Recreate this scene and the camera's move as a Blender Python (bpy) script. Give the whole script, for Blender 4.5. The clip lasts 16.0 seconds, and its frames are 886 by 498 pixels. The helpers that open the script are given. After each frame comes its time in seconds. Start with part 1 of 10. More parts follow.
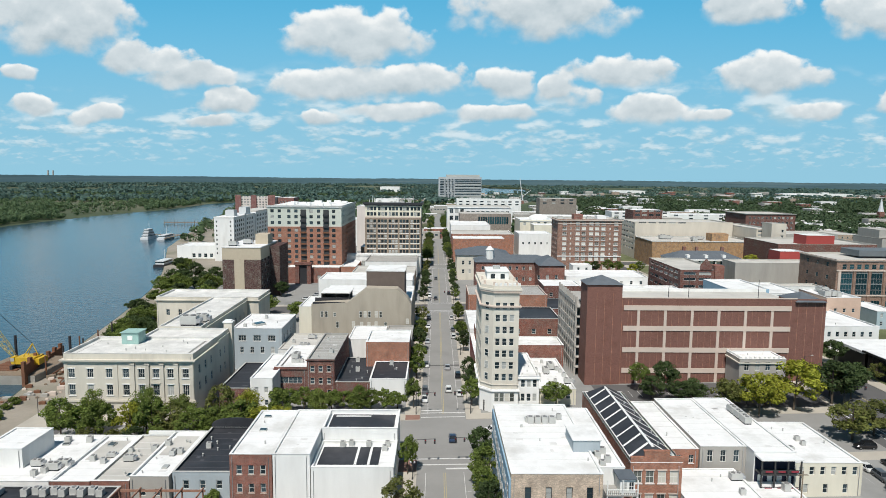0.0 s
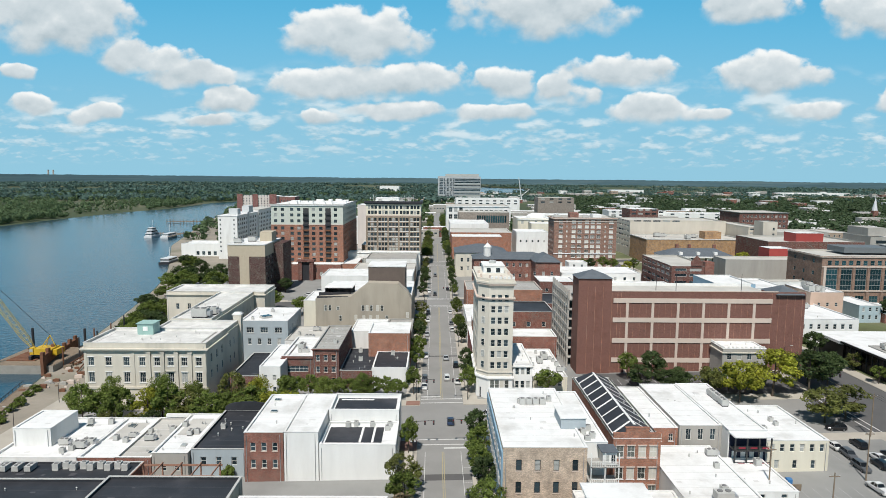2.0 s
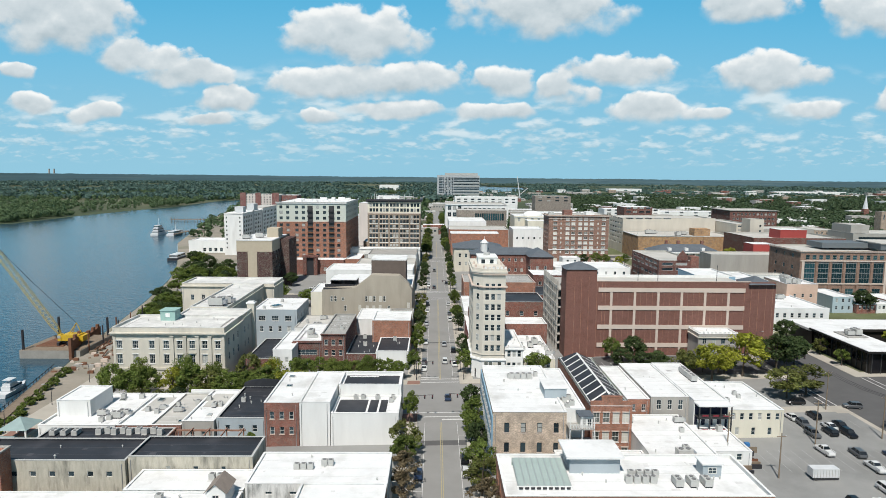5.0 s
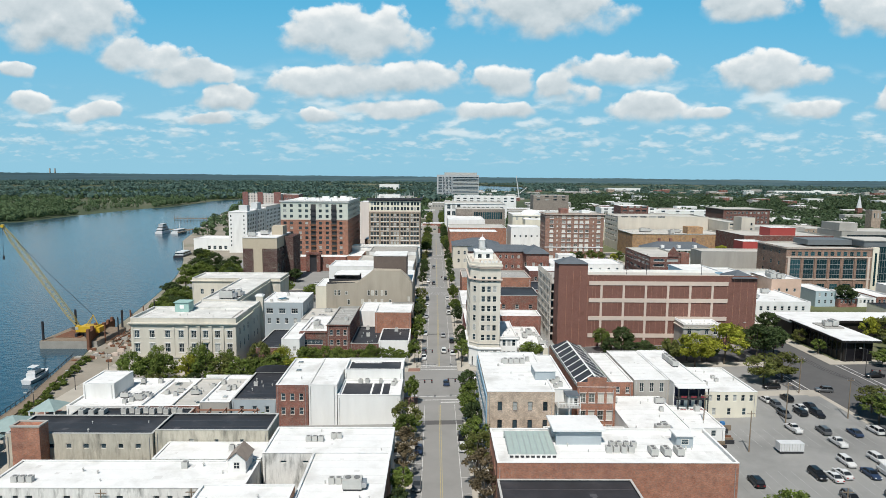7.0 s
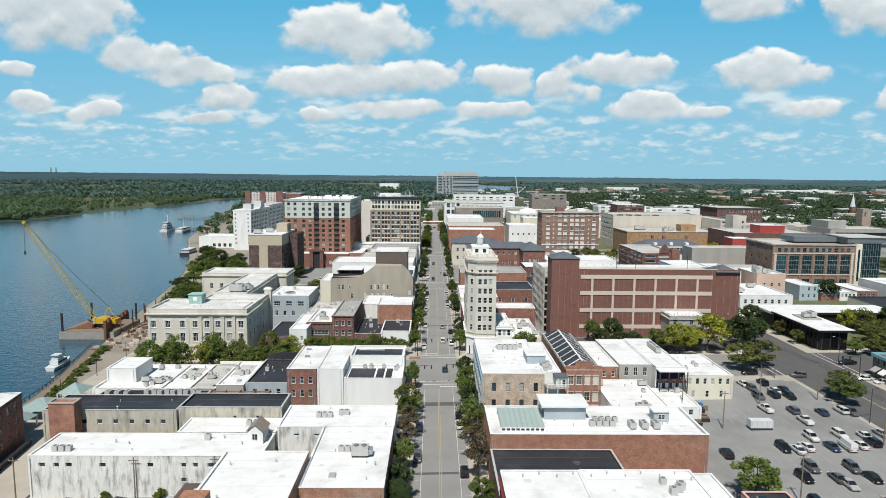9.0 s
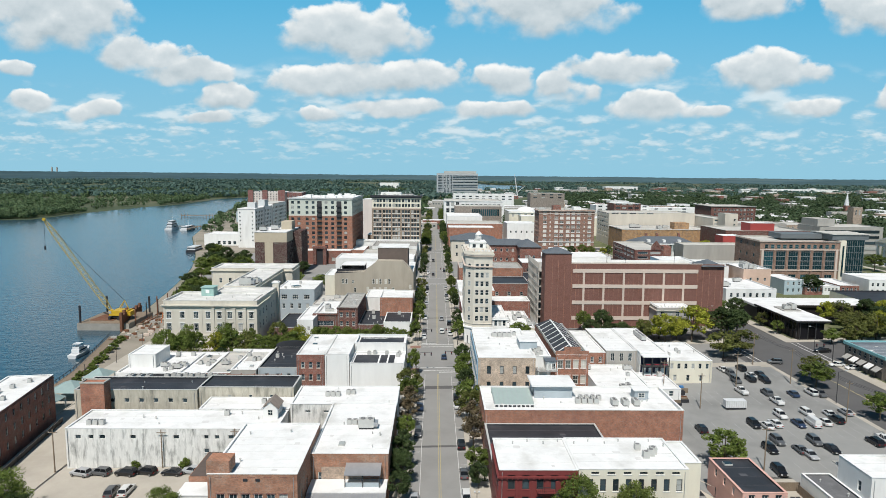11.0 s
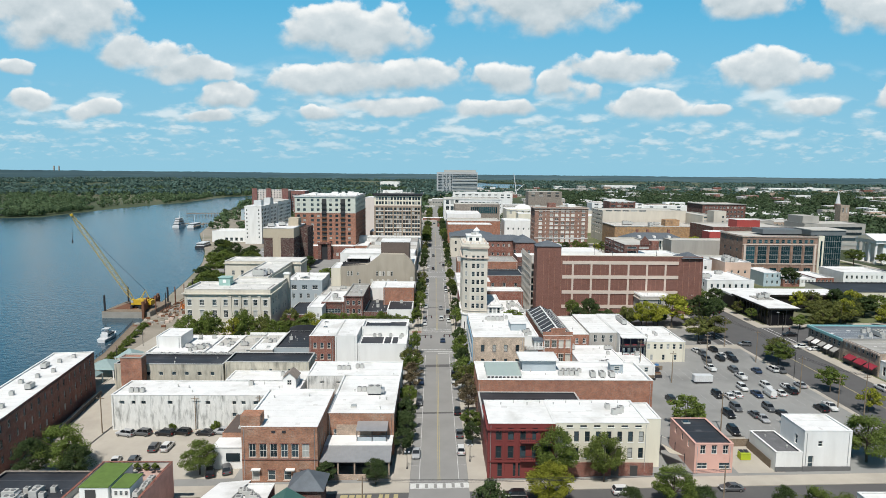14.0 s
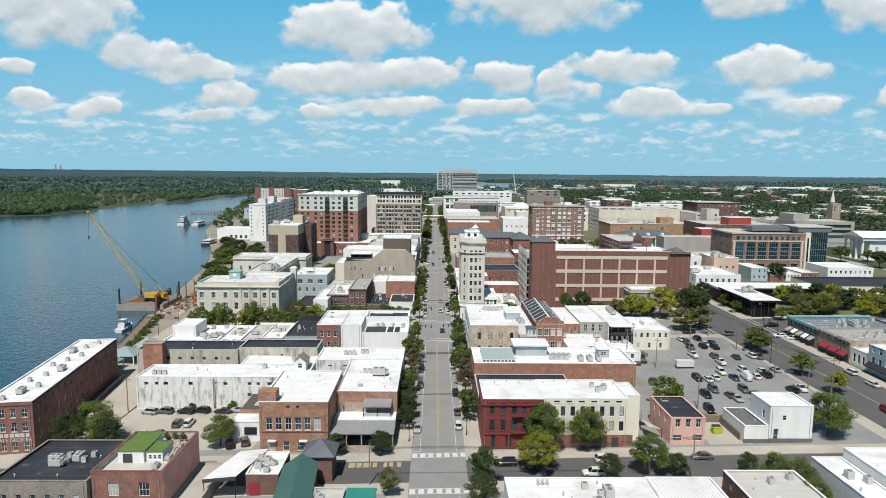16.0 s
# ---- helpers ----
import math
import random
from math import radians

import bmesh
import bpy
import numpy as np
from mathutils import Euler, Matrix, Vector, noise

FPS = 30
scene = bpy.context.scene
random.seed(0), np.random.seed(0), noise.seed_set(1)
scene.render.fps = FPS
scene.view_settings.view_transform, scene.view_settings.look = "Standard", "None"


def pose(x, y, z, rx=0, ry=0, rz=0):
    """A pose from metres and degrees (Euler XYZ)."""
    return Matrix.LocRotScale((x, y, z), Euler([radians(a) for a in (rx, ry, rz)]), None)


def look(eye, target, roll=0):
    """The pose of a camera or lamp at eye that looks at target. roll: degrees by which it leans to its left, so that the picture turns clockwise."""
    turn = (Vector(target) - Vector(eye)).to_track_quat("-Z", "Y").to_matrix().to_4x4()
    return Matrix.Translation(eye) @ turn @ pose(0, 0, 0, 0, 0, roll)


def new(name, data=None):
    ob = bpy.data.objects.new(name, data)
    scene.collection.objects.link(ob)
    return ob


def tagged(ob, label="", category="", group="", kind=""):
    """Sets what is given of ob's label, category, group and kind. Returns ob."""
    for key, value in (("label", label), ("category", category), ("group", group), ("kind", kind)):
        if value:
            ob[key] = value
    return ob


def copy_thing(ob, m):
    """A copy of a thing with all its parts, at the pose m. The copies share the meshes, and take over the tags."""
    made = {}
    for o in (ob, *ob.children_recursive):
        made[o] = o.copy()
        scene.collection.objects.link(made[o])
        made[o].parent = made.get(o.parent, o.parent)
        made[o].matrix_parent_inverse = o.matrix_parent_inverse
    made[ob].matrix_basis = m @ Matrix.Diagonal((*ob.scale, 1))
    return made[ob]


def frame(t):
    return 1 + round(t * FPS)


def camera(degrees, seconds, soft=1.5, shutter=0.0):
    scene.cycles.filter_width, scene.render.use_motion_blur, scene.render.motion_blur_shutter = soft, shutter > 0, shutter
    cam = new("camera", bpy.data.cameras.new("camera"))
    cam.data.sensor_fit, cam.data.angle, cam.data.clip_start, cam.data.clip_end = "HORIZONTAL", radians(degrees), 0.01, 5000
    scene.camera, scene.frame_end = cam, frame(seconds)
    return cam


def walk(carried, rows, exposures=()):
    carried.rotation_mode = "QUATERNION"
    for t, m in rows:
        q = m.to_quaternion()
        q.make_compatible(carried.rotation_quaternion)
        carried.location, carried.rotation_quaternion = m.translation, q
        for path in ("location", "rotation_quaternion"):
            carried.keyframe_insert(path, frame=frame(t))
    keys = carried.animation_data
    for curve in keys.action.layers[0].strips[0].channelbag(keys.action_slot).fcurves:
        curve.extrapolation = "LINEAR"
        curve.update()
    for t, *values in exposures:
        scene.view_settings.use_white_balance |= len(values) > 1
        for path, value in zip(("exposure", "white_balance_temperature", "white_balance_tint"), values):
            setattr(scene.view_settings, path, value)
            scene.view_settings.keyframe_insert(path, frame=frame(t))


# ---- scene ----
# ---- camera ----
cam = camera(70, 16.0, soft=0.6)
PATH = [
    (0, (-2.45, 0.00, 65.03), (-1.23, 99.34, 53.59), 0.50),
    (1, (-2.37, -5.04, 65.02), (-1.11, 94.29, 53.53), 0.50),
    (2, (-2.30, -10.32, 65.02), (-1.00, 89.00, 53.48), 0.50),
    (3, (-2.22, -15.83, 65.02), (-0.89, 83.48, 53.42), 0.50),
    (4, (-2.15, -21.55, 65.01), (-0.79, 77.76, 53.37), 0.50),
    (5.5, (-2.03, -30.49, 65.01), (-0.64, 68.81, 53.29), 0.50),
    (7, (-1.92, -39.80, 65.00), (-0.50, 59.50, 53.22), 0.50),
    (8, (-1.84, -46.18, 65.00), (-0.41, 53.11, 53.16), 0.50),
    (9, (-1.77, -52.68, 65.00), (-0.33, 46.60, 53.11), 0.50),
    (10.2, (-1.68, -60.61, 64.99), (-0.24, 38.66, 53.04), 0.50),
    (11.5, (-1.58, -69.34, 64.99), (-0.14, 29.93, 52.96), 0.50),
    (12.5, (-1.51, -76.11, 64.98), (-0.07, 23.14, 52.90), 0.50),
    (13.5, (-1.43, -82.93, 64.98), (-0.01, 16.32, 52.84), 0.50),
    (14.5, (-1.35, -89.77, 64.98), (0.05, 9.47, 52.77), 0.50),
    (15.2, (-1.30, -94.56, 64.98), (0.09, 4.68, 52.71), 0.50),
    (16, (-1.24, -100.02, 64.97), (0.13, -0.79, 52.65), 0.50),
]
walk(cam, [(t, look(eye, target, roll)) for t, eye, target, roll in PATH])

# ---- world, sun, exposure ----
SUN_EL, SUN_AZ = 57.0, -14.0   # degrees; azimuth east of due south (the street runs along +y)
scene.view_settings.exposure = 0.08


def nodes_of(tree):
    def add(kind, **kw):
        n = tree.nodes.new(kind)
        for k, v in kw.items():
            if k.startswith("i"):
                n.inputs[int(k[1:])].default_value = v
        return n
    return add


def make_world():
    w = bpy.data.worlds.new("sky")
    scene.world = w
    w.use_nodes = True
    t = w.node_tree
    t.nodes.clear()
    L = t.links.new

    def math_(op, a, b=None, c=None, clamp=False):
        n = t.nodes.new("ShaderNodeMath")
        n.operation, n.use_clamp = op, clamp
        for i, v in enumerate((a, b, c)):
            if v is None:
                continue
            if isinstance(v, (int, float)):
                n.inputs[i].default_value = v
            else:
                L(v, n.inputs[i])
        return n.outputs[0]

    def ramp(v, lo, hi):
        n = t.nodes.new("ShaderNodeMapRange")
        n.interpolation_type = "SMOOTHSTEP"
        L(v, n.inputs[0])
        n.inputs[1].default_value, n.inputs[2].default_value = lo, hi
        return n.outputs[0]

    def vec(x, y, z):
        n = t.nodes.new("ShaderNodeCombineXYZ")
        for i, v in enumerate((x, y, z)):
            if isinstance(v, (int, float)):
                n.inputs[i].default_value = v
            else:
                L(v, n.inputs[i])
        return n.outputs[0]

    def fbm(v, scale, detail, rough=0.55):
        n = t.nodes.new("ShaderNodeTexNoise")
        n.inputs["Scale"].default_value, n.inputs["Detail"].default_value = scale, detail
        n.inputs["Roughness"].default_value = rough
        L(v, n.inputs["Vector"])
        return n.outputs["Fac"]

    def mix(f, a, b):
        n = t.nodes.new("ShaderNodeMix")
        n.data_type = "RGBA"
        L(f, n.inputs[0])
        for i, v in ((6, a), (7, b)):
            if isinstance(v, tuple):
                n.inputs[i].default_value = v
            else:
                L(v, n.inputs[i])
        return n.outputs[2]

    co = t.nodes.new("ShaderNodeTexCoord").outputs["Generated"]
    sep = t.nodes.new("ShaderNodeSeparateXYZ")
    L(co, sep.inputs[0])
    x, y, z = sep.outputs
    ay = math_("MAXIMUM", math_("ABSOLUTE", y), 0.12)
    u, v = math_("DIVIDE", x, ay), math_("DIVIDE", z, ay)
    # cumulus heaps: middle, foot, half width and height on the sky ahead (tangents)
    heaps = [(-0.588, 0.185, 0.136, 0.12), (-0.449, 0.152, 0.078, 0.055), (-0.375, 0.130, 0.080, 0.044), (-0.318, 0.097, 0.055, 0.041),
             (-0.126, 0.171, 0.118, 0.087), (-0.143, 0.113, 0.105, 0.056), (-0.022, 0.119, 0.074, 0.056), (0.159, 0.216, 0.143, 0.097),
             (0.107, 0.122, 0.054, 0.048), (0.2, 0.104, 0.045, 0.05), (0.287, 0.139, 0.09, 0.049), (0.516, 0.131, 0.088, 0.066),
             (-0.059, 0.086, 0.09, 0.034), (0.088, 0.084, 0.07, 0.032), (0.334, 0.084, 0.058, 0.045), (0.427, 0.084, 0.04, 0.025),
             (0.472, 0.237, 0.079, 0.064), (0.665, 0.219, 0.062, 0.084), (0.582, 0.092, 0.05, 0.031), (0.713, 0.1, 0.042, 0.047),
             (-0.633, 0.137, 0.034, 0.025), (-0.623, 0.09, 0.047, 0.03), (-0.525, 0.076, 0.043, 0.026), (-0.343, 0.07, 0.039, 0.022),
             (-0.181, 0.075, 0.043, 0.027)]

    def lumps(p, scale):
        n = t.nodes.new("ShaderNodeTexVoronoi")
        n.feature = "SMOOTH_F1"
        n.inputs["Scale"].default_value, n.inputs["Smoothness"].default_value = scale, 0.35
        L(p, n.inputs["Vector"])
        return n.outputs["Distance"]

    warp = fbm(vec(u, v, 0.0), 11.0, 3)
    warp2 = fbm(vec(u, v, 4.0), 13.0, 3)
    wu = math_("ADD", u, math_("MULTIPLY_ADD", warp, 0.09, -0.045))
    wv = math_("ADD", v, math_("MULTIPLY_ADD", warp2, 0.03, -0.015))
    field, height, weight = None, None, None
    for cx, foot, rx, hy in heaps:
        du = math_("DIVIDE", math_("SUBTRACT", wu, cx), rx)
        dv = math_("DIVIDE", math_("SUBTRACT", wv, foot), hy)
        up_ = math_("MULTIPLY_ADD", dv, 1.6, -0.56)
        dn_ = math_("MULTIPLY_ADD", dv, -2.4, 0.84)
        sv = math_("MAXIMUM", up_, dn_)
        e = math_("SUBTRACT", 1.0, math_("ADD", math_("MULTIPLY", du, du), math_("MULTIPLY", sv, sv)))
        wt = ramp(e, -0.8, 0.7)
        hh = math_("MULTIPLY", math_("MINIMUM", math_("MAXIMUM", dv, -0.4), 1.3), wt)
        field = e if field is None else math_("MAXIMUM", field, e)
        height = hh if height is None else math_("ADD", height, hh)
        weight = wt if weight is None else math_("ADD", weight, wt)
    dv = math_("DIVIDE", height, math_("ADD", weight, 0.02))

    def billow(lift):
        p = vec(u, math_("MULTIPLY_ADD", v, 1.25, lift), 0.3)
        a = math_("SUBTRACT", 0.5, lumps(p, 19.0))
        b = math_("SUBTRACT", 0.5, lumps(p, 47.0))
        c_ = math_("SUBTRACT", fbm(p, 17.0, 7, 0.57), 0.5)
        return math_("ADD", math_("MULTIPLY", a, 0.85), math_("ADD", math_("MULTIPLY", b, 0.32), math_("MULTIPLY", c_, 2.3)))

    puff, puff_up = billow(0.0), billow(0.014)
    big = math_("ADD", math_("MAXIMUM", field, -1.5), math_("MULTIPLY_ADD", puff, 0.95, 0.15))
    edge = math_("MULTIPLY_ADD", ramp(dv, 0.05, 0.65), -0.72, 1.12)
    q_ = math_("DIVIDE", big, edge, clamp=True)
    a_big = math_("MULTIPLY", ramp(q_, 0.0, 1.0), 0.98)
    # bright crowns over soft grey bodies and feet
    lit = math_("ADD", math_("MULTIPLY_ADD", dv, 0.62, 0.12), math_("MULTIPLY", math_("SUBTRACT", puff, puff_up), 0.5))
    lit = math_("ADD", lit, math_("MULTIPLY", math_("SUBTRACT", 0.75, big), math_("MULTIPLY", ramp(dv, 0.2, 0.8), 0.34)))
    body = mix(ramp(lit, -0.1, 0.55), (0.43, 0.515, 0.56, 1), (0.62, 0.685, 0.715, 1))
    c_big = mix(ramp(lit, 0.42, 0.92), body, (0.90, 0.915, 0.905, 1))
    # rows of small cumulus, finer towards the horizon
    rows_of = []
    for kx, ky, lo, hi, top_, seed, cut, strong in ((10.0, 23.0, 0.070, 0.10, 0.18, 2.4, 0.505, 0.70), (16.0, 40.0, 0.045, 0.065, 0.135, 9.1, 0.495, 0.66),
                                                    (26.0, 70.0, 0.022, 0.045, 0.09, 5.3, 0.49, 0.50), (42.0, 125.0, 0.010, 0.024, 0.055, 7.7, 0.49, 0.30)):
        p = vec(math_("MULTIPLY", u, kx), math_("MULTIPLY", v, ky), seed)
        p_up = vec(math_("MULTIPLY", u, kx), math_("MULTIPLY_ADD", v, ky, 0.32), seed)
        nn, up = fbm(p, 1.0, 5, 0.5), fbm(p_up, 1.0, 4, 0.5)
        lump = math_("SUBTRACT", 0.45, lumps(vec(math_("MULTIPLY", u, kx), math_("MULTIPLY", v, ky * 0.6), seed), 2.6))
        mask = math_("MULTIPLY", ramp(v, lo, hi), ramp(v, top_, top_ * 0.75))
        body_ = math_("MULTIPLY_ADD", lump, 0.10, nn)
        al = math_("MULTIPLY", ramp(body_, cut, cut + 0.19), math_("MULTIPLY", mask, strong))
        col = mix(ramp(math_("SUBTRACT", nn, up), -0.10, 0.10), (0.44, 0.575, 0.63, 1), (0.80, 0.85, 0.86, 1))
        rows_of.append((al, col))
    sky = t.nodes.new("ShaderNodeTexSky")
    sky.sky_type, sky.sun_disc = "NISHITA", False
    sky.sun_elevation, sky.sun_rotation = radians(SUN_EL), radians(180 - SUN_AZ)
    sky.air_density, sky.dust_density, sky.ozone_density = 1.0, 0.6, 1.6
    tint = t.nodes.new("ShaderNodeMix")
    tint.data_type, tint.blend_type = "RGBA", "MULTIPLY"
    tint.inputs[0].default_value = 1.0
    L(sky.outputs[0], tint.inputs[6])
    tint.inputs[7].default_value = (SKY_GAIN * 0.72, SKY_GAIN * 1.12, SKY_GAIN * 1.22, 1)
    deep = mix(ramp(v, 0.9, 0.1), tint.outputs[2], (0.082, 0.445, 0.73, 1))
    hazy = mix(ramp(v, 0.34, -0.01), deep, (0.28, 0.55, 0.70, 1))
    c = hazy
    for al, col in rows_of:
        c = mix(al, c, col)
    c = mix(a_big, c, c_big)
    bg = t.nodes.new("ShaderNodeBackground")
    bg.inputs[1].default_value = 1.0
    out = t.nodes.new("ShaderNodeOutputWorld")
    L(c, bg.inputs[0])
    L(bg.outputs[0], out.inputs[0])


SKY_GAIN = 0.042
make_world()
sun = new("sun", bpy.data.lights.new("sun", "SUN"))
sun.data.energy, sun.data.angle, sun.data.color = 5.0, radians(0.6), (1.0, 0.955, 0.90)
se, sa = radians(SUN_EL), radians(SUN_AZ)
sun.matrix_world = look((math.sin(sa) * math.cos(se) * 100, -math.cos(sa) * math.cos(se) * 100, math.sin(se) * 100), (0, 0, 0))

# ---- materials ----
MATS = {}


def mat(name, col, rough=0.8, vary=0.25, scale=0.6, fine=6.0, metal=0.0, bump=0.15, dirt=None, dirt_amount=0.35, spec=0.4, rnd=0.0, island=0.0, streak=False):
    """A weathered surface: broad stains, fine grain, a little relief, and a tint of its own for each object."""
    if name in MATS:
        return MATS[name]
    if not island:
        col = tuple(c * 0.8 for c in col)
        dirt = dirt and tuple(c * 0.75 for c in dirt)
    m = bpy.data.materials.new(name)
    m.use_nodes = True
    t = m.node_tree
    L = t.links.new
    b = t.nodes["Principled BSDF"]
    b.inputs["Roughness"].default_value, b.inputs["Metallic"].default_value = rough, metal
    b.inputs["Specular IOR Level"].default_value = spec
    geo = t.nodes.new("ShaderNodeNewGeometry")
    src = geo.outputs["Position"]
    if streak:
        mp = t.nodes.new("ShaderNodeVectorMath")
        mp.operation = "MULTIPLY"
        mp.inputs[1].default_value = (1, 1, 0.22)
        L(src, mp.inputs[0])
        big_src = mp.outputs[0]
    else:
        big_src = src

    def noise_(s, d, v):
        n = t.nodes.new("ShaderNodeTexNoise")
        n.inputs["Scale"].default_value, n.inputs["Detail"].default_value = s, d
        n.inputs["Roughness"].default_value = 0.62
        L(v, n.inputs["Vector"])
        return n.outputs["Fac"]

    def mixc(f, a, b_, blend="MIX"):
        n = t.nodes.new("ShaderNodeMix")
        n.data_type, n.blend_type = "RGBA", blend
        if isinstance(f, float):
            n.inputs[0].default_value = f
        else:
            L(f, n.inputs[0])
        for i, v in ((6, a), (7, b_)):
            if isinstance(v, tuple):
                n.inputs[i].default_value = (*v[:3], 1)
            else:
                L(v, n.inputs[i])
        return n.outputs[2]

    def rng(v, lo, hi, a=0.0, c=1.0):
        n = t.nodes.new("ShaderNodeMapRange")
        L(v, n.inputs[0])
        for i, k in enumerate((lo, hi, a, c)):
            n.inputs[i + 1].default_value = k
        return n.outputs[0]

    dk = tuple(c * (1 - vary) for c in col)
    lt = tuple(min(1, c * (1 + vary * 0.6)) for c in col)
    c = mixc(rng(noise_(scale, 5, big_src), 0.3, 0.7), dk, lt)
    f = noise_(fine, 4, src)
    c = mixc(rng(f, 0.25, 0.75, 0.0, 0.5), c, dk)
    if dirt:
        c = mixc(rng(noise_(scale * 0.45, 6, big_src), 0.5, 0.72, 0.0, dirt_amount), c, dirt)
    if rnd:
        oi = t.nodes.new("ShaderNodeObjectInfo")
        g = rng(oi.outputs["Random"], 0, 1, 1 - rnd, 1 + rnd)
        cmb = t.nodes.new("ShaderNodeCombineColor")
        for i in range(3):
            L(g, cmb.inputs[i])
        c = mixc(1.0, c, cmb.outputs[0], "MULTIPLY")
    if island:
        g = rng(geo.outputs["Random Per Island"], 0, 1, 1 - island, 1 + island)
        cmb = t.nodes.new("ShaderNodeCombineColor")
        for i in range(3):
            L(g, cmb.inputs[i])
        c = mixc(1.0, c, cmb.outputs[0], "MULTIPLY")
    L(c, b.inputs["Base Color"])
    if bump:
        bp = t.nodes.new("ShaderNodeBump")
        bp.inputs["Strength"].default_value, bp.inputs["Distance"].default_value = bump, 0.05
        L(f, bp.inputs["Height"])
        L(bp.outputs[0], b.inputs["Normal"])
    MATS[name] = m
    return m


def brick(name, col, mortar=(0.42, 0.38, 0.33), vary=0.38, course=0.11, stain=(0.16, 0.11, 0.09)):
    """Brickwork: courses, brick-to-brick tint, streaks of old weather."""
    m = mat(name, col, 0.9, vary, 0.55, 3.2, bump=0.2, dirt=stain, dirt_amount=0.55)
    t = m.node_tree
    if t.nodes.get("course"):
        return m
    L = t.links.new
    b = t.nodes["Principled BSDF"]
    was = b.inputs["Base Color"].links[0].from_socket
    geo = t.nodes.new("ShaderNodeNewGeometry")
    sp = t.nodes.new("ShaderNodeSeparateXYZ")
    L(geo.outputs["Position"], sp.inputs[0])
    ad = t.nodes.new("ShaderNodeMath")
    L(sp.outputs[0], ad.inputs[0]), L(sp.outputs[1], ad.inputs[1])
    cb = t.nodes.new("ShaderNodeCombineXYZ")
    L(ad.outputs[0], cb.inputs[0]), L(sp.outputs[2], cb.inputs[1])
    bt = t.nodes.new("ShaderNodeTexBrick")
    bt.name = "course"
    bt.inputs["Scale"].default_value = 1.0
    bt.inputs["Brick Width"].default_value, bt.inputs["Row Height"].default_value = course * 3.1, course
    bt.inputs["Mortar Size"].default_value = 0.009
    bt.inputs["Color1"].default_value, bt.inputs["Color2"].default_value = (0.72, 0.72, 0.72, 1), (1.2, 1.15, 1.1, 1)
    bt.inputs["Mortar"].default_value = (*[k / max(c, 0.02) * 0.8 for k, c in zip(mortar, col)], 1)
    L(cb.outputs[0], bt.inputs["Vector"])
    mx = t.nodes.new("ShaderNodeMix")
    mx.data_type, mx.blend_type = "RGBA", "MULTIPLY"
    mx.inputs[0].default_value = 0.85
    L(was, mx.inputs[6]), L(bt.outputs["Color"], mx.inputs[7])
    L(mx.outputs[2], b.inputs["Base Color"])
    return m


def glass(name, dark=(0.02, 0.03, 0.035), light=(0.35, 0.36, 0.34), share=0.7, rough=0.06):
    """Window glass seen from outside: mostly dark, with pale blinds behind some panes."""
    if name in MATS:
        return MATS[name]
    m = bpy.data.materials.new(name)
    m.use_nodes = True
    t = m.node_tree
    L = t.links.new
    b = t.nodes["Principled BSDF"]
    oi = t.nodes.new("ShaderNodeObjectInfo")
    r = t.nodes.new("ShaderNodeValToRGB")
    r.color_ramp.interpolation = "CONSTANT"
    e = r.color_ramp.elements
    e[0].color, e[1].position, e[1].color = (*dark, 1), share, (*light, 1)
    k = e.new(share * 0.5)
    k.color = (*[c * 2.2 for c in dark], 1)
    L(oi.outputs["Random"], r.inputs[0])
    L(r.outputs[0], b.inputs["Base Color"])
    b.inputs["Roughness"].default_value = rough
    b.inputs["Specular IOR Level"].default_value = 0.28
    MATS[name] = m
    return m


WHITE_ROOF = mat("white_membrane", (0.88, 0.88, 0.86), 0.7, 0.09, 0.3, 2.0, dirt=(0.50, 0.49, 0.45), dirt_amount=0.6, bump=0.05)
GREY_ROOF = mat("grey_membrane", (0.42, 0.41, 0.38), 0.85, 0.18, 0.2, 3.0, dirt=(0.25, 0.24, 0.22), dirt_amount=0.5)
PALE_ROOF = mat("pale_gravel_roof", (0.60, 0.58, 0.53), 0.9, 0.15, 0.15, 4.0, dirt=(0.36, 0.35, 0.32), dirt_amount=0.5)
BLACK_ROOF = mat("black_membrane", (0.035, 0.038, 0.045), 0.65, 0.3, 0.25, 3.0, dirt=(0.11, 0.11, 0.12), dirt_amount=0.5)
SLATE = mat("slate", (0.13, 0.15, 0.17), 0.7, 0.25, 0.5, 5.0)
WHITE = mat("white_paint", (0.90, 0.90, 0.87), 0.7, 0.08, 0.4, 4.0, dirt=(0.55, 0.53, 0.48), dirt_amount=0.3, streak=True)
PINKWHITE = mat("rose_white_paint", (0.74, 0.66, 0.60), 0.8, 0.1, 0.3, 3.0, streak=True)
CREAM = mat("cream_paint", (0.82, 0.77, 0.63), 0.8, 0.1, 0.3, 4.0, dirt=(0.42, 0.38, 0.3), dirt_amount=0.3, streak=True)
STAINED = mat("stained_whitewash", (0.86, 0.86, 0.82), 0.9, 0.16, 1.9, 3.0, dirt=(0.10, 0.11, 0.10), dirt_amount=0.85, streak=True)
STAIN_DARK = mat("stained_stucco", (0.60, 0.56, 0.46), 0.9, 0.25, 1.3, 2.5, dirt=(0.12, 0.12, 0.10), dirt_amount=0.8, streak=True)
LIMESTONE = mat("limestone", (0.73, 0.68, 0.575), 0.85, 0.12, 0.3, 3.0, dirt=(0.33, 0.31, 0.26), dirt_amount=0.4, streak=True)
TERRACOTTA = mat("pale_brick_tower", (0.75, 0.70, 0.60), 0.8, 0.12, 0.35, 4.0, dirt=(0.40, 0.36, 0.28), dirt_amount=0.35, streak=True)
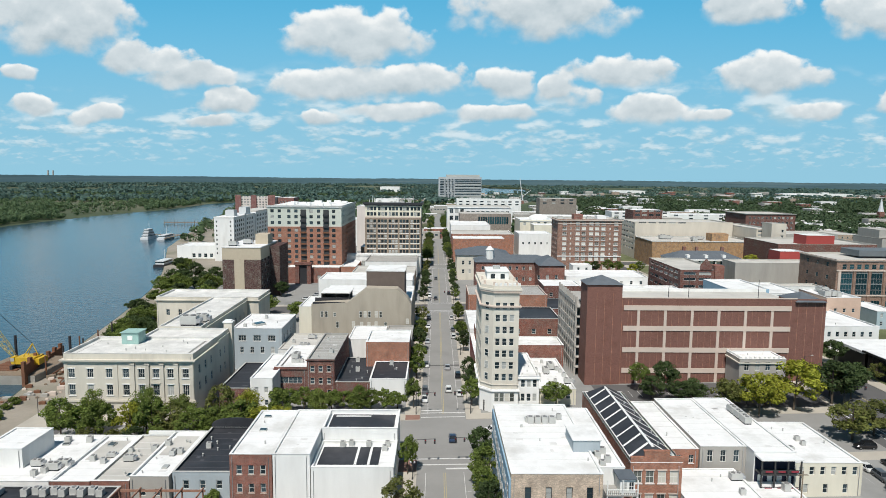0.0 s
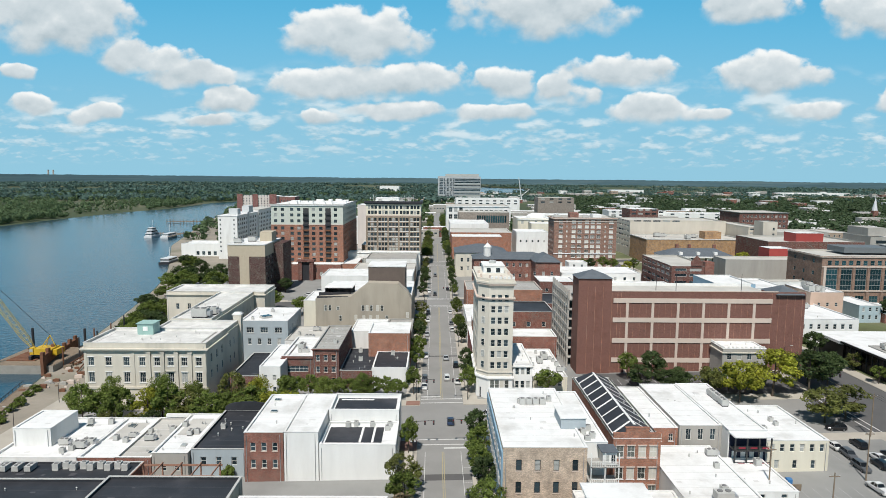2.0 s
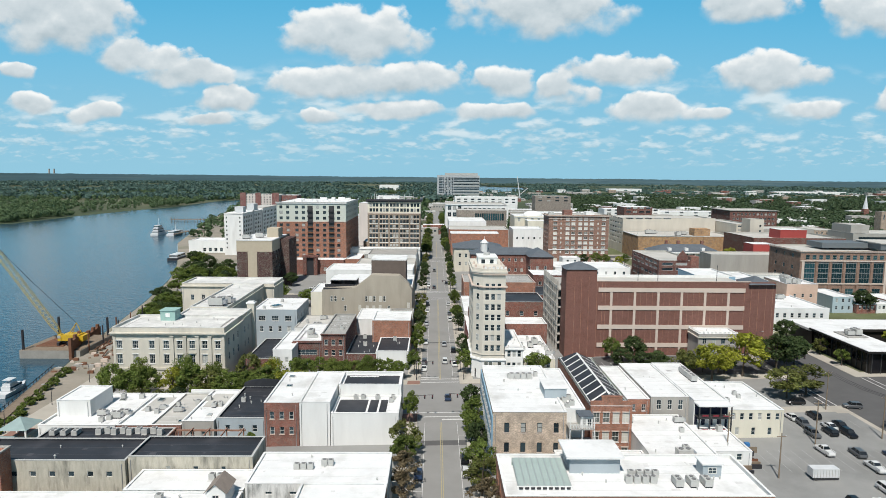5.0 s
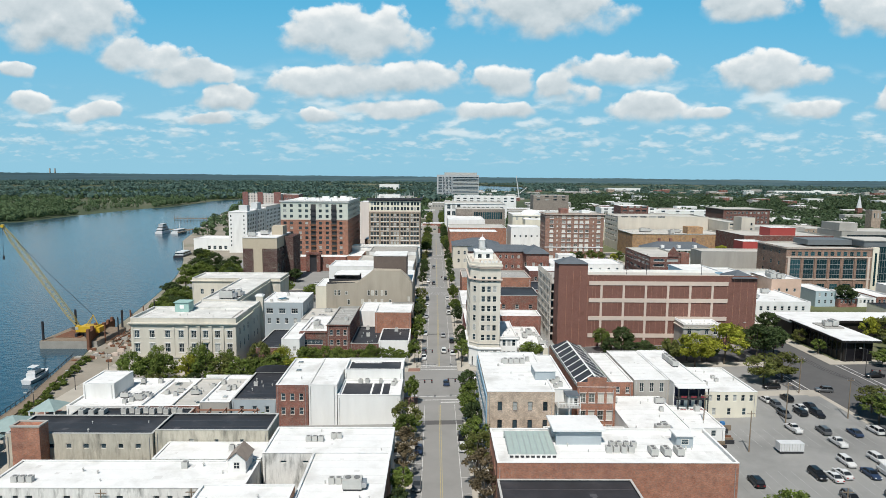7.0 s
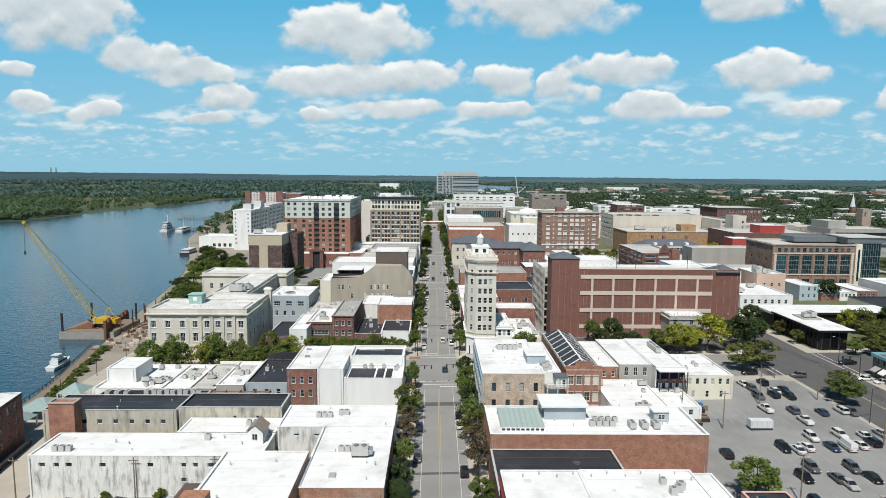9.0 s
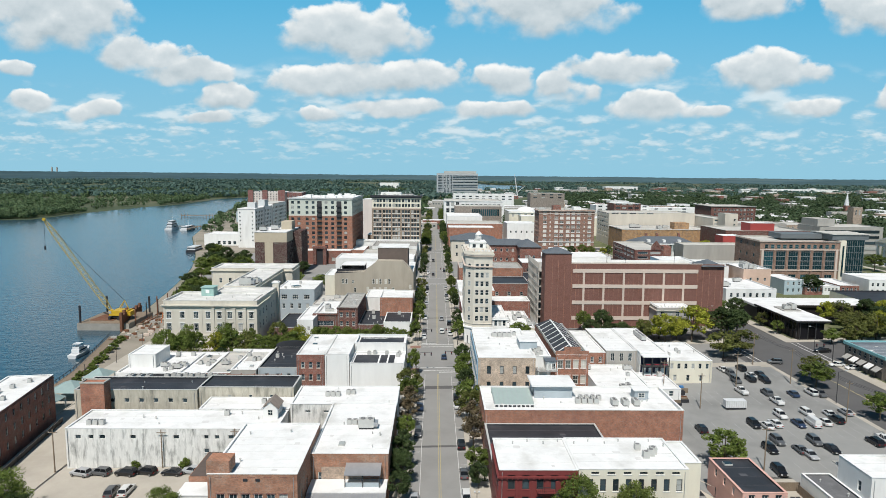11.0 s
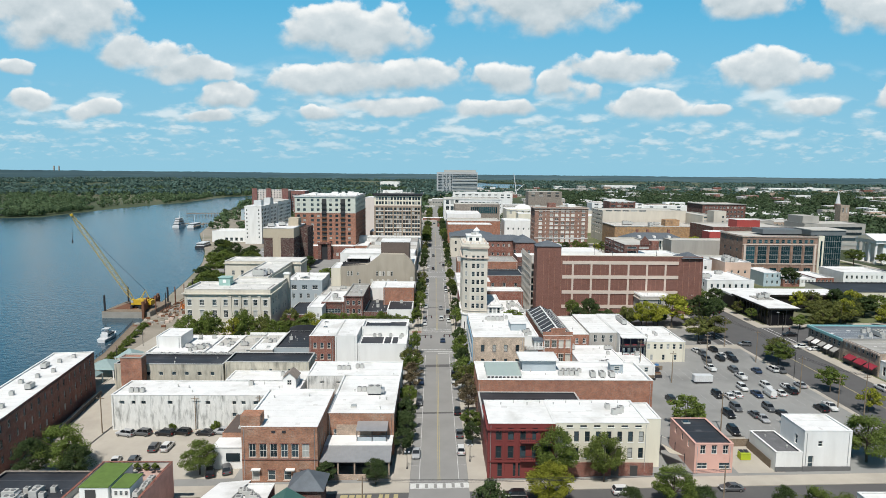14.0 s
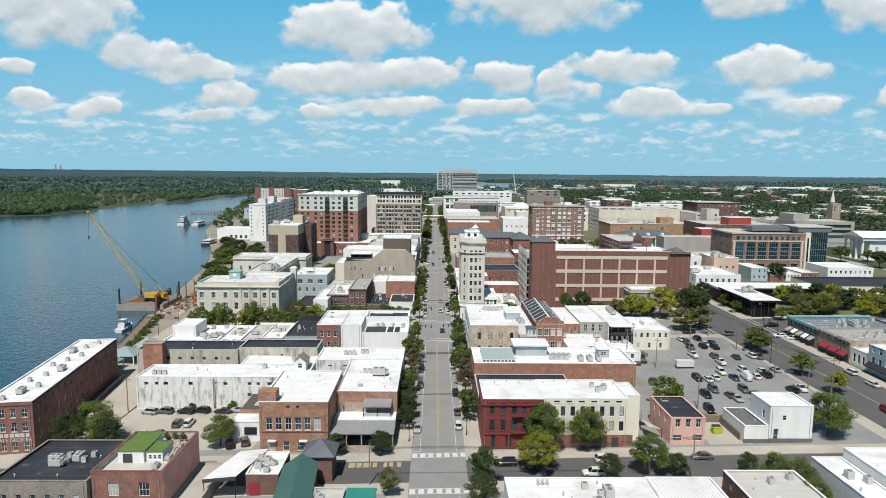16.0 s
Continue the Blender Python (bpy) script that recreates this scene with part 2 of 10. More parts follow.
GREYBLUE = mat("grey_blue_paint", (0.44, 0.50, 0.53), 0.8, 0.1, 0.3, 4.0, dirt=(0.3, 0.33, 0.34), dirt_amount=0.3, streak=True)
LIGHTBLUE = mat("light_blue_paint", (0.30, 0.46, 0.58), 0.8, 0.1, 0.3, 4.0)
CONCRETE = mat("concrete", (0.46, 0.44, 0.40), 0.9, 0.14, 0.25, 3.0, dirt=(0.28, 0.27, 0.24), dirt_amount=0.4, streak=True)
PINK = mat("pink_stucco", (0.78, 0.47, 0.39), 0.85, 0.1, 0.4, 4.0, dirt=(0.45, 0.25, 0.2), dirt_amount=0.3)
PEACH = mat("peach_stucco", (0.70, 0.50, 0.39), 0.85, 0.1, 0.4, 4.0)
GREYSTUC = mat("grey_stucco", (0.46, 0.41, 0.33), 0.9, 0.12, 0.3, 3.0, dirt=(0.2, 0.18, 0.15), dirt_amount=0.4, streak=True)
BRICK_RED = brick("red_brick", (0.32, 0.125, 0.092))
BRICK_ORANGE = brick("orange_brick", (0.46, 0.205, 0.13), stain=(0.33, 0.14, 0.10))
BRICK_BROWN = brick("brown_brick", (0.45, 0.22, 0.135), stain=(0.50, 0.40, 0.30))
BRICK_DARK = brick("dark_red_brick", (0.21, 0.078, 0.062))
BRICK_TAN = brick("tan_brick", (0.56, 0.44, 0.345), stain=(0.3, 0.22, 0.16))
BRICK_BUFF = brick("buff_brick", (0.74, 0.60, 0.47), stain=(0.50, 0.40, 0.30))
HOTEL_BRICK = brick("hotel_brick", (0.38, 0.21, 0.155), stain=(0.30, 0.17, 0.12))
BRICK_GREY = brick("grey_brick", (0.33, 0.29, 0.25), stain=(0.2, 0.18, 0.16))
GARAGE = brick("garage_brick", (0.235, 0.115, 0.092), (0.25, 0.12, 0.09), 0.1, stain=(0.17, 0.07, 0.05))
RED_PAINT = mat("oxblood_paint", (0.21, 0.045, 0.042), 0.6, 0.12, 0.5, 4.0, dirt=(0.16, 0.04, 0.035), dirt_amount=0.4)
PALEBAND = mat("precast_band", (0.68, 0.56, 0.475), 0.85, 0.08, 0.3, 4.0)
METAL = mat("galvanised", (0.55, 0.56, 0.57), 0.45, 0.12, 0.8, 6.0, metal=0.6)
PALE_METAL = mat("painted_casing", (0.55, 0.55, 0.52), 0.55, 0.12, 0.8, 6.0)
DARK_METAL = mat("dark_metal", (0.04, 0.04, 0.045), 0.5, 0.2, 0.8, 6.0)
GREEN_METAL = mat("green_standing_seam", (0.07, 0.17, 0.14), 0.5, 0.15, 0.5, 5.0)
TEAL = mat("teal_canvas", (0.03, 0.25, 0.2), 0.8, 0.15, 0.5, 5.0)
TURF = mat("artificial_turf", (0.13, 0.21, 0.045), 0.95, 0.2, 0.8, 12.0)
AWNING = mat("red_canvas", (0.32, 0.03, 0.05), 0.8, 0.15, 0.8, 5.0)
WOOD = mat("weathered_timber", (0.27, 0.21, 0.15), 0.9, 0.25, 0.6, 6.0)
RUST = mat("rusty_steel", (0.22, 0.10, 0.055), 0.85, 0.35, 0.8, 5.0)
YELLOW = mat("yellow_paint", (0.68, 0.44, 0.03), 0.5, 0.15, 0.8, 5.0, dirt=(0.3, 0.2, 0.06))
LIME = mat("lime_paint", (0.45, 0.55, 0.03), 0.6, 0.12, 0.8, 5.0)
GLASS = glass("window_glass", share=0.82)
GLASS_TEAL = glass("teal_curtain_glass", (0.010, 0.030, 0.036), (0.03, 0.075, 0.085), 0.75)
FRAME_G = mat("grey_frame", (0.30, 0.33, 0.33), 0.5, 0.1)
GLASS_PALE = glass("pale_blind_glass", (0.10, 0.10, 0.09), (0.62, 0.60, 0.54), 0.35)
GLASS_BLIND = glass("blind_glass", (0.05, 0.055, 0.05), (0.5, 0.48, 0.42), 0.45)
LAP = mat("membrane_lap", (0.74, 0.73, 0.71), 0.8, 0.15, 0.5, 3.0)
LAP_DARK = mat("tar_lap", (0.10, 0.10, 0.11), 0.7, 0.2, 0.5, 3.0)
FRAME_W = mat("white_frame", (0.74, 0.73, 0.69), 0.6, 0.06)
FRAME_D = mat("dark_frame", (0.06, 0.06, 0.06), 0.5, 0.1)
ROAD_LIGHT = mat("worn_asphalt", (0.30, 0.295, 0.28), 0.9, 0.10, 0.12, 4.0, dirt=(0.22, 0.215, 0.2), dirt_amount=0.5)
ASPHALT = mat("asphalt", (0.125, 0.122, 0.12), 0.9, 0.15, 0.15, 4.0, dirt=(0.10, 0.10, 0.10), dirt_amount=0.5)
LOT = mat("car_park_asphalt", (0.31, 0.31, 0.295), 0.9, 0.12, 0.12, 4.0, dirt=(0.16, 0.16, 0.155), dirt_amount=0.5)
PAVING = mat("sidewalk_concrete", (0.50, 0.46, 0.39), 0.9, 0.12, 0.2, 4.0, dirt=(0.34, 0.31, 0.26), dirt_amount=0.4)
BRICKPAVE = mat("brick_paving", (0.30, 0.17, 0.13), 0.9, 0.15, 0.4, 5.0)
KERB = mat("kerb_concrete", (0.50, 0.48, 0.44), 0.9, 0.1)
LINE = mat("road_paint", (0.72, 0.72, 0.69), 0.8, 0.18, 0.9, 5.0)
LINE_Y = mat("yellow_road_paint", (0.48, 0.41, 0.22), 0.8, 0.2, 0.9, 5.0)
LAND = mat("far_land", (0.075, 0.10, 0.045), 1.0, 0.45, 0.004, 0.06, bump=0.0, dirt=(0.30, 0.28, 0.19), dirt_amount=0.75)
BARK = mat("bark", (0.12, 0.095, 0.07), 0.95, 0.25, 2.0, 9.0)
STEEL_WHITE = mat("white_steel", (0.72, 0.73, 0.73), 0.45, 0.1)
BLUE_COVER = mat("blue_tarp", (0.05, 0.2, 0.45), 0.7, 0.15)
SAIL = mat("cream_sailcloth", (0.66, 0.60, 0.48), 0.9, 0.08)


def leaf(name, col, vary=0.35):
    """Leaves let some light through."""
    m = mat(name, col, 0.7, vary, 0.5, 2.0, bump=0.0, spec=0.25, rnd=0.18, island=0.4)
    t = m.node_tree
    b, out = t.nodes["Principled BSDF"], t.nodes["Material Output"]
    tr, mx = t.nodes.new("ShaderNodeBsdfTranslucent"), t.nodes.new("ShaderNodeMixShader")
    mx.inputs[0].default_value = 0.42
    t.links.new(b.inputs["Base Color"].links[0].from_socket, tr.inputs[0])
    t.links.new(b.outputs[0], mx.inputs[1]), t.links.new(tr.outputs[0], mx.inputs[2]), t.links.new(mx.outputs[0], out.inputs[0])
    return m


LEAF_MID = leaf("leaves_mid_green", (0.145, 0.195, 0.042))
LEAF_FRESH = leaf("leaves_fresh_green", (0.185, 0.235, 0.055))
LEAF_DARK = leaf("leaves_dark_green", (0.07, 0.105, 0.036))
LEAF_YELLOW = leaf("leaves_yellow_green", (0.31, 0.325, 0.04))
LEAF_OLIVE = leaf("leaves_olive", (0.15, 0.165, 0.045))
LEAF_RUST = leaf("leaves_rusty", (0.165, 0.13, 0.075))
# woods turn bluer with each distance band: haze put into leaf colour
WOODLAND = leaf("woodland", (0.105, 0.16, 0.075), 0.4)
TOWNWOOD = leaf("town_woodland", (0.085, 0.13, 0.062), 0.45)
FARWOOD_HAZE = leaf("far_woodland_haze", (0.105, 0.175, 0.145), 0.35)


def water_mat():
    m = bpy.data.materials.new("river_water")
    m.use_nodes = True
    t = m.node_tree
    L = t.links.new
    b = t.nodes["Principled BSDF"]
    b.inputs["Roughness"].default_value = 0.16
    b.inputs["IOR"].default_value = 1.33
    geo = t.nodes.new("ShaderNodeNewGeometry")
    n1, n2 = t.nodes.new("ShaderNodeTexNoise"), t.nodes.new("ShaderNodeTexNoise")
    for n, s, d in ((n1, 0.012, 4), (n2, 0.35, 5)):
        n.inputs["Scale"].default_value, n.inputs["Detail"].default_value = s, d
        L(geo.outputs["Position"], n.inputs["Vector"])
    r = t.nodes.new("ShaderNodeMix")
    r.data_type = "RGBA"
    r.inputs[6].default_value, r.inputs[7].default_value = (0.016, 0.046, 0.070, 1), (0.034, 0.072, 0.098, 1)
    L(n1.outputs["Fac"], r.inputs[0]), L(r.outputs[2], b.inputs["Base Color"])
    bp = t.nodes.new("ShaderNodeBump")
    bp.inputs["Strength"].default_value, bp.inputs["Distance"].default_value = 0.5, 0.35
    L(n2.outputs["Fac"], bp.inputs["Height"]), L(bp.outputs[0], b.inputs["Normal"])
    return m


# ---- mesh helpers ----
class Shape:
    """Collects faces for one mesh."""

    def __init__(self):
        self.v, self.f, self.m = [], [], []

    def face(self, pts, mi=0):
        n = len(self.v)
        self.v.extend(pts)
        self.f.append(tuple(range(n, n + len(pts))))
        self.m.append(mi)
        return self

    def box(self, x0, y0, z0, x1, y1, z1, mi=0, bottom=True):
        n = len(self.v)
        self.v.extend([(x0, y0, z0), (x1, y0, z0), (x1, y1, z0), (x0, y1, z0), (x0, y0, z1), (x1, y0, z1), (x1, y1, z1), (x0, y1, z1)])
        q = [(4, 5, 6, 7), (0, 1, 5, 4), (1, 2, 6, 5), (2, 3, 7, 6), (3, 0, 4, 7)] + ([(3, 2, 1, 0)] if bottom else [])
        self.f.extend(tuple(n + i for i in f) for f in q)
        self.m.extend([mi] * len(q))
        return self

    def tube(self, a, b, ra, rb=None, n=8, mi=0, caps=True):
        rb = ra if rb is None else rb
        a, b = Vector(a), Vector(b)
        d = (b - a).normalized()
        s = d.orthogonal().normalized()
        q = d.cross(s)
        k = len(self.v)
        for c, r in ((a, ra), (b, rb)):
            for i in range(n):
                w = 2 * math.pi * i / n
                self.v.append(tuple(c + (s * math.cos(w) + q * math.sin(w)) * r))
        for i in range(n):
            j = (i + 1) % n
            self.f.append((k + i, k + j, k + n + j, k + n + i))
            self.m.append(mi)
        if caps:
            self.f.append(tuple(k + n + i for i in range(n)))
            self.f.append(tuple(k + n - 1 - i for i in range(n)))
            self.m.extend([mi, mi])
        return self

    def prism(self, pts, z0, z1, mi=0):
        """An upright prism over a counter-clockwise outline."""
        n, k = len(pts), len(self.v)
        self.v.extend([(x, y, z0) for x, y in pts] + [(x, y, z1) for x, y in pts])
        self.f.extend((k + i, k + (i + 1) % n, k + n + (i + 1) % n, k + n + i) for i in range(n))
        self.f.extend([tuple(k + n + i for i in range(n)), tuple(k + n - 1 - i for i in range(n))])
        self.m.extend([mi] * (n + 2))
        return self

    def mesh(self, name, mats, off=(0, 0, 0)):
        me = bpy.data.meshes.new(name)
        me.from_pydata([(x - off[0], y - off[1], z - off[2]) for x, y, z in self.v], [], self.f)
        for m in mats if isinstance(mats, (list, tuple)) else [mats]:
            me.materials.append(m)
        me.polygons.foreach_set("material_index", self.m)
        me.update()
        return me


def gz(x):
    """The height of the ground: it climbs gently from the river."""
    return 0.022 * max(-105.0, min(200.0, x))


ORIGIN = {}


def thing(name, at, label, category, group="", kind=""):
    e = new(name)
    e.empty_display_size = 0.5
    e.location = at
    ORIGIN[e.name] = Vector(at)
    return tagged(e, label, category, group, kind)


def part(name, shape, material, parent, label=""):
    """One mesh under a thing or a part; the shape is given in world places."""
    o = ORIGIN[parent.name]
    ob = new(name, shape.mesh(name, material, o))
    ob.parent = parent
    ORIGIN[ob.name] = o
    if label:
        ob["label"] = label
    return ob


def piece(name, me, parent, m):
    """A shared mesh under a parent, at a pose in world places."""
    ob = new(name, me)
    ob.parent = parent
    o = ORIGIN[parent.name]
    ob.matrix_basis = Matrix.Translation(-o) @ m
    ORIGIN[ob.name] = m.translation.copy()
    return ob


def solo(name, shape, material, at, label, category, group="", kind=""):
    """A thing of one mesh."""
    ob = new(name, shape.mesh(name, material, at))
    ob.location = at
    ORIGIN[ob.name] = Vector(at)
    return tagged(ob, label, category, group, kind)


# ---- windows and buildings ----
PANES = {}


def window_mesh(w, h, frame_m, glass_m, bars):
    key = (round(w, 2), round(h, 2), frame_m.name, glass_m.name, bars)
    if key not in PANES:
        f = Shape()
        b = min(0.11, w * 0.1)
        f.box(0, -0.03, 0, b, 0.06, h).box(w - b, -0.03, 0, w, 0.06, h).box(b, -0.03, h - b, w - b, 0.06, h).box(b, -0.03, 0, w - b, 0.06, b)
        if bars >= 1:
            f.box(b, -0.02, h * 0.5 - 0.04, w - b, 0.05, h * 0.5 + 0.04)
        for i in range(1, bars):
            x = b + (w - 2 * b) * i / bars
            f.box(x - 0.03, -0.02, b, x + 0.03, 0.05, h - b)
        g = Shape().box(b * 0.6, 0.0, b * 0.6, w - b * 0.6, 0.03, h - b * 0.6)
        j = Shape()
        for q in (f, g):
            k = len(j.v)
            j.v.extend(q.v)
            j.f.extend(tuple(k + i for i in c) for c in q.f)
            j.m.extend([int(q is g)] * len(q.f))
        PANES[key] = (f.mesh("window", frame_m), g.mesh("pane", glass_m), j.mesh("window", [frame_m, glass_m]))
    return PANES[key]


TURN = {"S": 0, "E": 90, "N": 180, "W": 270}


def set_window(parent, side, u, zc, w, h, at, frame_m, glass_m, bars, far, depth=0.18):
    """A window in an opening that starts at u (its low end along the wall) with its sill at zc, on the wall plane at."""
    fr, gl, both = window_mesh(w, h, frame_m, glass_m, bars)
    if side == "S":
        p = (u, at + depth, zc)
    elif side == "N":
        p = (u + w, at - depth, zc)
    elif side == "E":
        p = (at - depth, u, zc)
    else:
        p = (at + depth, u + w, zc)
    m = pose(*p, 0, 0, TURN[side])
    if far:
        return piece("window", both, parent, m)
    o = piece("window", fr, parent, m)
    g = new("pane", gl)
    g.parent = o
    return o


def wall_side(s, side, a, b, at, z0, z1, holes, depth=0.3, mi=0):
    """A wall face with real openings and their reveals."""
    us = sorted({a, b, *[h[0] for h in holes], *[h[1] for h in holes]})
    zs = sorted({z0, z1, *[h[2] for h in holes], *[h[3] for h in holes]})
    inward = depth if side in "SW" else -depth

    def P(u, z, d=0.0):
        return (u, at + d, z) if side in "SN" else (at + d, u, z)

    flip = side in "NW"

    def quad(p):
        s.face(p[::-1] if flip else p, mi)

    # merge the plain cells of a row into strips
    for j in range(len(zs) - 1):
        zc = (zs[j] + zs[j + 1]) / 2
        row = [h for h in holes if h[2] < zc < h[3]]
        start = a
        for h in sorted(row):
            if h[0] > start + 1e-6:
                quad([P(start, zs[j]), P(h[0], zs[j]), P(h[0], zs[j + 1]), P(start, zs[j + 1])])
            start = max(start, h[1])
        if b > start + 1e-6:
            quad([P(start, zs[j]), P(b, zs[j]), P(b, zs[j + 1]), P(start, zs[j + 1])])
    for u0, u1, h0, h1 in holes:
        quad([P(u0, h0), P(u1, h0), P(u1, h0, inward), P(u0, h0, inward)])
        quad([P(u0, h1, inward), P(u1, h1, inward), P(u1, h1), P(u0, h1)])
        quad([P(u0, h0, inward), P(u0, h1, inward), P(u0, h1), P(u0, h0)])
        quad([P(u1, h0), P(u1, h1), P(u1, h1, inward), P(u1, h0, inward)])
        quad([P(u0, h0, inward), P(u1, h0, inward), P(u1, h1, inward), P(u0, h1, inward)])


def building(name, label, x0, y0, x1, y1, top, wall, roof, rows=(), parapet=0.5, coping=None, cornice=None, base=None,
             frame_m=None, glass_m=None, category="building", far=False, group="", sill=None, band=None, lintel=None):
    """A flat-roofed house. rows: (side, start, end, count, width, height, [sills], bars) with heights above the ground there."""
    g = gz((x0 + x1) / 2) if base is None else base
    z0 = min(gz(x0), gz(x1), g) - 0.4
    e = thing(name, ((x0 + x1) / 2, (y0 + y1) / 2, z0), label, category, group)
    frame_m, glass_m = frame_m or FRAME_W, glass_m or GLASS
    holes = {"S": [], "N": [], "E": [], "W": []}
    spots = []
    for side, a, b, n, w, h, sills, *bars in rows:
        bars = bars[0] if bars else 1
        for zs in sills:
            for i in range(n):
                u = a + (b - a) * (i + 0.5) / n - w / 2
                holes[side].append((u, u + w, g + zs, g + zs + h))
                spots.append((side, u, g + zs, w, h, bars))
    at = {"S": y0, "N": y1, "W": x0, "E": x1}
    s = Shape()
    wall_side(s, "S", x0, x1, y0, z0, top, holes["S"])
    wall_side(s, "N", x0, x1, y1, z0, top, holes["N"])
    wall_side(s, "W", y0, y1, x0, z0, top, holes["W"])
    wall_side(s, "E", y0, y1, x1, z0, top, holes["E"])
    zr, th = top - parapet, 0.32
    a0, b0, a1, b1 = x0 + th, y0 + th, x1 - th, y1 - th
    lining = Shape().box(x0 + 0.05, y0 + 0.05, zr - 0.25, x1 - 0.05, y1 - 0.05, zr)
    if parapet > 0:
        lining.face([(a0, b0, zr), (a0, b0, top), (a1, b0, top), (a1, b0, zr)][::-1]).face([(a0, b1, zr), (a0, b1, top), (a1, b1, top), (a1, b1, zr)])
        lining.face([(a0, b0, zr), (a0, b0, top), (a0, b1, top), (a0, b1, zr)]).face([(a1, b0, zr), (a1, b0, top), (a1, b1, top), (a1, b1, zr)][::-1])
    part("wall", s, wall, e)
    part("roof", lining, roof, e)
    if not far and x1 - x0 > 7 and y1 - y0 > 7:
        lap, jit = Shape(), random.Random(int(x0 * 7 + y0 * 3))
        n = int((y1 - y0) // 2.9)
        for i in range(1, n):
            yy = y0 + (y1 - y0) * i / n
            lap.box(x0 + 0.4, yy, zr, x1 - 0.4, yy + 0.09, zr + 0.02, bottom=False)
        for i in range(int((x1 - x0) * (y1 - y0) // 70)):
            xa, ya = jit.uniform(x0 + 1, x1 - 2.5), jit.uniform(y0 + 1, y1 - 2.5)
            lap.box(xa, ya, zr, xa + jit.uniform(0.4, 1.6), ya + jit.uniform(0.3, 1.3), zr + 0.025, bottom=False)
        part("roof_lap", lap, LAP_DARK if roof is BLACK_ROOF else LAP, e)["kind"] = "stuff"
        for xa in (x0 + 0.5, x1 - 0.65):
            part("downpipe", Shape().tube((xa, y0 - 0.1, g + 0.2), (xa, y0 - 0.1, top - parapet - 0.2), 0.06, 0.06, 6), METAL, e)
    c = Shape()
    o, ct = 0.06, 0.1
    c.box(x0 - o, y0 - o, top, x1 + o, y0 + th + o, top + ct).box(x0 - o, y1 - th - o, top, x1 + o, y1 + o, top + ct)
    c.box(x0 - o, y0 + th + o, top, x0 + th + o, y1 - th - o, top + ct).box(x1 - th - o, y0 + th + o, top, x1 + o, y1 - th - o, top + ct)
    part("coping", c, coping or (roof if roof is not BLACK_ROOF else PALE_METAL), e)
    if cornice:
        cm, drop, deep, tall, sides = cornice
        k = Shape()
        for side in sides:
            for q in range(2):
                d, zz, hh = deep * (0.55 + 0.45 * q), top - drop + tall * 0.5 * q, tall * 0.5
                if side == "S":
                    k.box(x0 - d, y0 - d, zz, x1 + d, y0 - 0.002, zz + hh)
                elif side == "N":
                    k.box(x0 - d, y1 + 0.002, zz, x1 + d, y1 + d, zz + hh)
                elif side == "W":
                    k.box(x0 - d, y0, zz, x0 - 0.002, y1, zz + hh)
                else:
                    k.box(x1 + 0.002, y0, zz, x1 + d, y1, zz + hh)
        part("cornice", k, cm, e)
    if band:
        bm_, zs, hh = band
        for zb in zs:
            part("band", Shape().box(x0 - 0.05, y0 - 0.06, g + zb, x1 + 0.05, y0 - 0.003, g + zb + hh), bm_, e)
    for side, u, zc, w, h, bars in spots:
        o = set_window(e, side, u, zc, w, h, at[side], frame_m, glass_m, bars, far)
        if sill and side == "S" and not far:
            part("sill", Shape().box(u - 0.1, y0 - 0.1, zc - 0.14, u + w + 0.1, y0 - 0.002, zc - 0.003), sill, e)
        if lintel and side == "S" and not far:
            part("lintel", Shape().box(u - 0.12, y0 - 0.05, zc + h + 0.003, u + w + 0.12, y0 - 0.002, zc + h + 0.28), lintel, e)
    return e

# ---- ground, river, streets ----
EAST_BANK = [(-400, -118), (100, -114), (140, -119), (178, -128), (215, -137), (291, -151), (366, -168), (433, -190), (579, -248),
             (835, -313), (1315, -415), (1600, -430), (1900, -200), (2400, 340), (2900, 420), (3500, 480), (3700, 300), (5000, 250)]
WEST_BANK = [(-400, -620), (690, -620), (775, -600), (800, -545), (930, -548), (1128, -534), (1175, -509), (1484, -520), (1600, -475),
             (1900, -330), (2400, 60), (2900, 120), (3500, 160), (3700, 290), (5000, 245)]


def along(table, y):
    return float(np.interp(y, [a for a, _ in table], [b for _, b in table]))


def make_ground():
    s = Shape()
    ys = sorted({-400, -200, 0, *range(50, 900, 25), *range(900, 3800, 60), 4000, 4400, 4800})
    rows_ = []
    for y in ys:
        w, e = along(WEST_BANK, y), along(EAST_BANK, y)
        if e - w < 12:
            e = w + 12
        line = [(-4800, -1.6), (w - 60, -1.6), (w - 6, -2.2), (w, -3.4), (w + 3, -6), (e - 0.6, -6), (e, gz(e))]
        k = max(e + 5, -105.0)
        line += [(k, gz(k)), (max(k + 1, 200), gz(200)), (2500, 4.4), (4800, 4.4)]
        rows_.append([(x, y, z) for x, z in line])
    n = len(rows_[0])
    for r in rows_:
        s.v.extend(r)
    for j in range(len(rows_) - 1):
        for i in range(n - 1):
            a = j * n + i
            s.f.append((a, a + 1, a + n + 1, a + n))
            s.m.append(0)
    solo("ground", s, LAND, (0, 0, 0), "green and tan lowland reaching the horizon", "ground", kind="structure")
    solo("water", Shape().face([(-4700, -400, -3.0), (1500, -400, -3.0), (1500, 4800, -3.0), (-4700, 4800, -3.0)]), water_mat(), (0, 0, 0),
         "calm blue-grey river water with small ripples", "river", kind="structure")


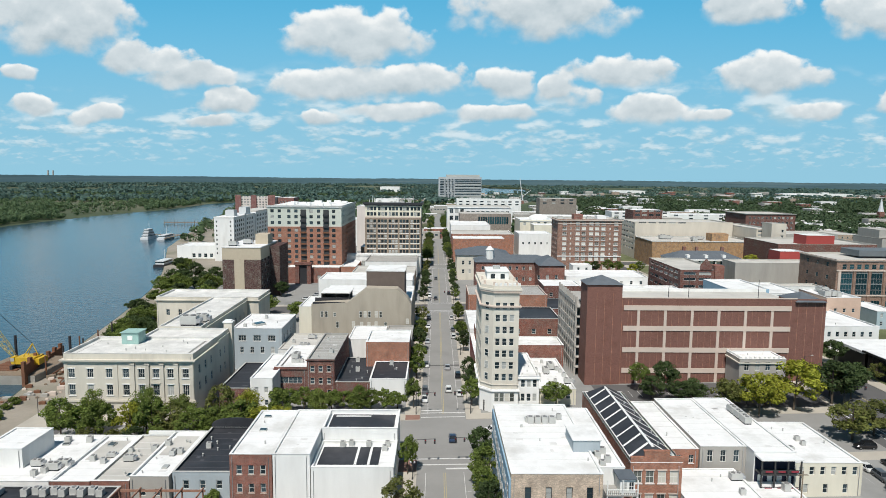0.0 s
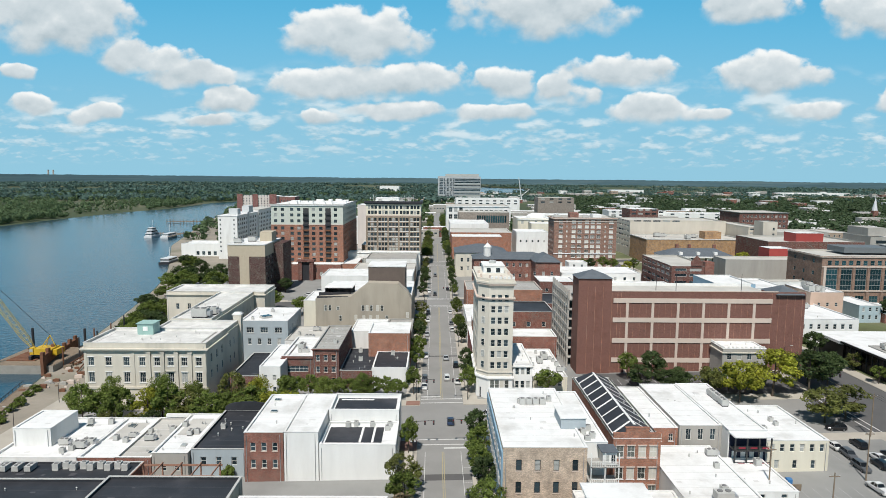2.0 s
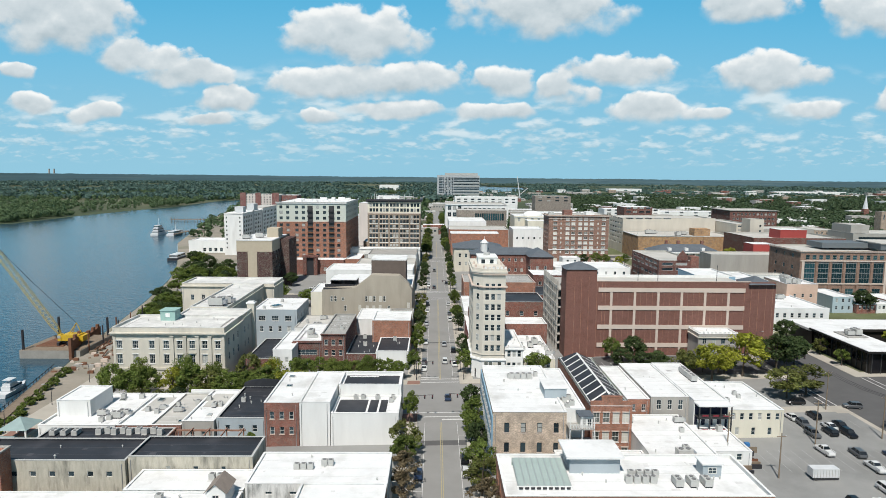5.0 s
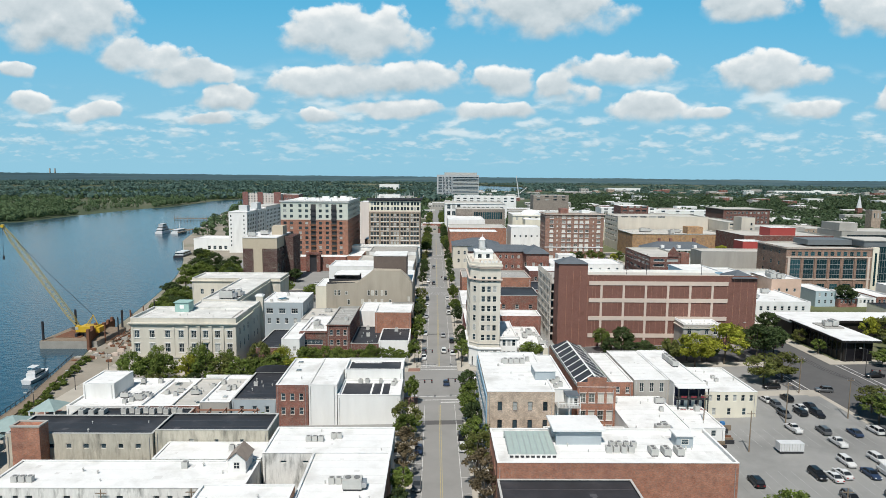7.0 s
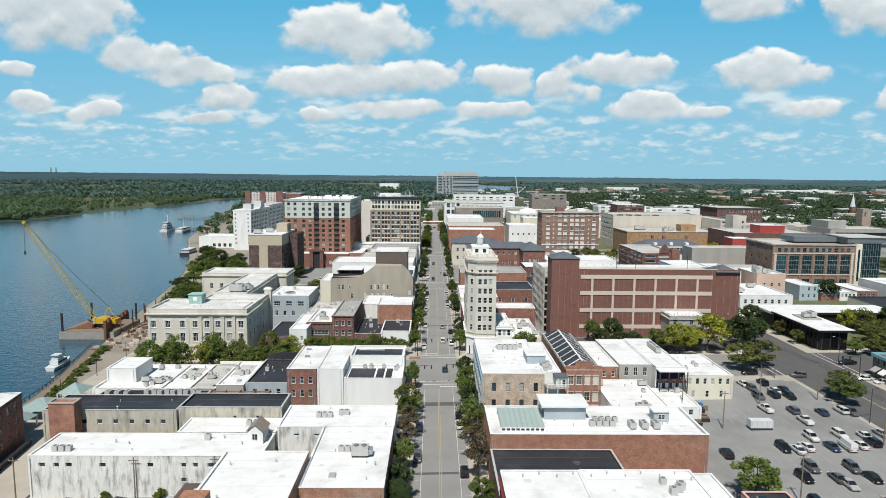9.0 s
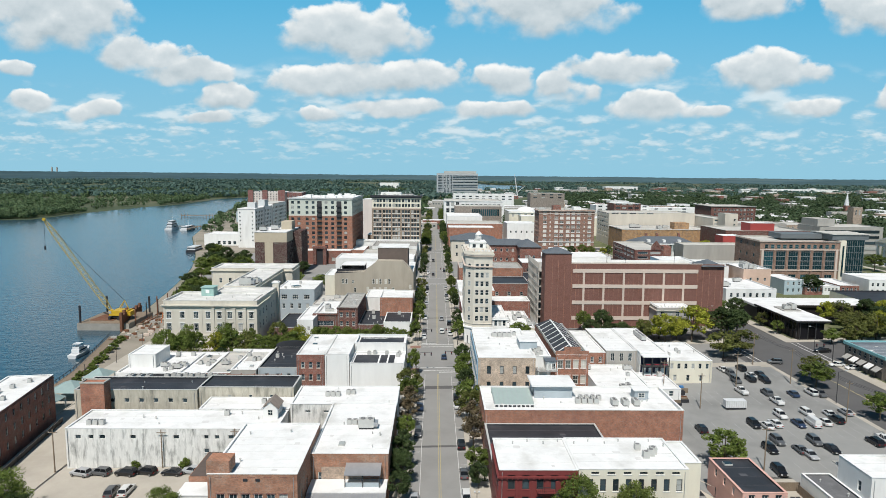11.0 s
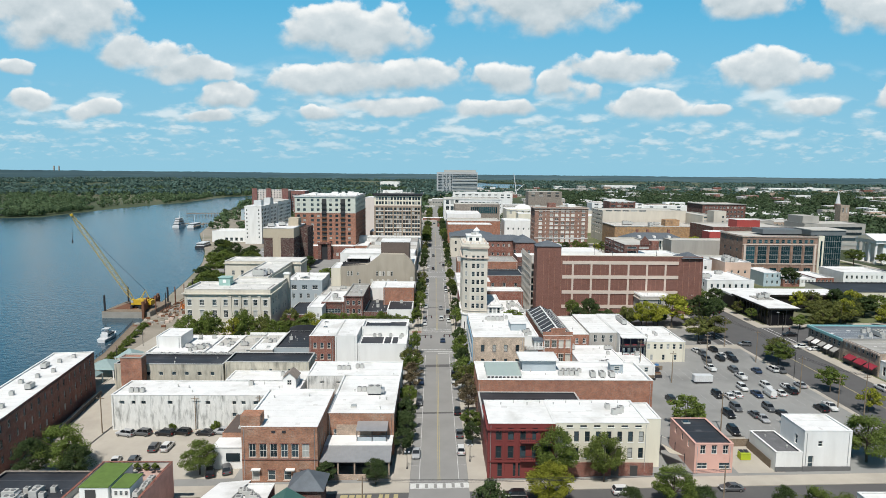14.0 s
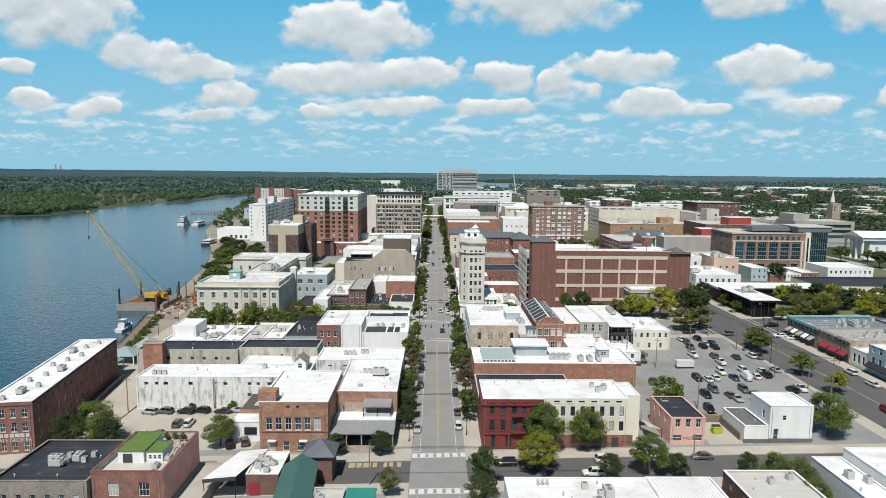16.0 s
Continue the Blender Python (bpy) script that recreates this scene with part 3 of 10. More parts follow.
def sheet(name, x0, y0, x1, y1, lift, m, label, cat):
    """A paved area that follows the slope, as a low slab with real edges."""
    s = Shape()
    xs = sorted({x0, x1, *[x for x in (-105.0, 200.0) if x0 < x < x1]})
    for a, b in zip(xs, xs[1:]):
        za, zb = gz(a) + lift, gz(b) + lift
        s.face([(a, y0, za), (b, y0, zb), (b, y1, zb), (a, y1, za)])
        s.face([(a, y0, za - 0.4), (b, y0, zb - 0.4), (b, y0, zb), (a, y0, za)])
        s.face([(b, y1, zb - 0.4), (a, y1, za - 0.4), (a, y1, za), (b, y1, zb)])
    s.face([(x0, y1, gz(x0) + lift - 0.4), (x0, y0, gz(x0) + lift - 0.4), (x0, y0, gz(x0) + lift), (x0, y1, gz(x0) + lift)])
    s.face([(x1, y0, gz(x1) + lift - 0.4), (x1, y1, gz(x1) + lift - 0.4), (x1, y1, gz(x1) + lift), (x1, y0, gz(x1) + lift)])
    return solo(name, s, m, (0, 0, 0), label, cat, kind="structure")


make_ground()
sheet("road_base", -105, -190, 290, 700, 0.02, ASPHALT, "dark grey asphalt street", "road")
sheet("road_front", -6.2, -190, 6.2, 1100, 0.03, ROAD_LIGHT, "pale worn asphalt main street", "road")
sheet("road_market", -100, 139, 104, 165, 0.026, ROAD_LIGHT, "pale worn asphalt cross street", "road")
# city blocks between the streets: kerbed pavements
GROUNDS = mat("grass_and_dirt", (0.14, 0.16, 0.07), 1.0, 0.35, 0.08, 1.2, dirt=(0.26, 0.23, 0.17), dirt_amount=0.8)
XB = [(-105, -92.5), (-84.5, -6.2), (6.2, 110.5), (130.5, 290)]
YB = [(-190, 25.5), (35.7, 139.5), (163.5, 302), (318, 446), (462, 590), (606, 700)]
for i, (x0, x1) in enumerate(XB):
    for j, (y0, y1) in enumerate(YB):
        if i == 0 and j > 1:
            continue
        if i == 1 and j > 1:
            x0 = -104
        sheet("pavement_%d" % (i * 10 + j), x0, y0, x1, y1, 0.16, PAVING, "pale concrete pavement with a kerb", "pavement")
        if i:
            sheet("yard_%d" % (i * 10 + j), x0 + 4.3, y0 + 4.3, x1 - 4.3, y1 - 4.3, 0.172, GROUNDS if i == 3 else LOT,
                  "shaded grass and bare ground" if i == 3 else "grey asphalt yards between buildings", "yard")
for k, (x0, y0, x1, y1, m_, lab) in enumerate([
        (62, 59, 109, 134, LOT, "grey asphalt car park"), (-82, 43, -44, 70, PAVING, "pale concrete yard with parked cars"),
        (46, 168, 108, 189, ASPHALT, "dark asphalt car park below the garage"), (-92, 250, -53, 300, LOT, "grey asphalt car park"),
        (-80, 320, -56, 395, LOT, "grey asphalt car park"), (-103, 42, -85, 132, PAVING, "pale concrete riverside lane"),
        (64, 41, 74, 60, PAVING, "sandy yard"), (-150, 330, -112, 480, LOT, "grey riverside car park"), (168.5, 136, 285, 158, LOT, "grey asphalt car park behind shops")]):
    sheet("lot_%d" % k, x0, y0, x1, y1, 0.19, m_, lab, "car park")


def paint(name, quads, m, label, lift=0.036):
    s = Shape()
    for x0, y0, x1, y1 in quads:
        s.face([(x0, y0, gz(x0) + lift), (x1, y0, gz(x1) + lift), (x1, y1, gz(x1) + lift), (x0, y1, gz(x0) + lift)])
    return solo(name, s, m, (0, 0, 0), label, "road marking", kind="structure")


SPANS = [(-150, 20), (40.5, 133), (168, 298), (322, 440), (466, 588)]
q = []
for a, b in SPANS:
    q += [(-0.27, a, -0.13, b), (0.13, a, 0.27, b)]
paint("trim_centre_line", q, LINE_Y, "double yellow centre line")
q = []
for a, b in SPANS:
    for sx in (-4.25, 4.17):
        q.append((sx, a, sx + 0.1, b))
    for k in range(int((b - a) // 7)):
        for x0 in (-6.1, 4.25):
            q.append((x0, a + k * 7, x0 + 1.85, a + k * 7 + 0.1))
paint("trim_parking_line", q, LINE, "white kerbside parking lines")
q = []
for yc in (22.0, 38.4):
    for x0 in np.arange(-6.0, 5.6, 1.85):
        q.append((x0, yc - 0.9, x0 + 1.2, yc + 0.9))
    q += [(-6.1, yc - 1.15, 6.1, yc - 0.95), (-6.1, yc + 0.95, 6.1, yc + 1.15)]
for yc in (137.0, 140.0, 165.5, 168.6, 299.5, 302.5, 318.5, 321.0, 444, 447, 463, 466):
    q.append((-6.0, yc - 0.22, 6.0, yc + 0.22))
q += [(0.3, 134.6, 6.0, 135.3), (-6.0, 170.2, -0.3, 170.9)]
for xc in (108.5, 133.0):
    q += [(xc - 1.2, 139.5, xc - 0.9, 163.0), (xc + 0.9, 139.5, xc + 1.2, 163.0)]
paint("trim_crossing", q, LINE, "white painted crossings and stop lines", 0.04)
paint("trim_second_street", [(120.4, a, 120.55, b) for a, b in ((-150, 20), (40, 134), (170, 298))] + [(120.7, a, 120.85, b) for a, b in ((-150, 20), (40, 134), (170, 298))],
      LINE_Y, "double yellow centre line", 0.03)
q = []
for x0 in np.arange(64.5, 108, 2.75):
    for y0 in (61.0, 78.5, 84.2, 101.5, 107.0, 124.0):
        q.append((x0, y0, x0 + 0.1, y0 + 5.2))
paint("trim_bay_line", q, mat("faded_paint", (0.45, 0.45, 0.43), 0.9, 0.3, 0.9, 3.0), "white bay lines", 0.2)
paint("trim_garage_bays", [(x, 178, x + 0.1, 183) for x in np.arange(50, 100, 2.8)], LINE, "white bay lines", 0.2)
# sawn joints where the street surface was mended
paint("trim_patch", [(-6.1, 118.8, 6.1, 121.6), (-6.1, 77.9, 6.1, 79.0), (-6.1, 212, 6.1, 213.4)], ASPHALT, "dark asphalt patches across the street", 0.033)
paint("trim_yellow_hatch", [(x, 33.0, x + w_, 35.2) for x, w_ in ((-20.0, 1.5), (-18.2, 1.1), (-16.8, 1.8), (-14.6, 0.9), (-12.2, 0.8), (-11.0, 0.9), (-9.2, 0.9))], LINE_Y,
      "yellow painted kerb space", 0.05)
# brick corner of the crossing
sheet("pavement_brick", -10.2, 163.6, -6.3, 167.0, 0.17, BRICKPAVE, "brick-paved street corner", "pavement")
sheet("pavement_brick_corner", -14, 133.5, -6.3, 139.3, 0.17, BRICKPAVE, "brick-paved street corner", "pavement")
# planted strip in the middle of the cross street
sheet("pavement_median", -92, 149, -13, 155, 0.14, PAVING, "planted median strip", "pavement")
sheet("pavement_riverwalk", -113.5, 50, -105, 200, 0.3, PAVING, "pale riverside walk", "pavement")


def far_ring():
    """Wooded rise that closes the view at the horizon, haze painted into its colour."""
    rng_ = random.Random(5)
    s = Shape()
    n, R = 520, 4550
    pts = []
    for i in range(n + 1):
        a = radians(-62 + 124 * i / n)
        h = 44 + 14 * max(0, 1 - i / (n * 0.5)) + 4 * noise.noise((i * 0.05, 0, 3)) + rng_.uniform(-1.3, 1.3)
        pts.append((math.sin(a) * R, math.cos(a) * R - 20, h))
    for p, r in zip(pts, pts[1:]):
        s.face([(p[0], p[1], -8), (r[0], r[1], -8), (r[0], r[1], r[2]), (p[0], p[1], p[2])])
        s.face([(p[0], p[1], p[2]), (r[0], r[1], r[2]), (r[0] * 1.02, r[1] * 1.02, r[2] - 4), (p[0] * 1.02, p[1] * 1.02, p[2] - 4)])
    # the blue base and pale streak colours carry the haze of distance
    m = mat("distant_woods_haze", (0.105, 0.185, 0.215), 1.0, 0.30, 1.0, 3.0, bump=0.0, dirt=(0.24, 0.31, 0.31), dirt_amount=0.5)
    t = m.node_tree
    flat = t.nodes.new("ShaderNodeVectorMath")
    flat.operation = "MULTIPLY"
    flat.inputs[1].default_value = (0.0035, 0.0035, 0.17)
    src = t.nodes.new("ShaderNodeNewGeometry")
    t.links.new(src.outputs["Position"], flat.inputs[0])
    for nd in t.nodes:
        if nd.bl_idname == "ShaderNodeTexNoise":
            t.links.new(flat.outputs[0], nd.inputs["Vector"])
    solo("backdrop", s, m, (0, 0, 0), "distant wooded horizon with blue haze in its colour", "backdrop", kind="structure")


far_ring()


def riverside():
    """Pale made ground between the last street and the quay."""
    s = Shape()
    ys = list(range(60, 1000, 20))
    for a, b in zip(ys, ys[1:]):
        xa, xb = along(EAST_BANK, a) + 0.3, along(EAST_BANK, b) + 0.3
        z = gz(-105) + 0.1
        s.face([(xa, a, z), (-104.2, a, z), (-104.2, b, z), (xb, b, z)])
        s.face([(xa, b, -6), (xa, a, -6), (xa, a, z), (xb, b, z)][::-1])
    solo("pavement_quay", s, mat("quay_ground", (0.36, 0.32, 0.26), 0.95, 0.25, 0.06, 1.5, dirt=(0.16, 0.17, 0.09), dirt_amount=0.7), (0, 0, 0), "pale dusty quayside ground", "pavement", kind="structure")


riverside()

# ---- west side of the street, south block ----
B = building
B("brick_building", "weathered brown brick corner building with a white roof", -41.5, 41.0, -25.6, 64, 11.6, BRICK_BROWN, WHITE_ROOF,
  [("S", -40.4, -27.0, 6, 1.5, 3.0, [5.6], 2), ("S", -40.4, -27.0, 4, 1.6, 2.2, [0.6]), ("E", 42, 52, 2, 1.2, 2.6, [5.0])], parapet=0.35, sill=PALEBAND, lintel=BRICK_RED)
B("brick_building", "old brick and stucco shop wing with a white roof", -25.55, 53, -10.3, 80.5, 9.9, BRICK_BROWN, WHITE_ROOF,
  [("S", -24.6, -22.6, 1, 1.1, 2.2, [4.3]), ("E", 55, 80, 6, 1.2, 2.4, [5.2])], parapet=0.3)
B("white_building", "white stuccoed block with low vents and a white roof", -36, 81.6, -10.3, 94.6, 9.2, STAINED, WHITE_ROOF,
  [("S", -34, -12, 5, 1.3, 0.55, [7.6], 0), ("E", 83, 95, 4, 1.2, 2.2, [5.0])], parapet=0.25)
B("stained_building", "long whitewashed building with black weather stains", -83.5, 70.2, -36.5, 81.4, 7.7, STAINED, WHITE_ROOF,
  [("S", u, u + 1.3, 1, 1.3, 0.95, [6.6], 0) for u in (-81.4, -76.0, -69.2, -59.6, -47.4, -41.4)] + [("S", u, u + 1.1, 1, 1.1, 0.95, [6.6], 0) for u in (-78.4, -52.8, -50.4, -44.6)] + [("S", -53.0, -51.6, 1, 1.2, 1.0, [3.4], 0), ("W", 72, 80, 2, 1.0, 1.0, [4.5], 0)], parapet=0.2, glass_m=GLASS)
B("stained_building", "long grey stucco building with a black roof", -92, 89.2, -61.2, 99.5, 9.9, STAIN_DARK, BLACK_ROOF,
  [("S", -88, -62.5, 7, 1.2, 1.1, [8.3], 0), ("W", 91, 98, 2, 1.2, 1.6, [3.5])], parapet=0.45)
B("stained_building", "grey stucco building with a black roof and tall openings", -61.0, 90.0, -37, 99.5, 10.4, STAIN_DARK, BLACK_ROOF,
  [("S", -56, -40, 3, 0.9, 1.9, [7.6])], parapet=0.45, coping=PALE_METAL)
B("white_building", "low stained annex with a white roof", -58, 81.7, -36.4, 89.7, 7.9, STAINED, WHITE_ROOF, parapet=0.15)
B("white_building", "tall white corner building with a plain white roof", -34.2, 119.4, -26.9, 143.2, 10.4, WHITE, WHITE_ROOF, parapet=0.2)


def stepped_corner():
    """White corner building: a low front roof and a higher back roof, each with a black membrane field."""
    x0, x1 = -26.7, -10.4
    lo = B("white_building", "white corner building with a low black-patched roof", x0, 119.4, x1, 132.1, 7.7, WHITE, WHITE_ROOF, [("E", 121, 131.6, 3, 1.2, 2.0, [4.6])], parapet=0.5, coping=WHITE)
    hi = B("white_building", "tall white rear part with a sunken black roof", x0, 132.3, x1, 143.2, 10.5, WHITE, WHITE_ROOF, [("E", 133.5, 142, 2, 1.2, 2.0, [4.6])], parapet=0.9, coping=WHITE)
    part("black_field", Shape().box(-25.9, 121.6, 7.205, -13.6, 130.0, 7.25), BLACK_ROOF, lo, "black membrane roof field")
    part("black_field", Shape().box(x0 + 0.9, 133.4, 9.605, x1 - 0.9, 142.4, 9.65), BLACK_ROOF, hi, "black membrane roof field")
    for xa in (-18.6, -15.9):
        part("walkway", Shape().box(xa, 121.6, 7.251, xa + 0.5, 130, 7.3), WHITE, lo)
    part("walkway", Shape().box(-25, 141.0, 9.651, -17, 141.6, 9.7), WHITE, hi)


stepped_corner()
B("brick_building", "red brick end of a white building", -42.7, 119.5, -34.4, 143, 10.3, BRICK_RED, WHITE_ROOF,
  [("S", -42, -35, 3, 1.1, 1.9, [7.0, 3.2])], parapet=0.25, sill=PALEBAND)
B("black_roof_building", "grey building with a black roof and a curved gable", -55, 121.8, -42.9, 145, 5.5, GREYBLUE, BLACK_ROOF,
  [("S", -54, -44, 3, 1.2, 1.8, [3.0])], parapet=0.5)
for x0, x1, z_, n, w_, r_ in ((-97.5, -79.0, 4.1, 2, WHITE, WHITE_ROOF), (-78.8, -70.9, 4.1, 3, BRICK_RED, WHITE_ROOF), (-70.7, -63.1, 4.2, 2, BRICK_RED, PALE_ROOF), (-62.9, -55.2, 5.2, 2, CONCRETE, WHITE_ROOF)):
    shop = B("white_building", "low riverside shop with a pale roof" if r_ is PALE_ROOF else "low riverside shop with a white roof", x0, 120.5, x1, 143, z_, w_, r_,
             [("S", x0 + 1, x1 - 1, n, 1.2, 1.5, [2.4])], parapet=0.45, coping=WHITE)
    part("patch", Shape().box(x0 + 1.2, 131, z_ - 0.449, x1 - 1.4, 141, z_ - 0.42), WHITE_ROOF if r_ is PALE_ROOF else PALE_ROOF, shop) if n == 3 or x0 == -62.9 else None
part("curved_gable", Shape().prism([(-69.0, 142.5), (-62.4, 142.5), (-62.4, 143.05), (-69.0, 143.05)], 4.5, 5.3), WHITE, bpy.data.objects["white_building"])
B("white_building", "white upper storey on a riverside shop", -96.6, 127, -88.2, 138, 7.9, WHITE, WHITE_ROOF, parapet=0.2)
# brick warehouse on the river
wh = B("brick_warehouse", "long red brick warehouse with a white roof", -106.0, 43.5, -95.0, 99.5, 10.6, BRICK_RED, WHITE_ROOF,
       [("S", -105.4, -95.6, 4, 1.25, 2.2, [9.0, 5.6, 0.9], 2), ("E", 45, 98, 15, 1.1, 1.8, [9.6, 6.2, 2.8])], parapet=0.25, cornice=(BRICK_RED, 1.0, 0.2, 0.4, "SE"), sill=PALEBAND)
SKEW = Matrix.Translation((-95, 43.5, 0)) @ Matrix.Rotation(radians(8.1), 4, "Z") @ Matrix.Translation((95, -43.5, 0))
wh.matrix_basis = SKEW @ Matrix.Translation(wh.location)
# ---- east side of the street, south block ----
B("red_building", "oxblood-painted brick corner building with a white roof", 10.3, 40.7, 24.4, 54.3, 12.6, RED_PAINT, WHITE_ROOF,
  [("S", 11.2, 24.0, 5, 1.25, 2.7, [8.6, 4.6]), ("S", 11.4, 18, 2, 1.5, 3.0, [0.5]), ("W", 42, 53.5, 5, 1.2, 2.6, [8.6, 4.6])], parapet=0.15,
  frame_m=FRAME_D, cornice=(RED_PAINT, 1.6, 0.4, 0.5, "SW"), sill=RED_PAINT, lintel=RED_PAINT)
B("cream_building", "cream-painted building with a red brick ground floor and a white roof", 24.5, 40.9, 44.2, 54.3, 12.7, CREAM, WHITE_ROOF,
  [("S", 25.5, 43.8, 8, 1.05, 2.3, [7.8, 4.2]), ("S", 26, 43.4, 6, 1.4, 0.45, [11.0], 0)], parapet=0.15, frame_m=FRAME_D, sill=WHITE)
B("cream_building", "plain cream stair block", 44.3, 44.5, 48.0, 54, 12.2, CREAM, WHITE_ROOF, parapet=0.15)
B("black_roof_building", "low building with a black roof between brick walls", 10.4, 54.5, 36, 74.4, 7.4, BRICK_DARK, BLACK_ROOF, parapet=0.3)
B("brick_building", "long orange-red brick building with a white roof", 10.4, 74.6, 56.7, 91.0, 10.6, BRICK_ORANGE, WHITE_ROOF,
  [("W", 76, 90, 5, 1.2, 2.2, [6.0])], parapet=0.7, coping=WHITE)
B("buff_building", "buff brick building with a broad white roof", 10.8, 102.8, 26.6, 136, 14.6, BRICK_BUFF, WHITE_ROOF,
  [("S", 12.0, 26.2, 4, 1.1, 2.2, [9.6, 5.2])], parapet=0.2, frame_m=FRAME_D, sill=PALEBAND)
bb = bpy.data.objects["buff_building"]
part("blue_front", Shape().box(10.5, 102.85, 0.2, 10.78, 136, 13.6), LIGHTBLUE, bb, "light blue painted street front")
for z_ in (5.2, 9.4):
    for i in range(11):
        set_window(bb, "W", 104.2 + i * 2.85, z_, 1.4, 2.4, 10.46, FRAME_W, GLASS, 1, False, depth=0.01)
B("white_building", "white rear wing of a buff brick building", 27.1, 107, 31.6, 136, 13.8, WHITE, WHITE_ROOF, parapet=0.2)
B("orange_building", "orange brick gabled building with white windows", 33.5, 109.8, 43.0, 148, 13.4, BRICK_ORANGE, BLACK_ROOF,
  [("S", 33.8, 42.7, 4, 1.55, 2.4, [8.6, 4.1, 0.4], 2)], parapet=0.4, coping=WHITE, sill=WHITE, lintel=PALEBAND, glass_m=GLASS_BLIND)
B("orange_building", "orange brick building with a white roof", 43.1, 122, 51.2, 149, 10.6, BRICK_ORANGE, WHITE_ROOF,
  [("S", 43.4, 51, 3, 1.0, 1.7, [6.6, 3.0], 2)], parapet=0.2, sill=WHITE)
B("grey_building", "weathered pale grey building with tall arched windows", 51.3, 121.5, 60.6, 149, 11.4, CONCRETE, WHITE_ROOF,
  [("S", 52, 60, 3, 1.2, 2.5, [6.9, 2.6], 2)], parapet=0.2)
B("porch_building", "building with dark two-storey back porches and a white roof", 60.7, 118.5, 69.0, 149, 11.6, WHITE, WHITE_ROOF, parapet=0.2)
B("cream_building", "two-storey cream stucco building with a white roof", 69.2, 119.5, 83.2, 140.5, 8.9, CREAM, WHITE_ROOF,
  [("S", 69.8, 82.8, 6, 1.0, 1.7, [4.7]), ("S", 70, 82, 3, 1.0, 1.9, [0.9]), ("E", 121, 139, 4, 1.0, 1.7, [4.7])], parapet=0.25)
B("white_building", "low rear building with a white roof", 43.2, 93, 57.5, 120, 7.4, WHITE, WHITE_ROOF, [("S", 45, 57, 3, 1.2, 1.8, [3.0])], parapet=0.2)
B("white_building", "low white-roofed rear shed", 57.6, 103.5, 67.6, 118, 5.6, WHITE, WHITE_ROOF, [("S", 58.5, 67, 2, 1.2, 1.5, [2.2])], parapet=0.15)
B("white_building", "low white-roofed link building", 24, 91.2, 43, 102.6, 6.2, WHITE, WHITE_ROOF, parapet=0.2)
B("pink_building", "two-storey pink stucco building with a black roof", 54.4, 41.3, 62.6, 55.5, 8.0, PINK, BLACK_ROOF,
  [("S", 54.9, 62.2, 3, 1.2, 2.0, [4.4], 2), ("S", 54.7, 57.6, 1, 2.2, 1.4, [1.1], 2), ("S", 59.4, 62.4, 1, 2.3, 1.4, [1.1], 2), ("W", 43, 54, 3, 1.0, 1.6, [4.5])], parapet=0.3, coping=PINK)
B("white_building", "plain white two-storey building", 77.8, 41.4, 88.0, 50.8, 10.9, WHITE, WHITE_ROOF,
  [("S", 80, 82.6, 1, 1.0, 1.2, [5.6]), ("S", 78.4, 80.5, 1, 1.2, 3.2, [0.3]), ("W", 43, 46, 1, 1.0, 2.0, [5.0])], parapet=0.25)
B("white_building", "low white annex with a grey roof", 72.0, 41.5, 77.7, 53, 6.0, WHITE, mat("patched_dark_roof", (0.16, 0.16, 0.165), 0.85, 0.25, 0.6, 3.0, dirt=(0.32, 0.32, 0.31), dirt_amount=0.6), parapet=0.3, coping=WHITE)
# ---- south of the cross street ----
B("black_roof_building", "brick building with a broad black roof and a low parapet", -83, 11.5, -65.2, 29.6, 7.4, BRICK_GREY, BLACK_ROOF,
  [("S", -82, -66, 6, 1.1, 1.6, [4.8])], parapet=0.4, coping=BRICK_GREY)
B("brick_building", "red brick building with a roof terrace", -65, 12.6, -51.7, 30.8, 8.8, BRICK_RED, PALE_ROOF,
  [("S", -63.8, -52.4, 2, 2.0, 2.6, [5.2], 3)], parapet=1.2, coping=BRICK_RED)
B("white_building", "low restaurant with a white flat roof", -39, 21.5, -32.4, 31.8, 3.8, BRICK_DARK, WHITE_ROOF, parapet=0.2)
B("white_building", "low building with a pale terrace", -51.5, 8, -46, 31, 1.6, PAVING, PAVING, parapet=0.2)
B("green_roof_building", "low brick building with roof plant", -24, 2, -18, 15.5, 4.2, BRICK_DARK, PALE_ROOF, parapet=0.5, coping=PALE_METAL)
B("white_building", "white-roofed building with rooftop plant", 11.8, -14, 38, 9.0, 9.6, WHITE, WHITE_ROOF, parapet=0.2)
B("grey_building", "low building with a pale grey roof", 55.2, -10, 69, 16, 7.6, BRICK_DARK, PALE_ROOF, [("W", 0, 15, 3, 1.2, 1.5, [4.0])], parapet=0.4, coping=WHITE)
B("white_building", "low building with a pale grey ribbed roof", 39, -10, 51.4, 13.2, 7.6, WHITE, WHITE_ROOF, parapet=0.1)
B("white_building", "white-roofed building with a clerestory", 74.4, -12, 80.4, 19.4, 8.8, WHITE, WHITE_ROOF, parapet=0.2)
B("white_building", "white-roofed building with a raised roof", 80.6, -12, 110, 19.2, 10.8, WHITE, WHITE_ROOF, parapet=0.3)

# ---- north of the cross street, west side ----
STAINED_MEMBRANE = mat("stained_pale_membrane", (0.80, 0.79, 0.75), 0.85, 0.28, 0.22, 2.5, dirt=(0.45, 0.44, 0.40), dirt_amount=0.4)


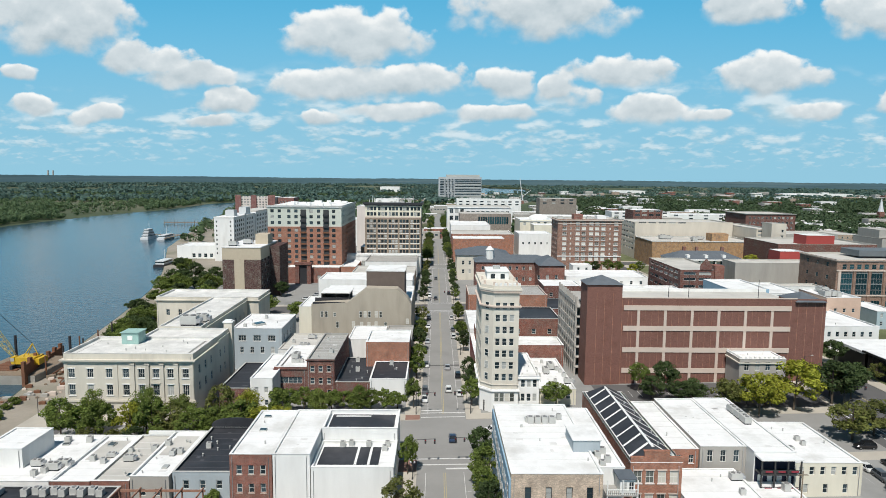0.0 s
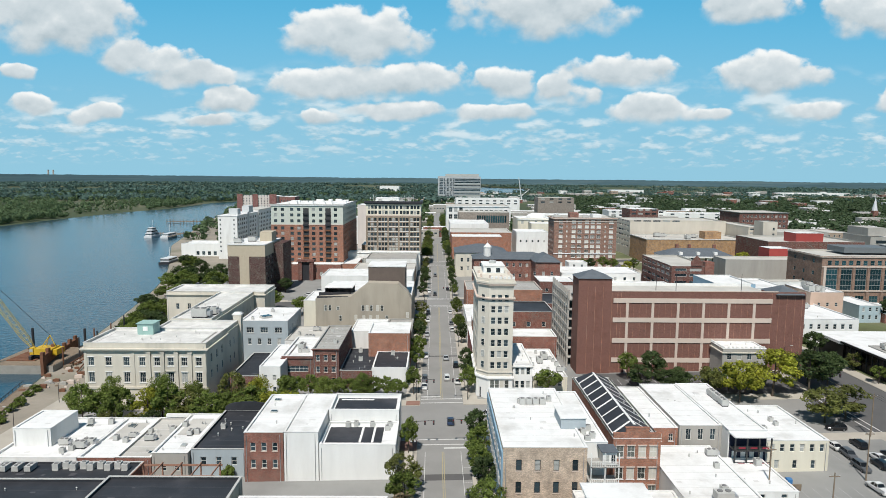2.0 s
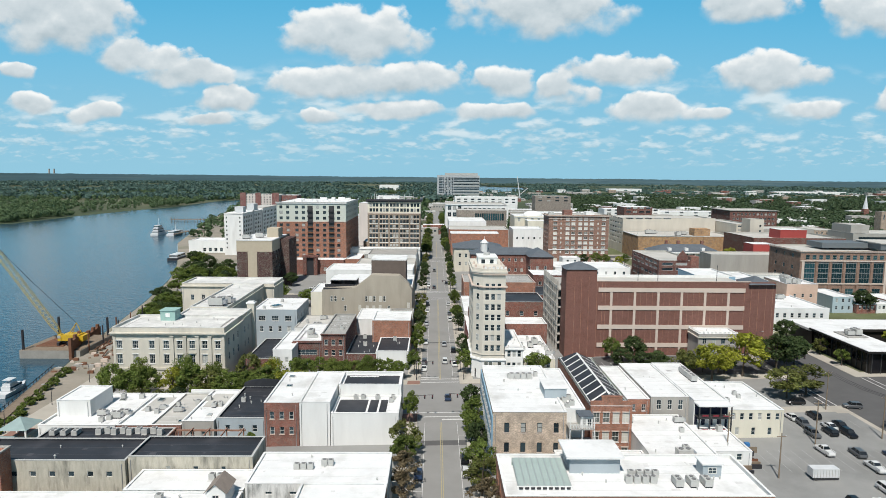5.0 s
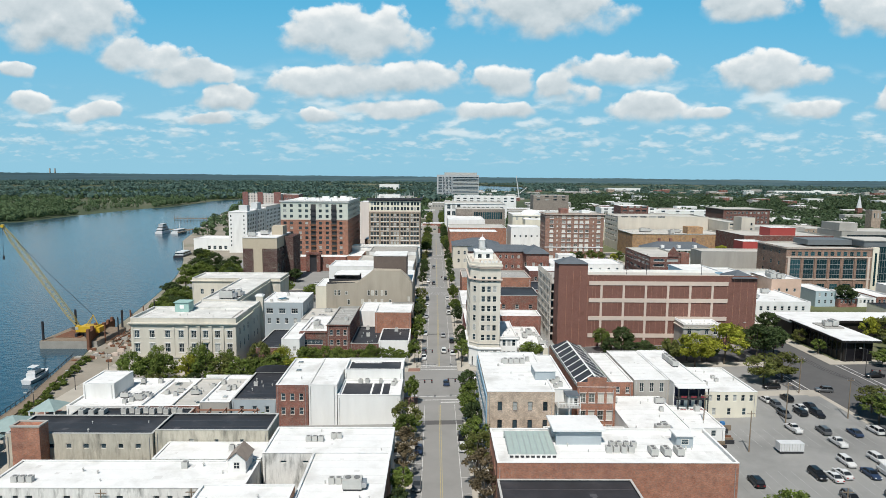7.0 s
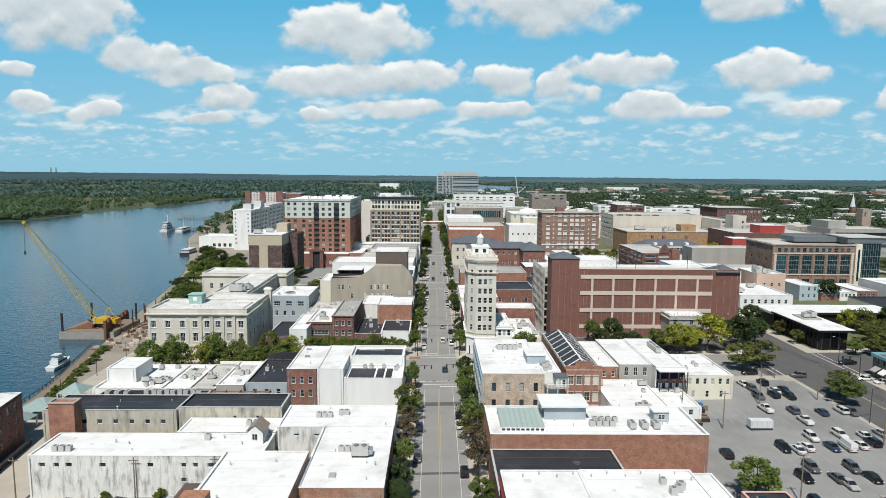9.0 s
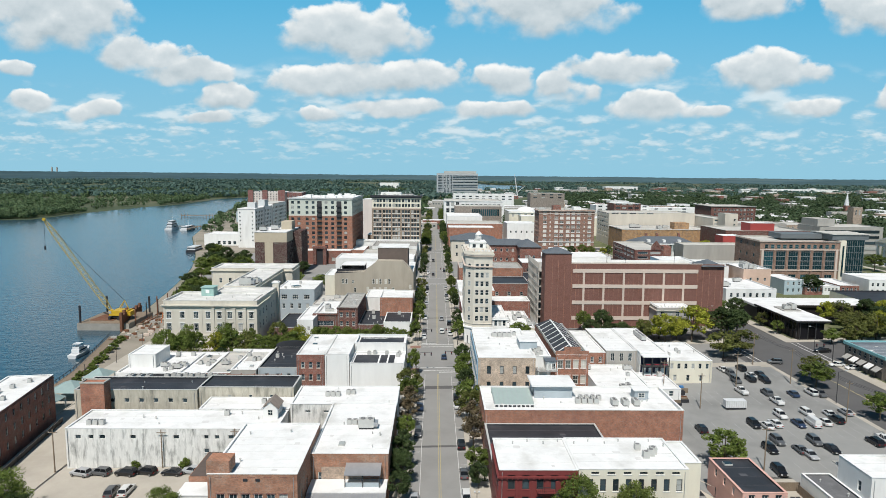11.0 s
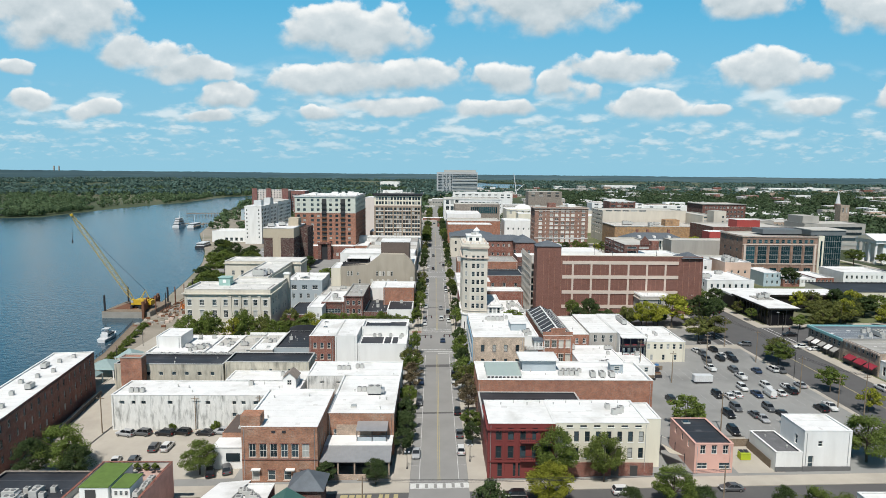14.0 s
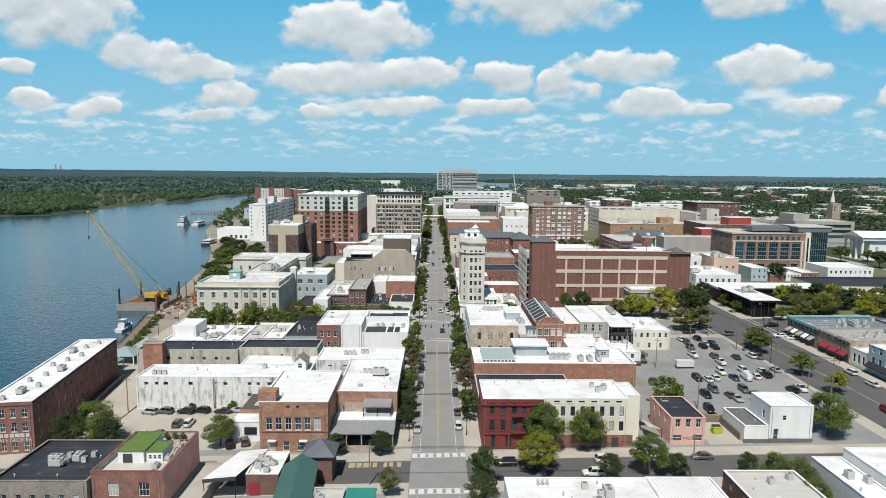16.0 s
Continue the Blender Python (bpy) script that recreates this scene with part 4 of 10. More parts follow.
def customs_house():
    x0, x1, y0, y1, top = -102.4, -67.6, 167.0, 185.0, 16.8
    b = -2.0
    ws = [-101.3, -96.3, -91.2, -86.7, -82.5, -78.6, -74.7, -70.6]
    e = B("customs_house", "three-storey limestone classical government building with pilasters", x0, y0, x1, y1, top, LIMESTONE, STAINED_MEMBRANE,
          [("S", u, u + 1.7, 1, 1.7, 2.5, [12.1], 3) for u in ws] + [("S", u, u + 1.7, 1, 1.7, 3.0, [7.2], 3) for u in ws] +
          [("S", u, u + 1.7, 1, 1.7, 1.8, [2.6], 3) for u in ws[::2]] + [("E", 169, 183, 3, 1.5, 2.5, [12.1, 7.4], 3)],
          parapet=0.7, cornice=(LIMESTONE, 2.4, 0.8, 0.8, "SEW"), base=-2.0, category="government building")
    for i in range(4):
        x = -83.9 + 3.93 * i
        s = Shape().box(x - 0.5, y0 - 0.4, b + 6.3, x + 0.5, y0 - 0.004, top - 2.7)
        s.box(x - 0.65, y0 - 0.5, b + 5.9, x + 0.65, y0 - 0.004, b + 6.3).box(x - 0.65, y0 - 0.5, top - 3.0, x + 0.65, y0 - 0.004, top - 2.62)
        part("pilaster", s, LIMESTONE, e)
    for x in (x0 + 0.5, -88.4, x1 - 0.5):
        part("corner_strip", Shape().box(x - 0.4, y0 - 0.16, b + 5.9, x + 0.4, y0 - 0.004, top - 2.45), LIMESTONE, e)
    for u in ws:
        for z, h in ((10.1, 2.5), (5.2, 3.0)):
            part("sill", Shape().box(u - 0.2, y0 - 0.14, z - 0.22, u + 1.9, y0 - 0.004, z - 0.003), WHITE, e)
            part("lintel", Shape().box(u - 0.2, y0 - 0.12, z + h + 0.003, u + 1.9, y0 - 0.004, z + h + 0.26), WHITE, e)
    part("pediment", Shape().box(-79.2, y0 - 0.4, 8.5, -76.3, y0 - 0.13, 8.75), LIMESTONE, e)
    part("plinth", Shape().box(x0 - 0.4, y0 - 0.3, 3.3, x1 + 0.4, y0 - 0.005, 3.9), LIMESTONE, e)
    part("band", Shape().box(x0 - 0.2, y0 - 0.25, 14.2, x1 + 0.2, y0 - 0.003, 14.6), LIMESTONE, e)
    part("inner_gutter", Shape().box(x0 + 2.0, y0 + 2.0, 16.11, x1 - 2.0, y1 - 2, 16.16), GREY_ROOF, e)
    part("inner_field", Shape().box(x0 + 2.5, y0 + 2.5, 16.17, x1 - 2.5, y1 - 2.5, 16.3), STAINED_MEMBRANE, e)
    # long rear wing and cross wing
    B("customs_house_wing", "short pale stone link block with a gravel roof", -90, 185.2, -67.8, 197, 16.5, LIMESTONE, STAINED_MEMBRANE,
      [("E", 187, 195, 2, 1.3, 2.4, [11.6, 6.6], 2)], parapet=0.5, base=-2.0, cornice=(LIMESTONE, 1.6, 0.4, 0.5, "E"))
    B("customs_house_wing", "long pale stone rear wing with a gravel roof", -89.8, 197.2, -76.4, 246, 17.0, LIMESTONE, STAINED_MEMBRANE,
      [("E", 200, 244, 9, 1.3, 2.4, [11.6, 6.6], 2)], parapet=0.5, base=-2.0, cornice=(LIMESTONE, 1.6, 0.5, 0.6, "E"))
    stack = thing("chimney_stack", (-68.4, 198.4, -1), "tall pale stone chimney stack with a stepped cap", "chimney")
    part("shaft", Shape().box(-69.4, 197.3, -1, -66.8, 199.4, 18.2), LIMESTONE, stack)
    part("cap", Shape().box(-69.7, 197.1, 18.2, -66.5, 199.6, 18.6).box(-69.2, 197.5, 18.6, -67.0, 199.2, 19.0), WHITE, stack)
    B("customs_house_wing", "pale stone cross wing with a gravel roof", -112, 246.2, -72, 263, 17.0, LIMESTONE, STAINED_MEMBRANE,
      [("S", -110, -91, 4, 1.4, 2.4, [11.6, 6.6], 2)], parapet=0.6, base=-2.0, cornice=(LIMESTONE, 1.8, 0.6, 0.7, "SE"))
    hut = thing("roof_hut", (-89.8, 180.5, 16.3), "pale green copper stair hut on a stone roof", "roof hut")
    part("wall", Shape().box(-92.2, 178.3, 16.3, -87.4, 182.8, 19.6), mat("verdigris", (0.36, 0.55, 0.50), 0.7, 0.15), hut)
    part("roof", Shape().box(-92.5, 178.0, 19.61, -87.1, 183.1, 19.8), mat("verdigris", (0.36, 0.55, 0.50)), hut)
    part("window", Shape().box(-90.5, 178.2, 17.5, -89.1, 178.29, 18.8), WHITE, hut)


customs_house()
B("grey_building", "pale grey-blue three-storey building with a roof lantern", -71.5, 211.5, -54.6, 234, 13.0, GREYBLUE, WHITE_ROOF,
  [("S", -70.5, -55.5, 3, 2.6, 2.0, [10.0], 3), ("S", -70, -56, 4, 1.3, 2.2, [5.8], 2), ("E", 213, 232, 4, 1.2, 2.0, [9.8, 5.8])], parapet=0.35, sill=WHITE)
B("white_building", "small white-painted house front", -53.8, 171.5, -47.6, 196, 8.6, WHITE, WHITE_ROOF, [("S", -53.4, -48.0, 2, 1.1, 1.6, [5.6, 2.0])], parapet=0.3)
B("black_roof_building", "low building with a dark patched roof", -63, 173, -54, 198, 5.2, BRICK_DARK, BLACK_ROOF, parapet=0.4)
B("brick_building", "red brick shop with a wide upper window and white roof", -49.4, 180.5, -39.8, 204, 9.2, BRICK_DARK, WHITE_ROOF,
  [("S", -48.4, -40.8, 1, 6.8, 1.9, [5.2], 5), ("S", -48.4, -40.8, 1, 6.0, 2.1, [1.0], 4)], parapet=0.5, cornice=(BRICK_DARK, 0.9, 0.3, 0.4, "S"))
B("brick_building", "three-storey dark red brick building with arched windows", -39.6, 179.5, -31.6, 210, 11.8, BRICK_DARK, GREY_ROOF,
  [("S", -39.2, -32.0, 3, 1.2, 1.9, [8.8, 5.2, 1.6])], parapet=0.5, cornice=(BRICK_DARK, 0.5, 0.35, 0.4, "S"), sill=PALEBAND, lintel=BRICK_ORANGE)
B("black_roof_building", "low shop with a black roof", -31.4, 179.8, -21.4, 205, 4.9, BRICK_DARK, BLACK_ROOF, parapet=0.3)
B("white_building", "low white shop with a black roof", -21.2, 178.5, -10.5, 196, 6.3, WHITE, BLACK_ROOF, [("S", -18.5, -14.5, 1, 1.8, 1.1, [2.6])], parapet=0.3, coping=WHITE)
B("orange_building", "weathered orange brick party wall building", -24.2, 196.2, -10.5, 212, 12.6, BRICK_ORANGE, WHITE_ROOF, parapet=0.5)
B("white_building", "pale stuccoed rear building", -32, 211, -20, 230, 9.6, WHITE, WHITE_ROOF, parapet=0.3)
B("white_building", "low rear building with a pale roof", -54.2, 205, -36, 226, 7.6, WHITE, PALE_ROOF, parapet=0.3)
B("brick_building", "low brick street building", -20, 213, -10.5, 236, 8.4, BRICK_GREY, GREY_ROOF, parapet=0.5)


def old_theatre():
    """A grey theatre with a raised stage house and a stepped gable."""
    e = thing("theatre", (-30, 255, -1), "grey stucco theatre with a raised stage house", "theatre")
    s = Shape()
    prof = [(-50, -1.2), (-11.5, -1.2), (-11.5, 15.5), (-13, 18.2), (-15, 20.0), (-17, 21.8), (-29, 22.0), (-30.5, 20.6), (-36, 16.4), (-50, 15.6)]
    holes = []
    n = len(prof)
    k = len(s.v)
    s.v.extend([(x, 240, z) for x, z in prof] + [(x, 246, z) for x, z in prof])
    s.f.append(tuple(k + i for i in range(n)))
    s.f.append(tuple(k + 2 * n - 1 - i for i in range(n)))
    s.f.extend((k + (i + 1) % n, k + i, k + n + i, k + n + (i + 1) % n) for i in range(n))
    s.m.extend([0] * (n + 2))
    part("gable_wall", s, GREYSTUC, e)
    part("hall", Shape().box(-50, 246.2, -1.2, -11.6, 285, 15.0), GREYSTUC, e)
    part("roof", Shape().box(-49.8, 246.3, 15.01, -11.8, 284.8, 15.3), WHITE_ROOF, e)
    part("stage_house", Shape().box(-29.5, 247, 15.32, -14.5, 262, 27.5), mat("brown_render", (0.16, 0.125, 0.105), 0.9, 0.15, 0.4), e)
    part("stage_roof", Shape().box(-29.8, 246.8, 27.51, -14.2, 262.2, 28.0), WHITE_ROOF, e)
    part("terrace_canopy", Shape().box(-47.5, 247, 18.6, -36, 258, 18.9), WHITE_ROOF, e)
    for x in (-47.2, -41.7, -36.3):
        part("post", Shape().box(x - 0.12, 247.1, 15.3, x + 0.12, 247.4, 18.6), DARK_METAL, e)
    # added black panels stand for the shade under the canopy
    part("terrace_back", Shape().box(-47.4, 255.5, 15.32, -36.2, 256.0, 18.58), DARK_METAL, e)
    part("terrace_side", Shape().box(-47.5, 247.5, 15.32, -47.2, 255.4, 18.58), DARK_METAL, e)
    part("terrace_front", Shape().box(-49.8, 246.4, 15.32, -36.5, 246.6, 17.0), DARK_METAL, e)
    part("terrace_rail", Shape().box(-49.5, 240.3, 15.62, -37, 240.4, 16.5), DARK_METAL, e)
    for x, z, h in ((-46.5, 10.6, 2.4), (-44.8, 10.6, 2.4), (-41.6, 10.9, 1.5), (-31.6, 10.6, 2.4), (-29.9, 10.6, 2.4), (-28.2, 10.6, 2.4), (-25.6, 10.6, 2.4), (-23.9, 10.6, 2.4),
                    (-34.4, 6.6, 2.4), (-31.2, 6.4, 2.4), (-28.4, 6.4, 2.4), (-25.7, 6.6, 2.4), (-22, 6.4, 2.4), (-40.6, 6.4, 2.4), (-13.6, 8, 2.2)):
        set_window(e, "S", x, z, 1.1, h, 239.93, FRAME_W, GLASS_BLIND, 1, False, depth=0.03)


old_theatre()
B("cream_building", "plain cream rear block of the theatre", -55, 241, -50.2, 262, 14.5, CREAM, WHITE_ROOF, parapet=0.3)


def corner_tower():
    """The slim nine-storey office tower with a chamfered corner."""
    x0, x1, y0, y1, top = 10.4, 20.4, 168.0, 192.0, 34.6
    g = 0.3
    e = thing("office_tower", (15.4, 180, -0.2), "slim nine-storey cream brick office tower with a crowned roof", "tower")
    ch = 3.0
    sills = [9.4 + 3.3 * i for i in range(7)]
    s = Shape()
    hs = [(x, x + 1.3, z, z + 2.0) for z in sills for x in (14.0, 15.9, 17.8)]
    hw = [(y, y + 1.3, z, z + 2.0) for z in sills for y in (173, 176, 179, 182, 185, 188)]
    wall_side(s, "S", x0 + ch, x1, y0, -0.2, top, hs)
    wall_side(s, "W", y0 + ch, y1, x0, -0.2, top, hw)
    wall_side(s, "E", y0, y1, x1, -0.2, top, [])
    wall_side(s, "N", x0, x1, y1, -0.2, top, [])
    s.face([(x0, y0 + ch, -0.2), (x0 + ch, y0, -0.2), (x0 + ch, y0, top), (x0, y0 + ch, top)])
    part("wall", s, TERRACOTTA, e)
    for u, _, z, _ in hs:
        set_window(e, "S", u, z, 1.3, 2.0, y0, FRAME_W, GLASS, 1, False)
    for u, _, z, _ in hw:
        set_window(e, "W", u, z, 1.3, 2.0, x0, FRAME_W, GLASS, 1, False)
    fr, gl, _ = window_mesh(1.3, 2.0, FRAME_W, GLASS, 1)
    for z in sills:
        m = Matrix.Translation((x0 + ch / 2 - 0.50, y0 + ch / 2 + 0.42, z)) @ Matrix.Rotation(radians(-45), 4, "Z")
        o = piece("window", fr, e, m)
        p = new("pane", gl)
        p.parent = o

    def ring(z, h, d, name, m=TERRACOTTA):
        q = [(x0 - d, y1 + d), (x0 - d, y0 + ch - d * 0.4), (x0 + ch - d * 0.4, y0 - d), (x1 + d, y0 - d), (x1 + d, y1 + d)]
        part(name, Shape().prism(q, z, z + h), m, e)
    ring(0.05, 6.4, 0.18, "stone_base", WHITE)
    ring(6.45, 0.35, 0.55, "string_course", WHITE)
    ring(6.8, 0.3, 0.3, "string_course", WHITE)
    ring(8.2, 0.25, 0.2, "string_course")
    ring(29.7, 0.3, 0.35, "string_course", PALEBAND)
    ring(30.0, 0.35, 0.6, "cornice", PALEBAND)
    ring(top - 0.6, 0.5, 0.5, "cornice", PALEBAND)
    ring(top - 0.1, 0.5, 0.65, "cornice", TERRACOTTA)
    ring(top + 0.4, 0.9, 0.25, "parapet", TERRACOTTA)
    part("penthouse", Shape().box(12.4, 178, top + 0.9, 18.6, 187, top + 3.4).box(12.2, 177.8, top + 3.4, 18.8, 187.2, top + 3.7), WHITE, e)
    part("penthouse_window", Shape().box(13.4, 177.9, top + 1.6, 14.6, 177.98, top + 2.9).box(16.2, 177.9, top + 1.6, 17.4, 177.98, top + 2.9), GLASS, e)
    part("tank", Shape().tube((15.5, 183, top + 3.7), (15.5, 183, top + 4.6), 1.1, 1.1, 10), PALE_METAL, e)
    for i in range(6):
        x = x0 + ch + 0.3 + i * 1.25
        part("merlon", Shape().box(x, y0 - 0.2, top + 1.31, x + 0.7, y0 + 0.2, top + 1.9), WHITE, e)
    for x, y in ((11.2, 171.0), (13.6, 168.6), (16.8, 168.4), (19.8, 168.6), (19.8, 176), (11.0, 178)):
        part("finial", Shape().box(x - 0.3, y - 0.3, top + 1.3, x + 0.3, y + 0.3, top + 2.2), PALEBAND, e)
    for i in range(11):
        x = x0 + ch + 0.2 + i * 0.66
        part("bracket", Shape().box(x, y0 - 0.75, top - 0.75, x + 0.25, y0 - 0.002, top - 0.15), PALEBAND, e)
    for x in (14.0, 15.4, 16.8, 18.2):
        set_window(e, "S", x, 3.6, 1.3, 2.5, y0 - 0.2, FRAME_W, GLASS_BLIND, 1, False, depth=-0.02)
        set_window(e, "S", x, 0.6, 1.3, 2.2, y0 - 0.2, FRAME_W, GLASS, 1, False, depth=-0.02)
    part("door", Shape().box(11.2, 169.6, 0.1, 12.3, 169.9, 3.4), DARK_METAL, e)


corner_tower()
B("white_building", "narrow three-storey white building beside the tower", 20.8, 169.5, 26.6, 193, 10.2, WHITE, WHITE_ROOF,
  [("S", 21.3, 26.2, 3, 1.15, 2.2, [6.6, 2.6])], parapet=0.4, cornice=(WHITE, 0.9, 0.4, 0.5, "S"))
B("white_building", "low shop with a cluttered white roof", 26.8, 172.5, 37.6, 203, 5.6, CREAM, WHITE_ROOF, [("S", 27.5, 37, 3, 1.3, 1.8, [2.0])], parapet=0.4)
B("brick_building", "long red brick building behind the tower", 20.8, 205, 40.5, 216, 9.5, BRICK_RED, WHITE_ROOF, parapet=0.5, coping=WHITE)
B("brick_building", "low dark brick building with a flat dark roof", 27, 232, 44, 252, 9.0, BRICK_DARK, BLACK_ROOF, parapet=0.5)
B("brick_building", "narrow orange brick building", 12, 216.5, 26, 228, 12.0, BRICK_ORANGE, WHITE_ROOF, parapet=0.4)
B("white_building", "row of white-roofed shops", 10.5, 193, 20.2, 226, 8.0, RED_PAINT, WHITE_ROOF, [("W", 195, 224, 6, 1.2, 2.0, [4.6])], parapet=0.4)
B("white_building", "row of white-roofed shops along the street", 10.5, 229, 24, 262, 9.0, WHITE, WHITE_ROOF, [("W", 231, 260, 8, 1.2, 2.0, [5.0])], parapet=0.4)
B("brick_building", "broad orange brick building with a long parapet", 12, 268, 46, 292, 14.5, BRICK_ORANGE, GREY_ROOF, parapet=0.6, coping=PALEBAND)


def parking_garage():
    x0, x1, y0, y1, top = 44.0, 118.0, 190.0, 226.0, 30.0
    g = 1.0
    e = thing("parking_garage", (82, 208, 0.6), "large red brick parking garage with pale concrete grid bands", "parking garage")
    # south front: openings screened by brick panels set back between the bands
    bx0, bx1 = 55.5, 107.2
    zs = [5.0, 11.5, 18.3, 24.7]
    s = Shape()
    s.box(54.8, y0, 0.4, x1, y1, 23.9)
    part("wall", s, GARAGE, e)
    part("deck", Shape().box(55.0, y0 + 0.42, 23.92, x1 - 0.3, y1 - 0.42, 24.1), PALE_ROOF, e)
    part("parapet", Shape().box(54.8, y0, 23.92, x1, y0 + 0.4, top - 1.6), GARAGE, e)
    part("parapet", Shape().box(54.8, y1 - 0.4, 23.92, x1, y1, 25.2), WHITE, e)
    part("coping", Shape().box(54.8, y0 - 0.08, top - 1.59, 109, y0 + 0.5, top - 1.35), PALEBAND, e)
    for z in zs:
        part("band", Shape().box(bx0, y0 - 0.22, z, bx1, y0 - 0.003, z + 1.5), PALEBAND, e)
    nx = 6
    for i in range(nx):
        x = 60.1 + i * 8.26
        for a, b in zip([1.0] + [q + 1.51 for q in zs[:-1]], zs):
            part("pier", Shape().box(x - 0.42, y0 - 0.2, a, x + 0.42, y0 - 0.003, b - 0.01), PALEBAND, e)
        if i:
            for a, b in zip([1.0] + [q + 1.51 for q in zs[:-1]], zs):
                for k in range(1, 4):
                    xx = x - 8.26 + 8.26 * k / 4
                    part("joint", Shape().box(xx - 0.04, y0 - 0.04, a, xx + 0.04, y0 - 0.003, b), BRICK_ORANGE, e)
    for xa in (55.0, 56.9, 58.0, 107, 109.4, 112, 114.6, 117):
        part("joint", Shape().box(xa - 0.06, y0 - 0.05, 1.0, xa + 0.06, y0 - 0.003, 28), BRICK_ORANGE, e)
    # stair towers
    part("stair_tower", Shape().box(x0, y0 - 0.6, 0.3, 54.7, y0 + 8, 32.6), GARAGE, e)
    for xa in (47, 49.4, 52):
        part("joint", Shape().box(xa - 0.06, y0 - 0.66, 1.0, xa + 0.06, y0 - 0.603, 30), BRICK_ORANGE, e)
    part("stair_tower", Shape().box(108.6, y0 + 1.0, 24.1, x1 - 0.6, y0 + 10, 27.6), GARAGE, e)
    for ax, bx, zb, yb in ((x0, 54.7, 32.6, 8), (108.6, x1 - 0.6, 27.62, 10)):
        r = Shape()
        c, d = ((ax + bx) / 2, y0 + yb / 2, zb + 2.4), 0.4
        q = [(ax - d, y0 - 0.6 - d, zb + 0.02), (bx + d, y0 - 0.6 - d, zb + 0.02), (bx + d, y0 + yb + d, zb + 0.02), (ax - d, y0 + yb + d, zb + 0.02)]
        for i in range(4):
            r.face([q[i], q[(i + 1) % 4], c])
        r.face(q[::-1])
        part("roof", r, SLATE, e)
    # open west side: decks, rails and columns, with two arches at street level
    for lv in range(7):
        z = 4.2 + lv * 3.3
        part("spandrel", Shape().box(42.6, 198.2, z, 43.0, 226, z + 1.1), CONCRETE, e)
        part("deck", Shape().box(43.0, 198.2, z - 0.3, 54.78, 226, z), CONCRETE, e)
    for i in range(9):
        y = 198.4 + i * 3.4
        part("column", Shape().box(42.5, y, 0.4, 43.1, y + 0.6, 27.2), CONCRETE, e)
    part("back_wall", Shape().box(50, 198.3, 0.4, 50.3, 226, 24), DARK_METAL, e)
    for xq, yq in ((70, 191.5), (83, 208), (98, 191.5)):
        part("lamp_mast", Shape().tube((xq, yq + 1, 24.1), (xq, yq + 1, 34), 0.12, 0.08, 6), DARK_METAL, e)


parking_garage()
B("stone_hall", "two-storey stone hall with a crested white roof", 87.6, 180.6, 101.4, 189.3, 12.2, CONCRETE, WHITE_ROOF,
  [("S", 88.2, 100.8, 4, 1.5, 2.6, [6.6], 2), ("S", 88.2, 100.8, 4, 1.5, 2.6, [2.0], 2)], parapet=0.3, cornice=(LIMESTONE, 1.6, 0.4, 0.5, "SW"))
hall = bpy.data.objects["stone_hall"]
for i in range(10):
    part("crest", Shape().box(87.8 + i * 1.4, 180.65, 12.31, 88.3 + i * 1.4, 181.0, 12.9), WHITE, hall)
    part("crest", Shape().box(87.65, 181.2 + i * 0.85, 12.31, 88.0, 181.6 + i * 0.85, 12.9), WHITE, hall)

PRECAST = mat("pale_precast", (0.70, 0.64, 0.54), 0.85, 0.1, 0.2, 2.0, dirt=(0.5, 0.45, 0.38), dirt_amount=0.4, streak=True)
# ---- blocks further north ----
OFFICE_BRICK = brick("office_brick", (0.40, 0.32, 0.24), stain=(0.30, 0.24, 0.18))
B("office_block", "tall grey-brown brick office block with a pale stone top", -50.4, 430, -12.2, 455, 36.8, OFFICE_BRICK, PALE_ROOF,
  [("S", -49.3 + 7.4 * k, -42.7 + 7.4 * k, 3, 1.75, 2.1, [9.2 + 3.45 * i for i in range(8)], 1) for k in range(5)] +
  [("E", 432, 454, 6, 1.7, 2.3, [9.2 + 3.45 * i for i in range(8)])], parapet=0.05, far=True, frame_m=FRAME_D, base=0.0, glass_m=GLASS)
ofb = bpy.data.objects["office_block"]


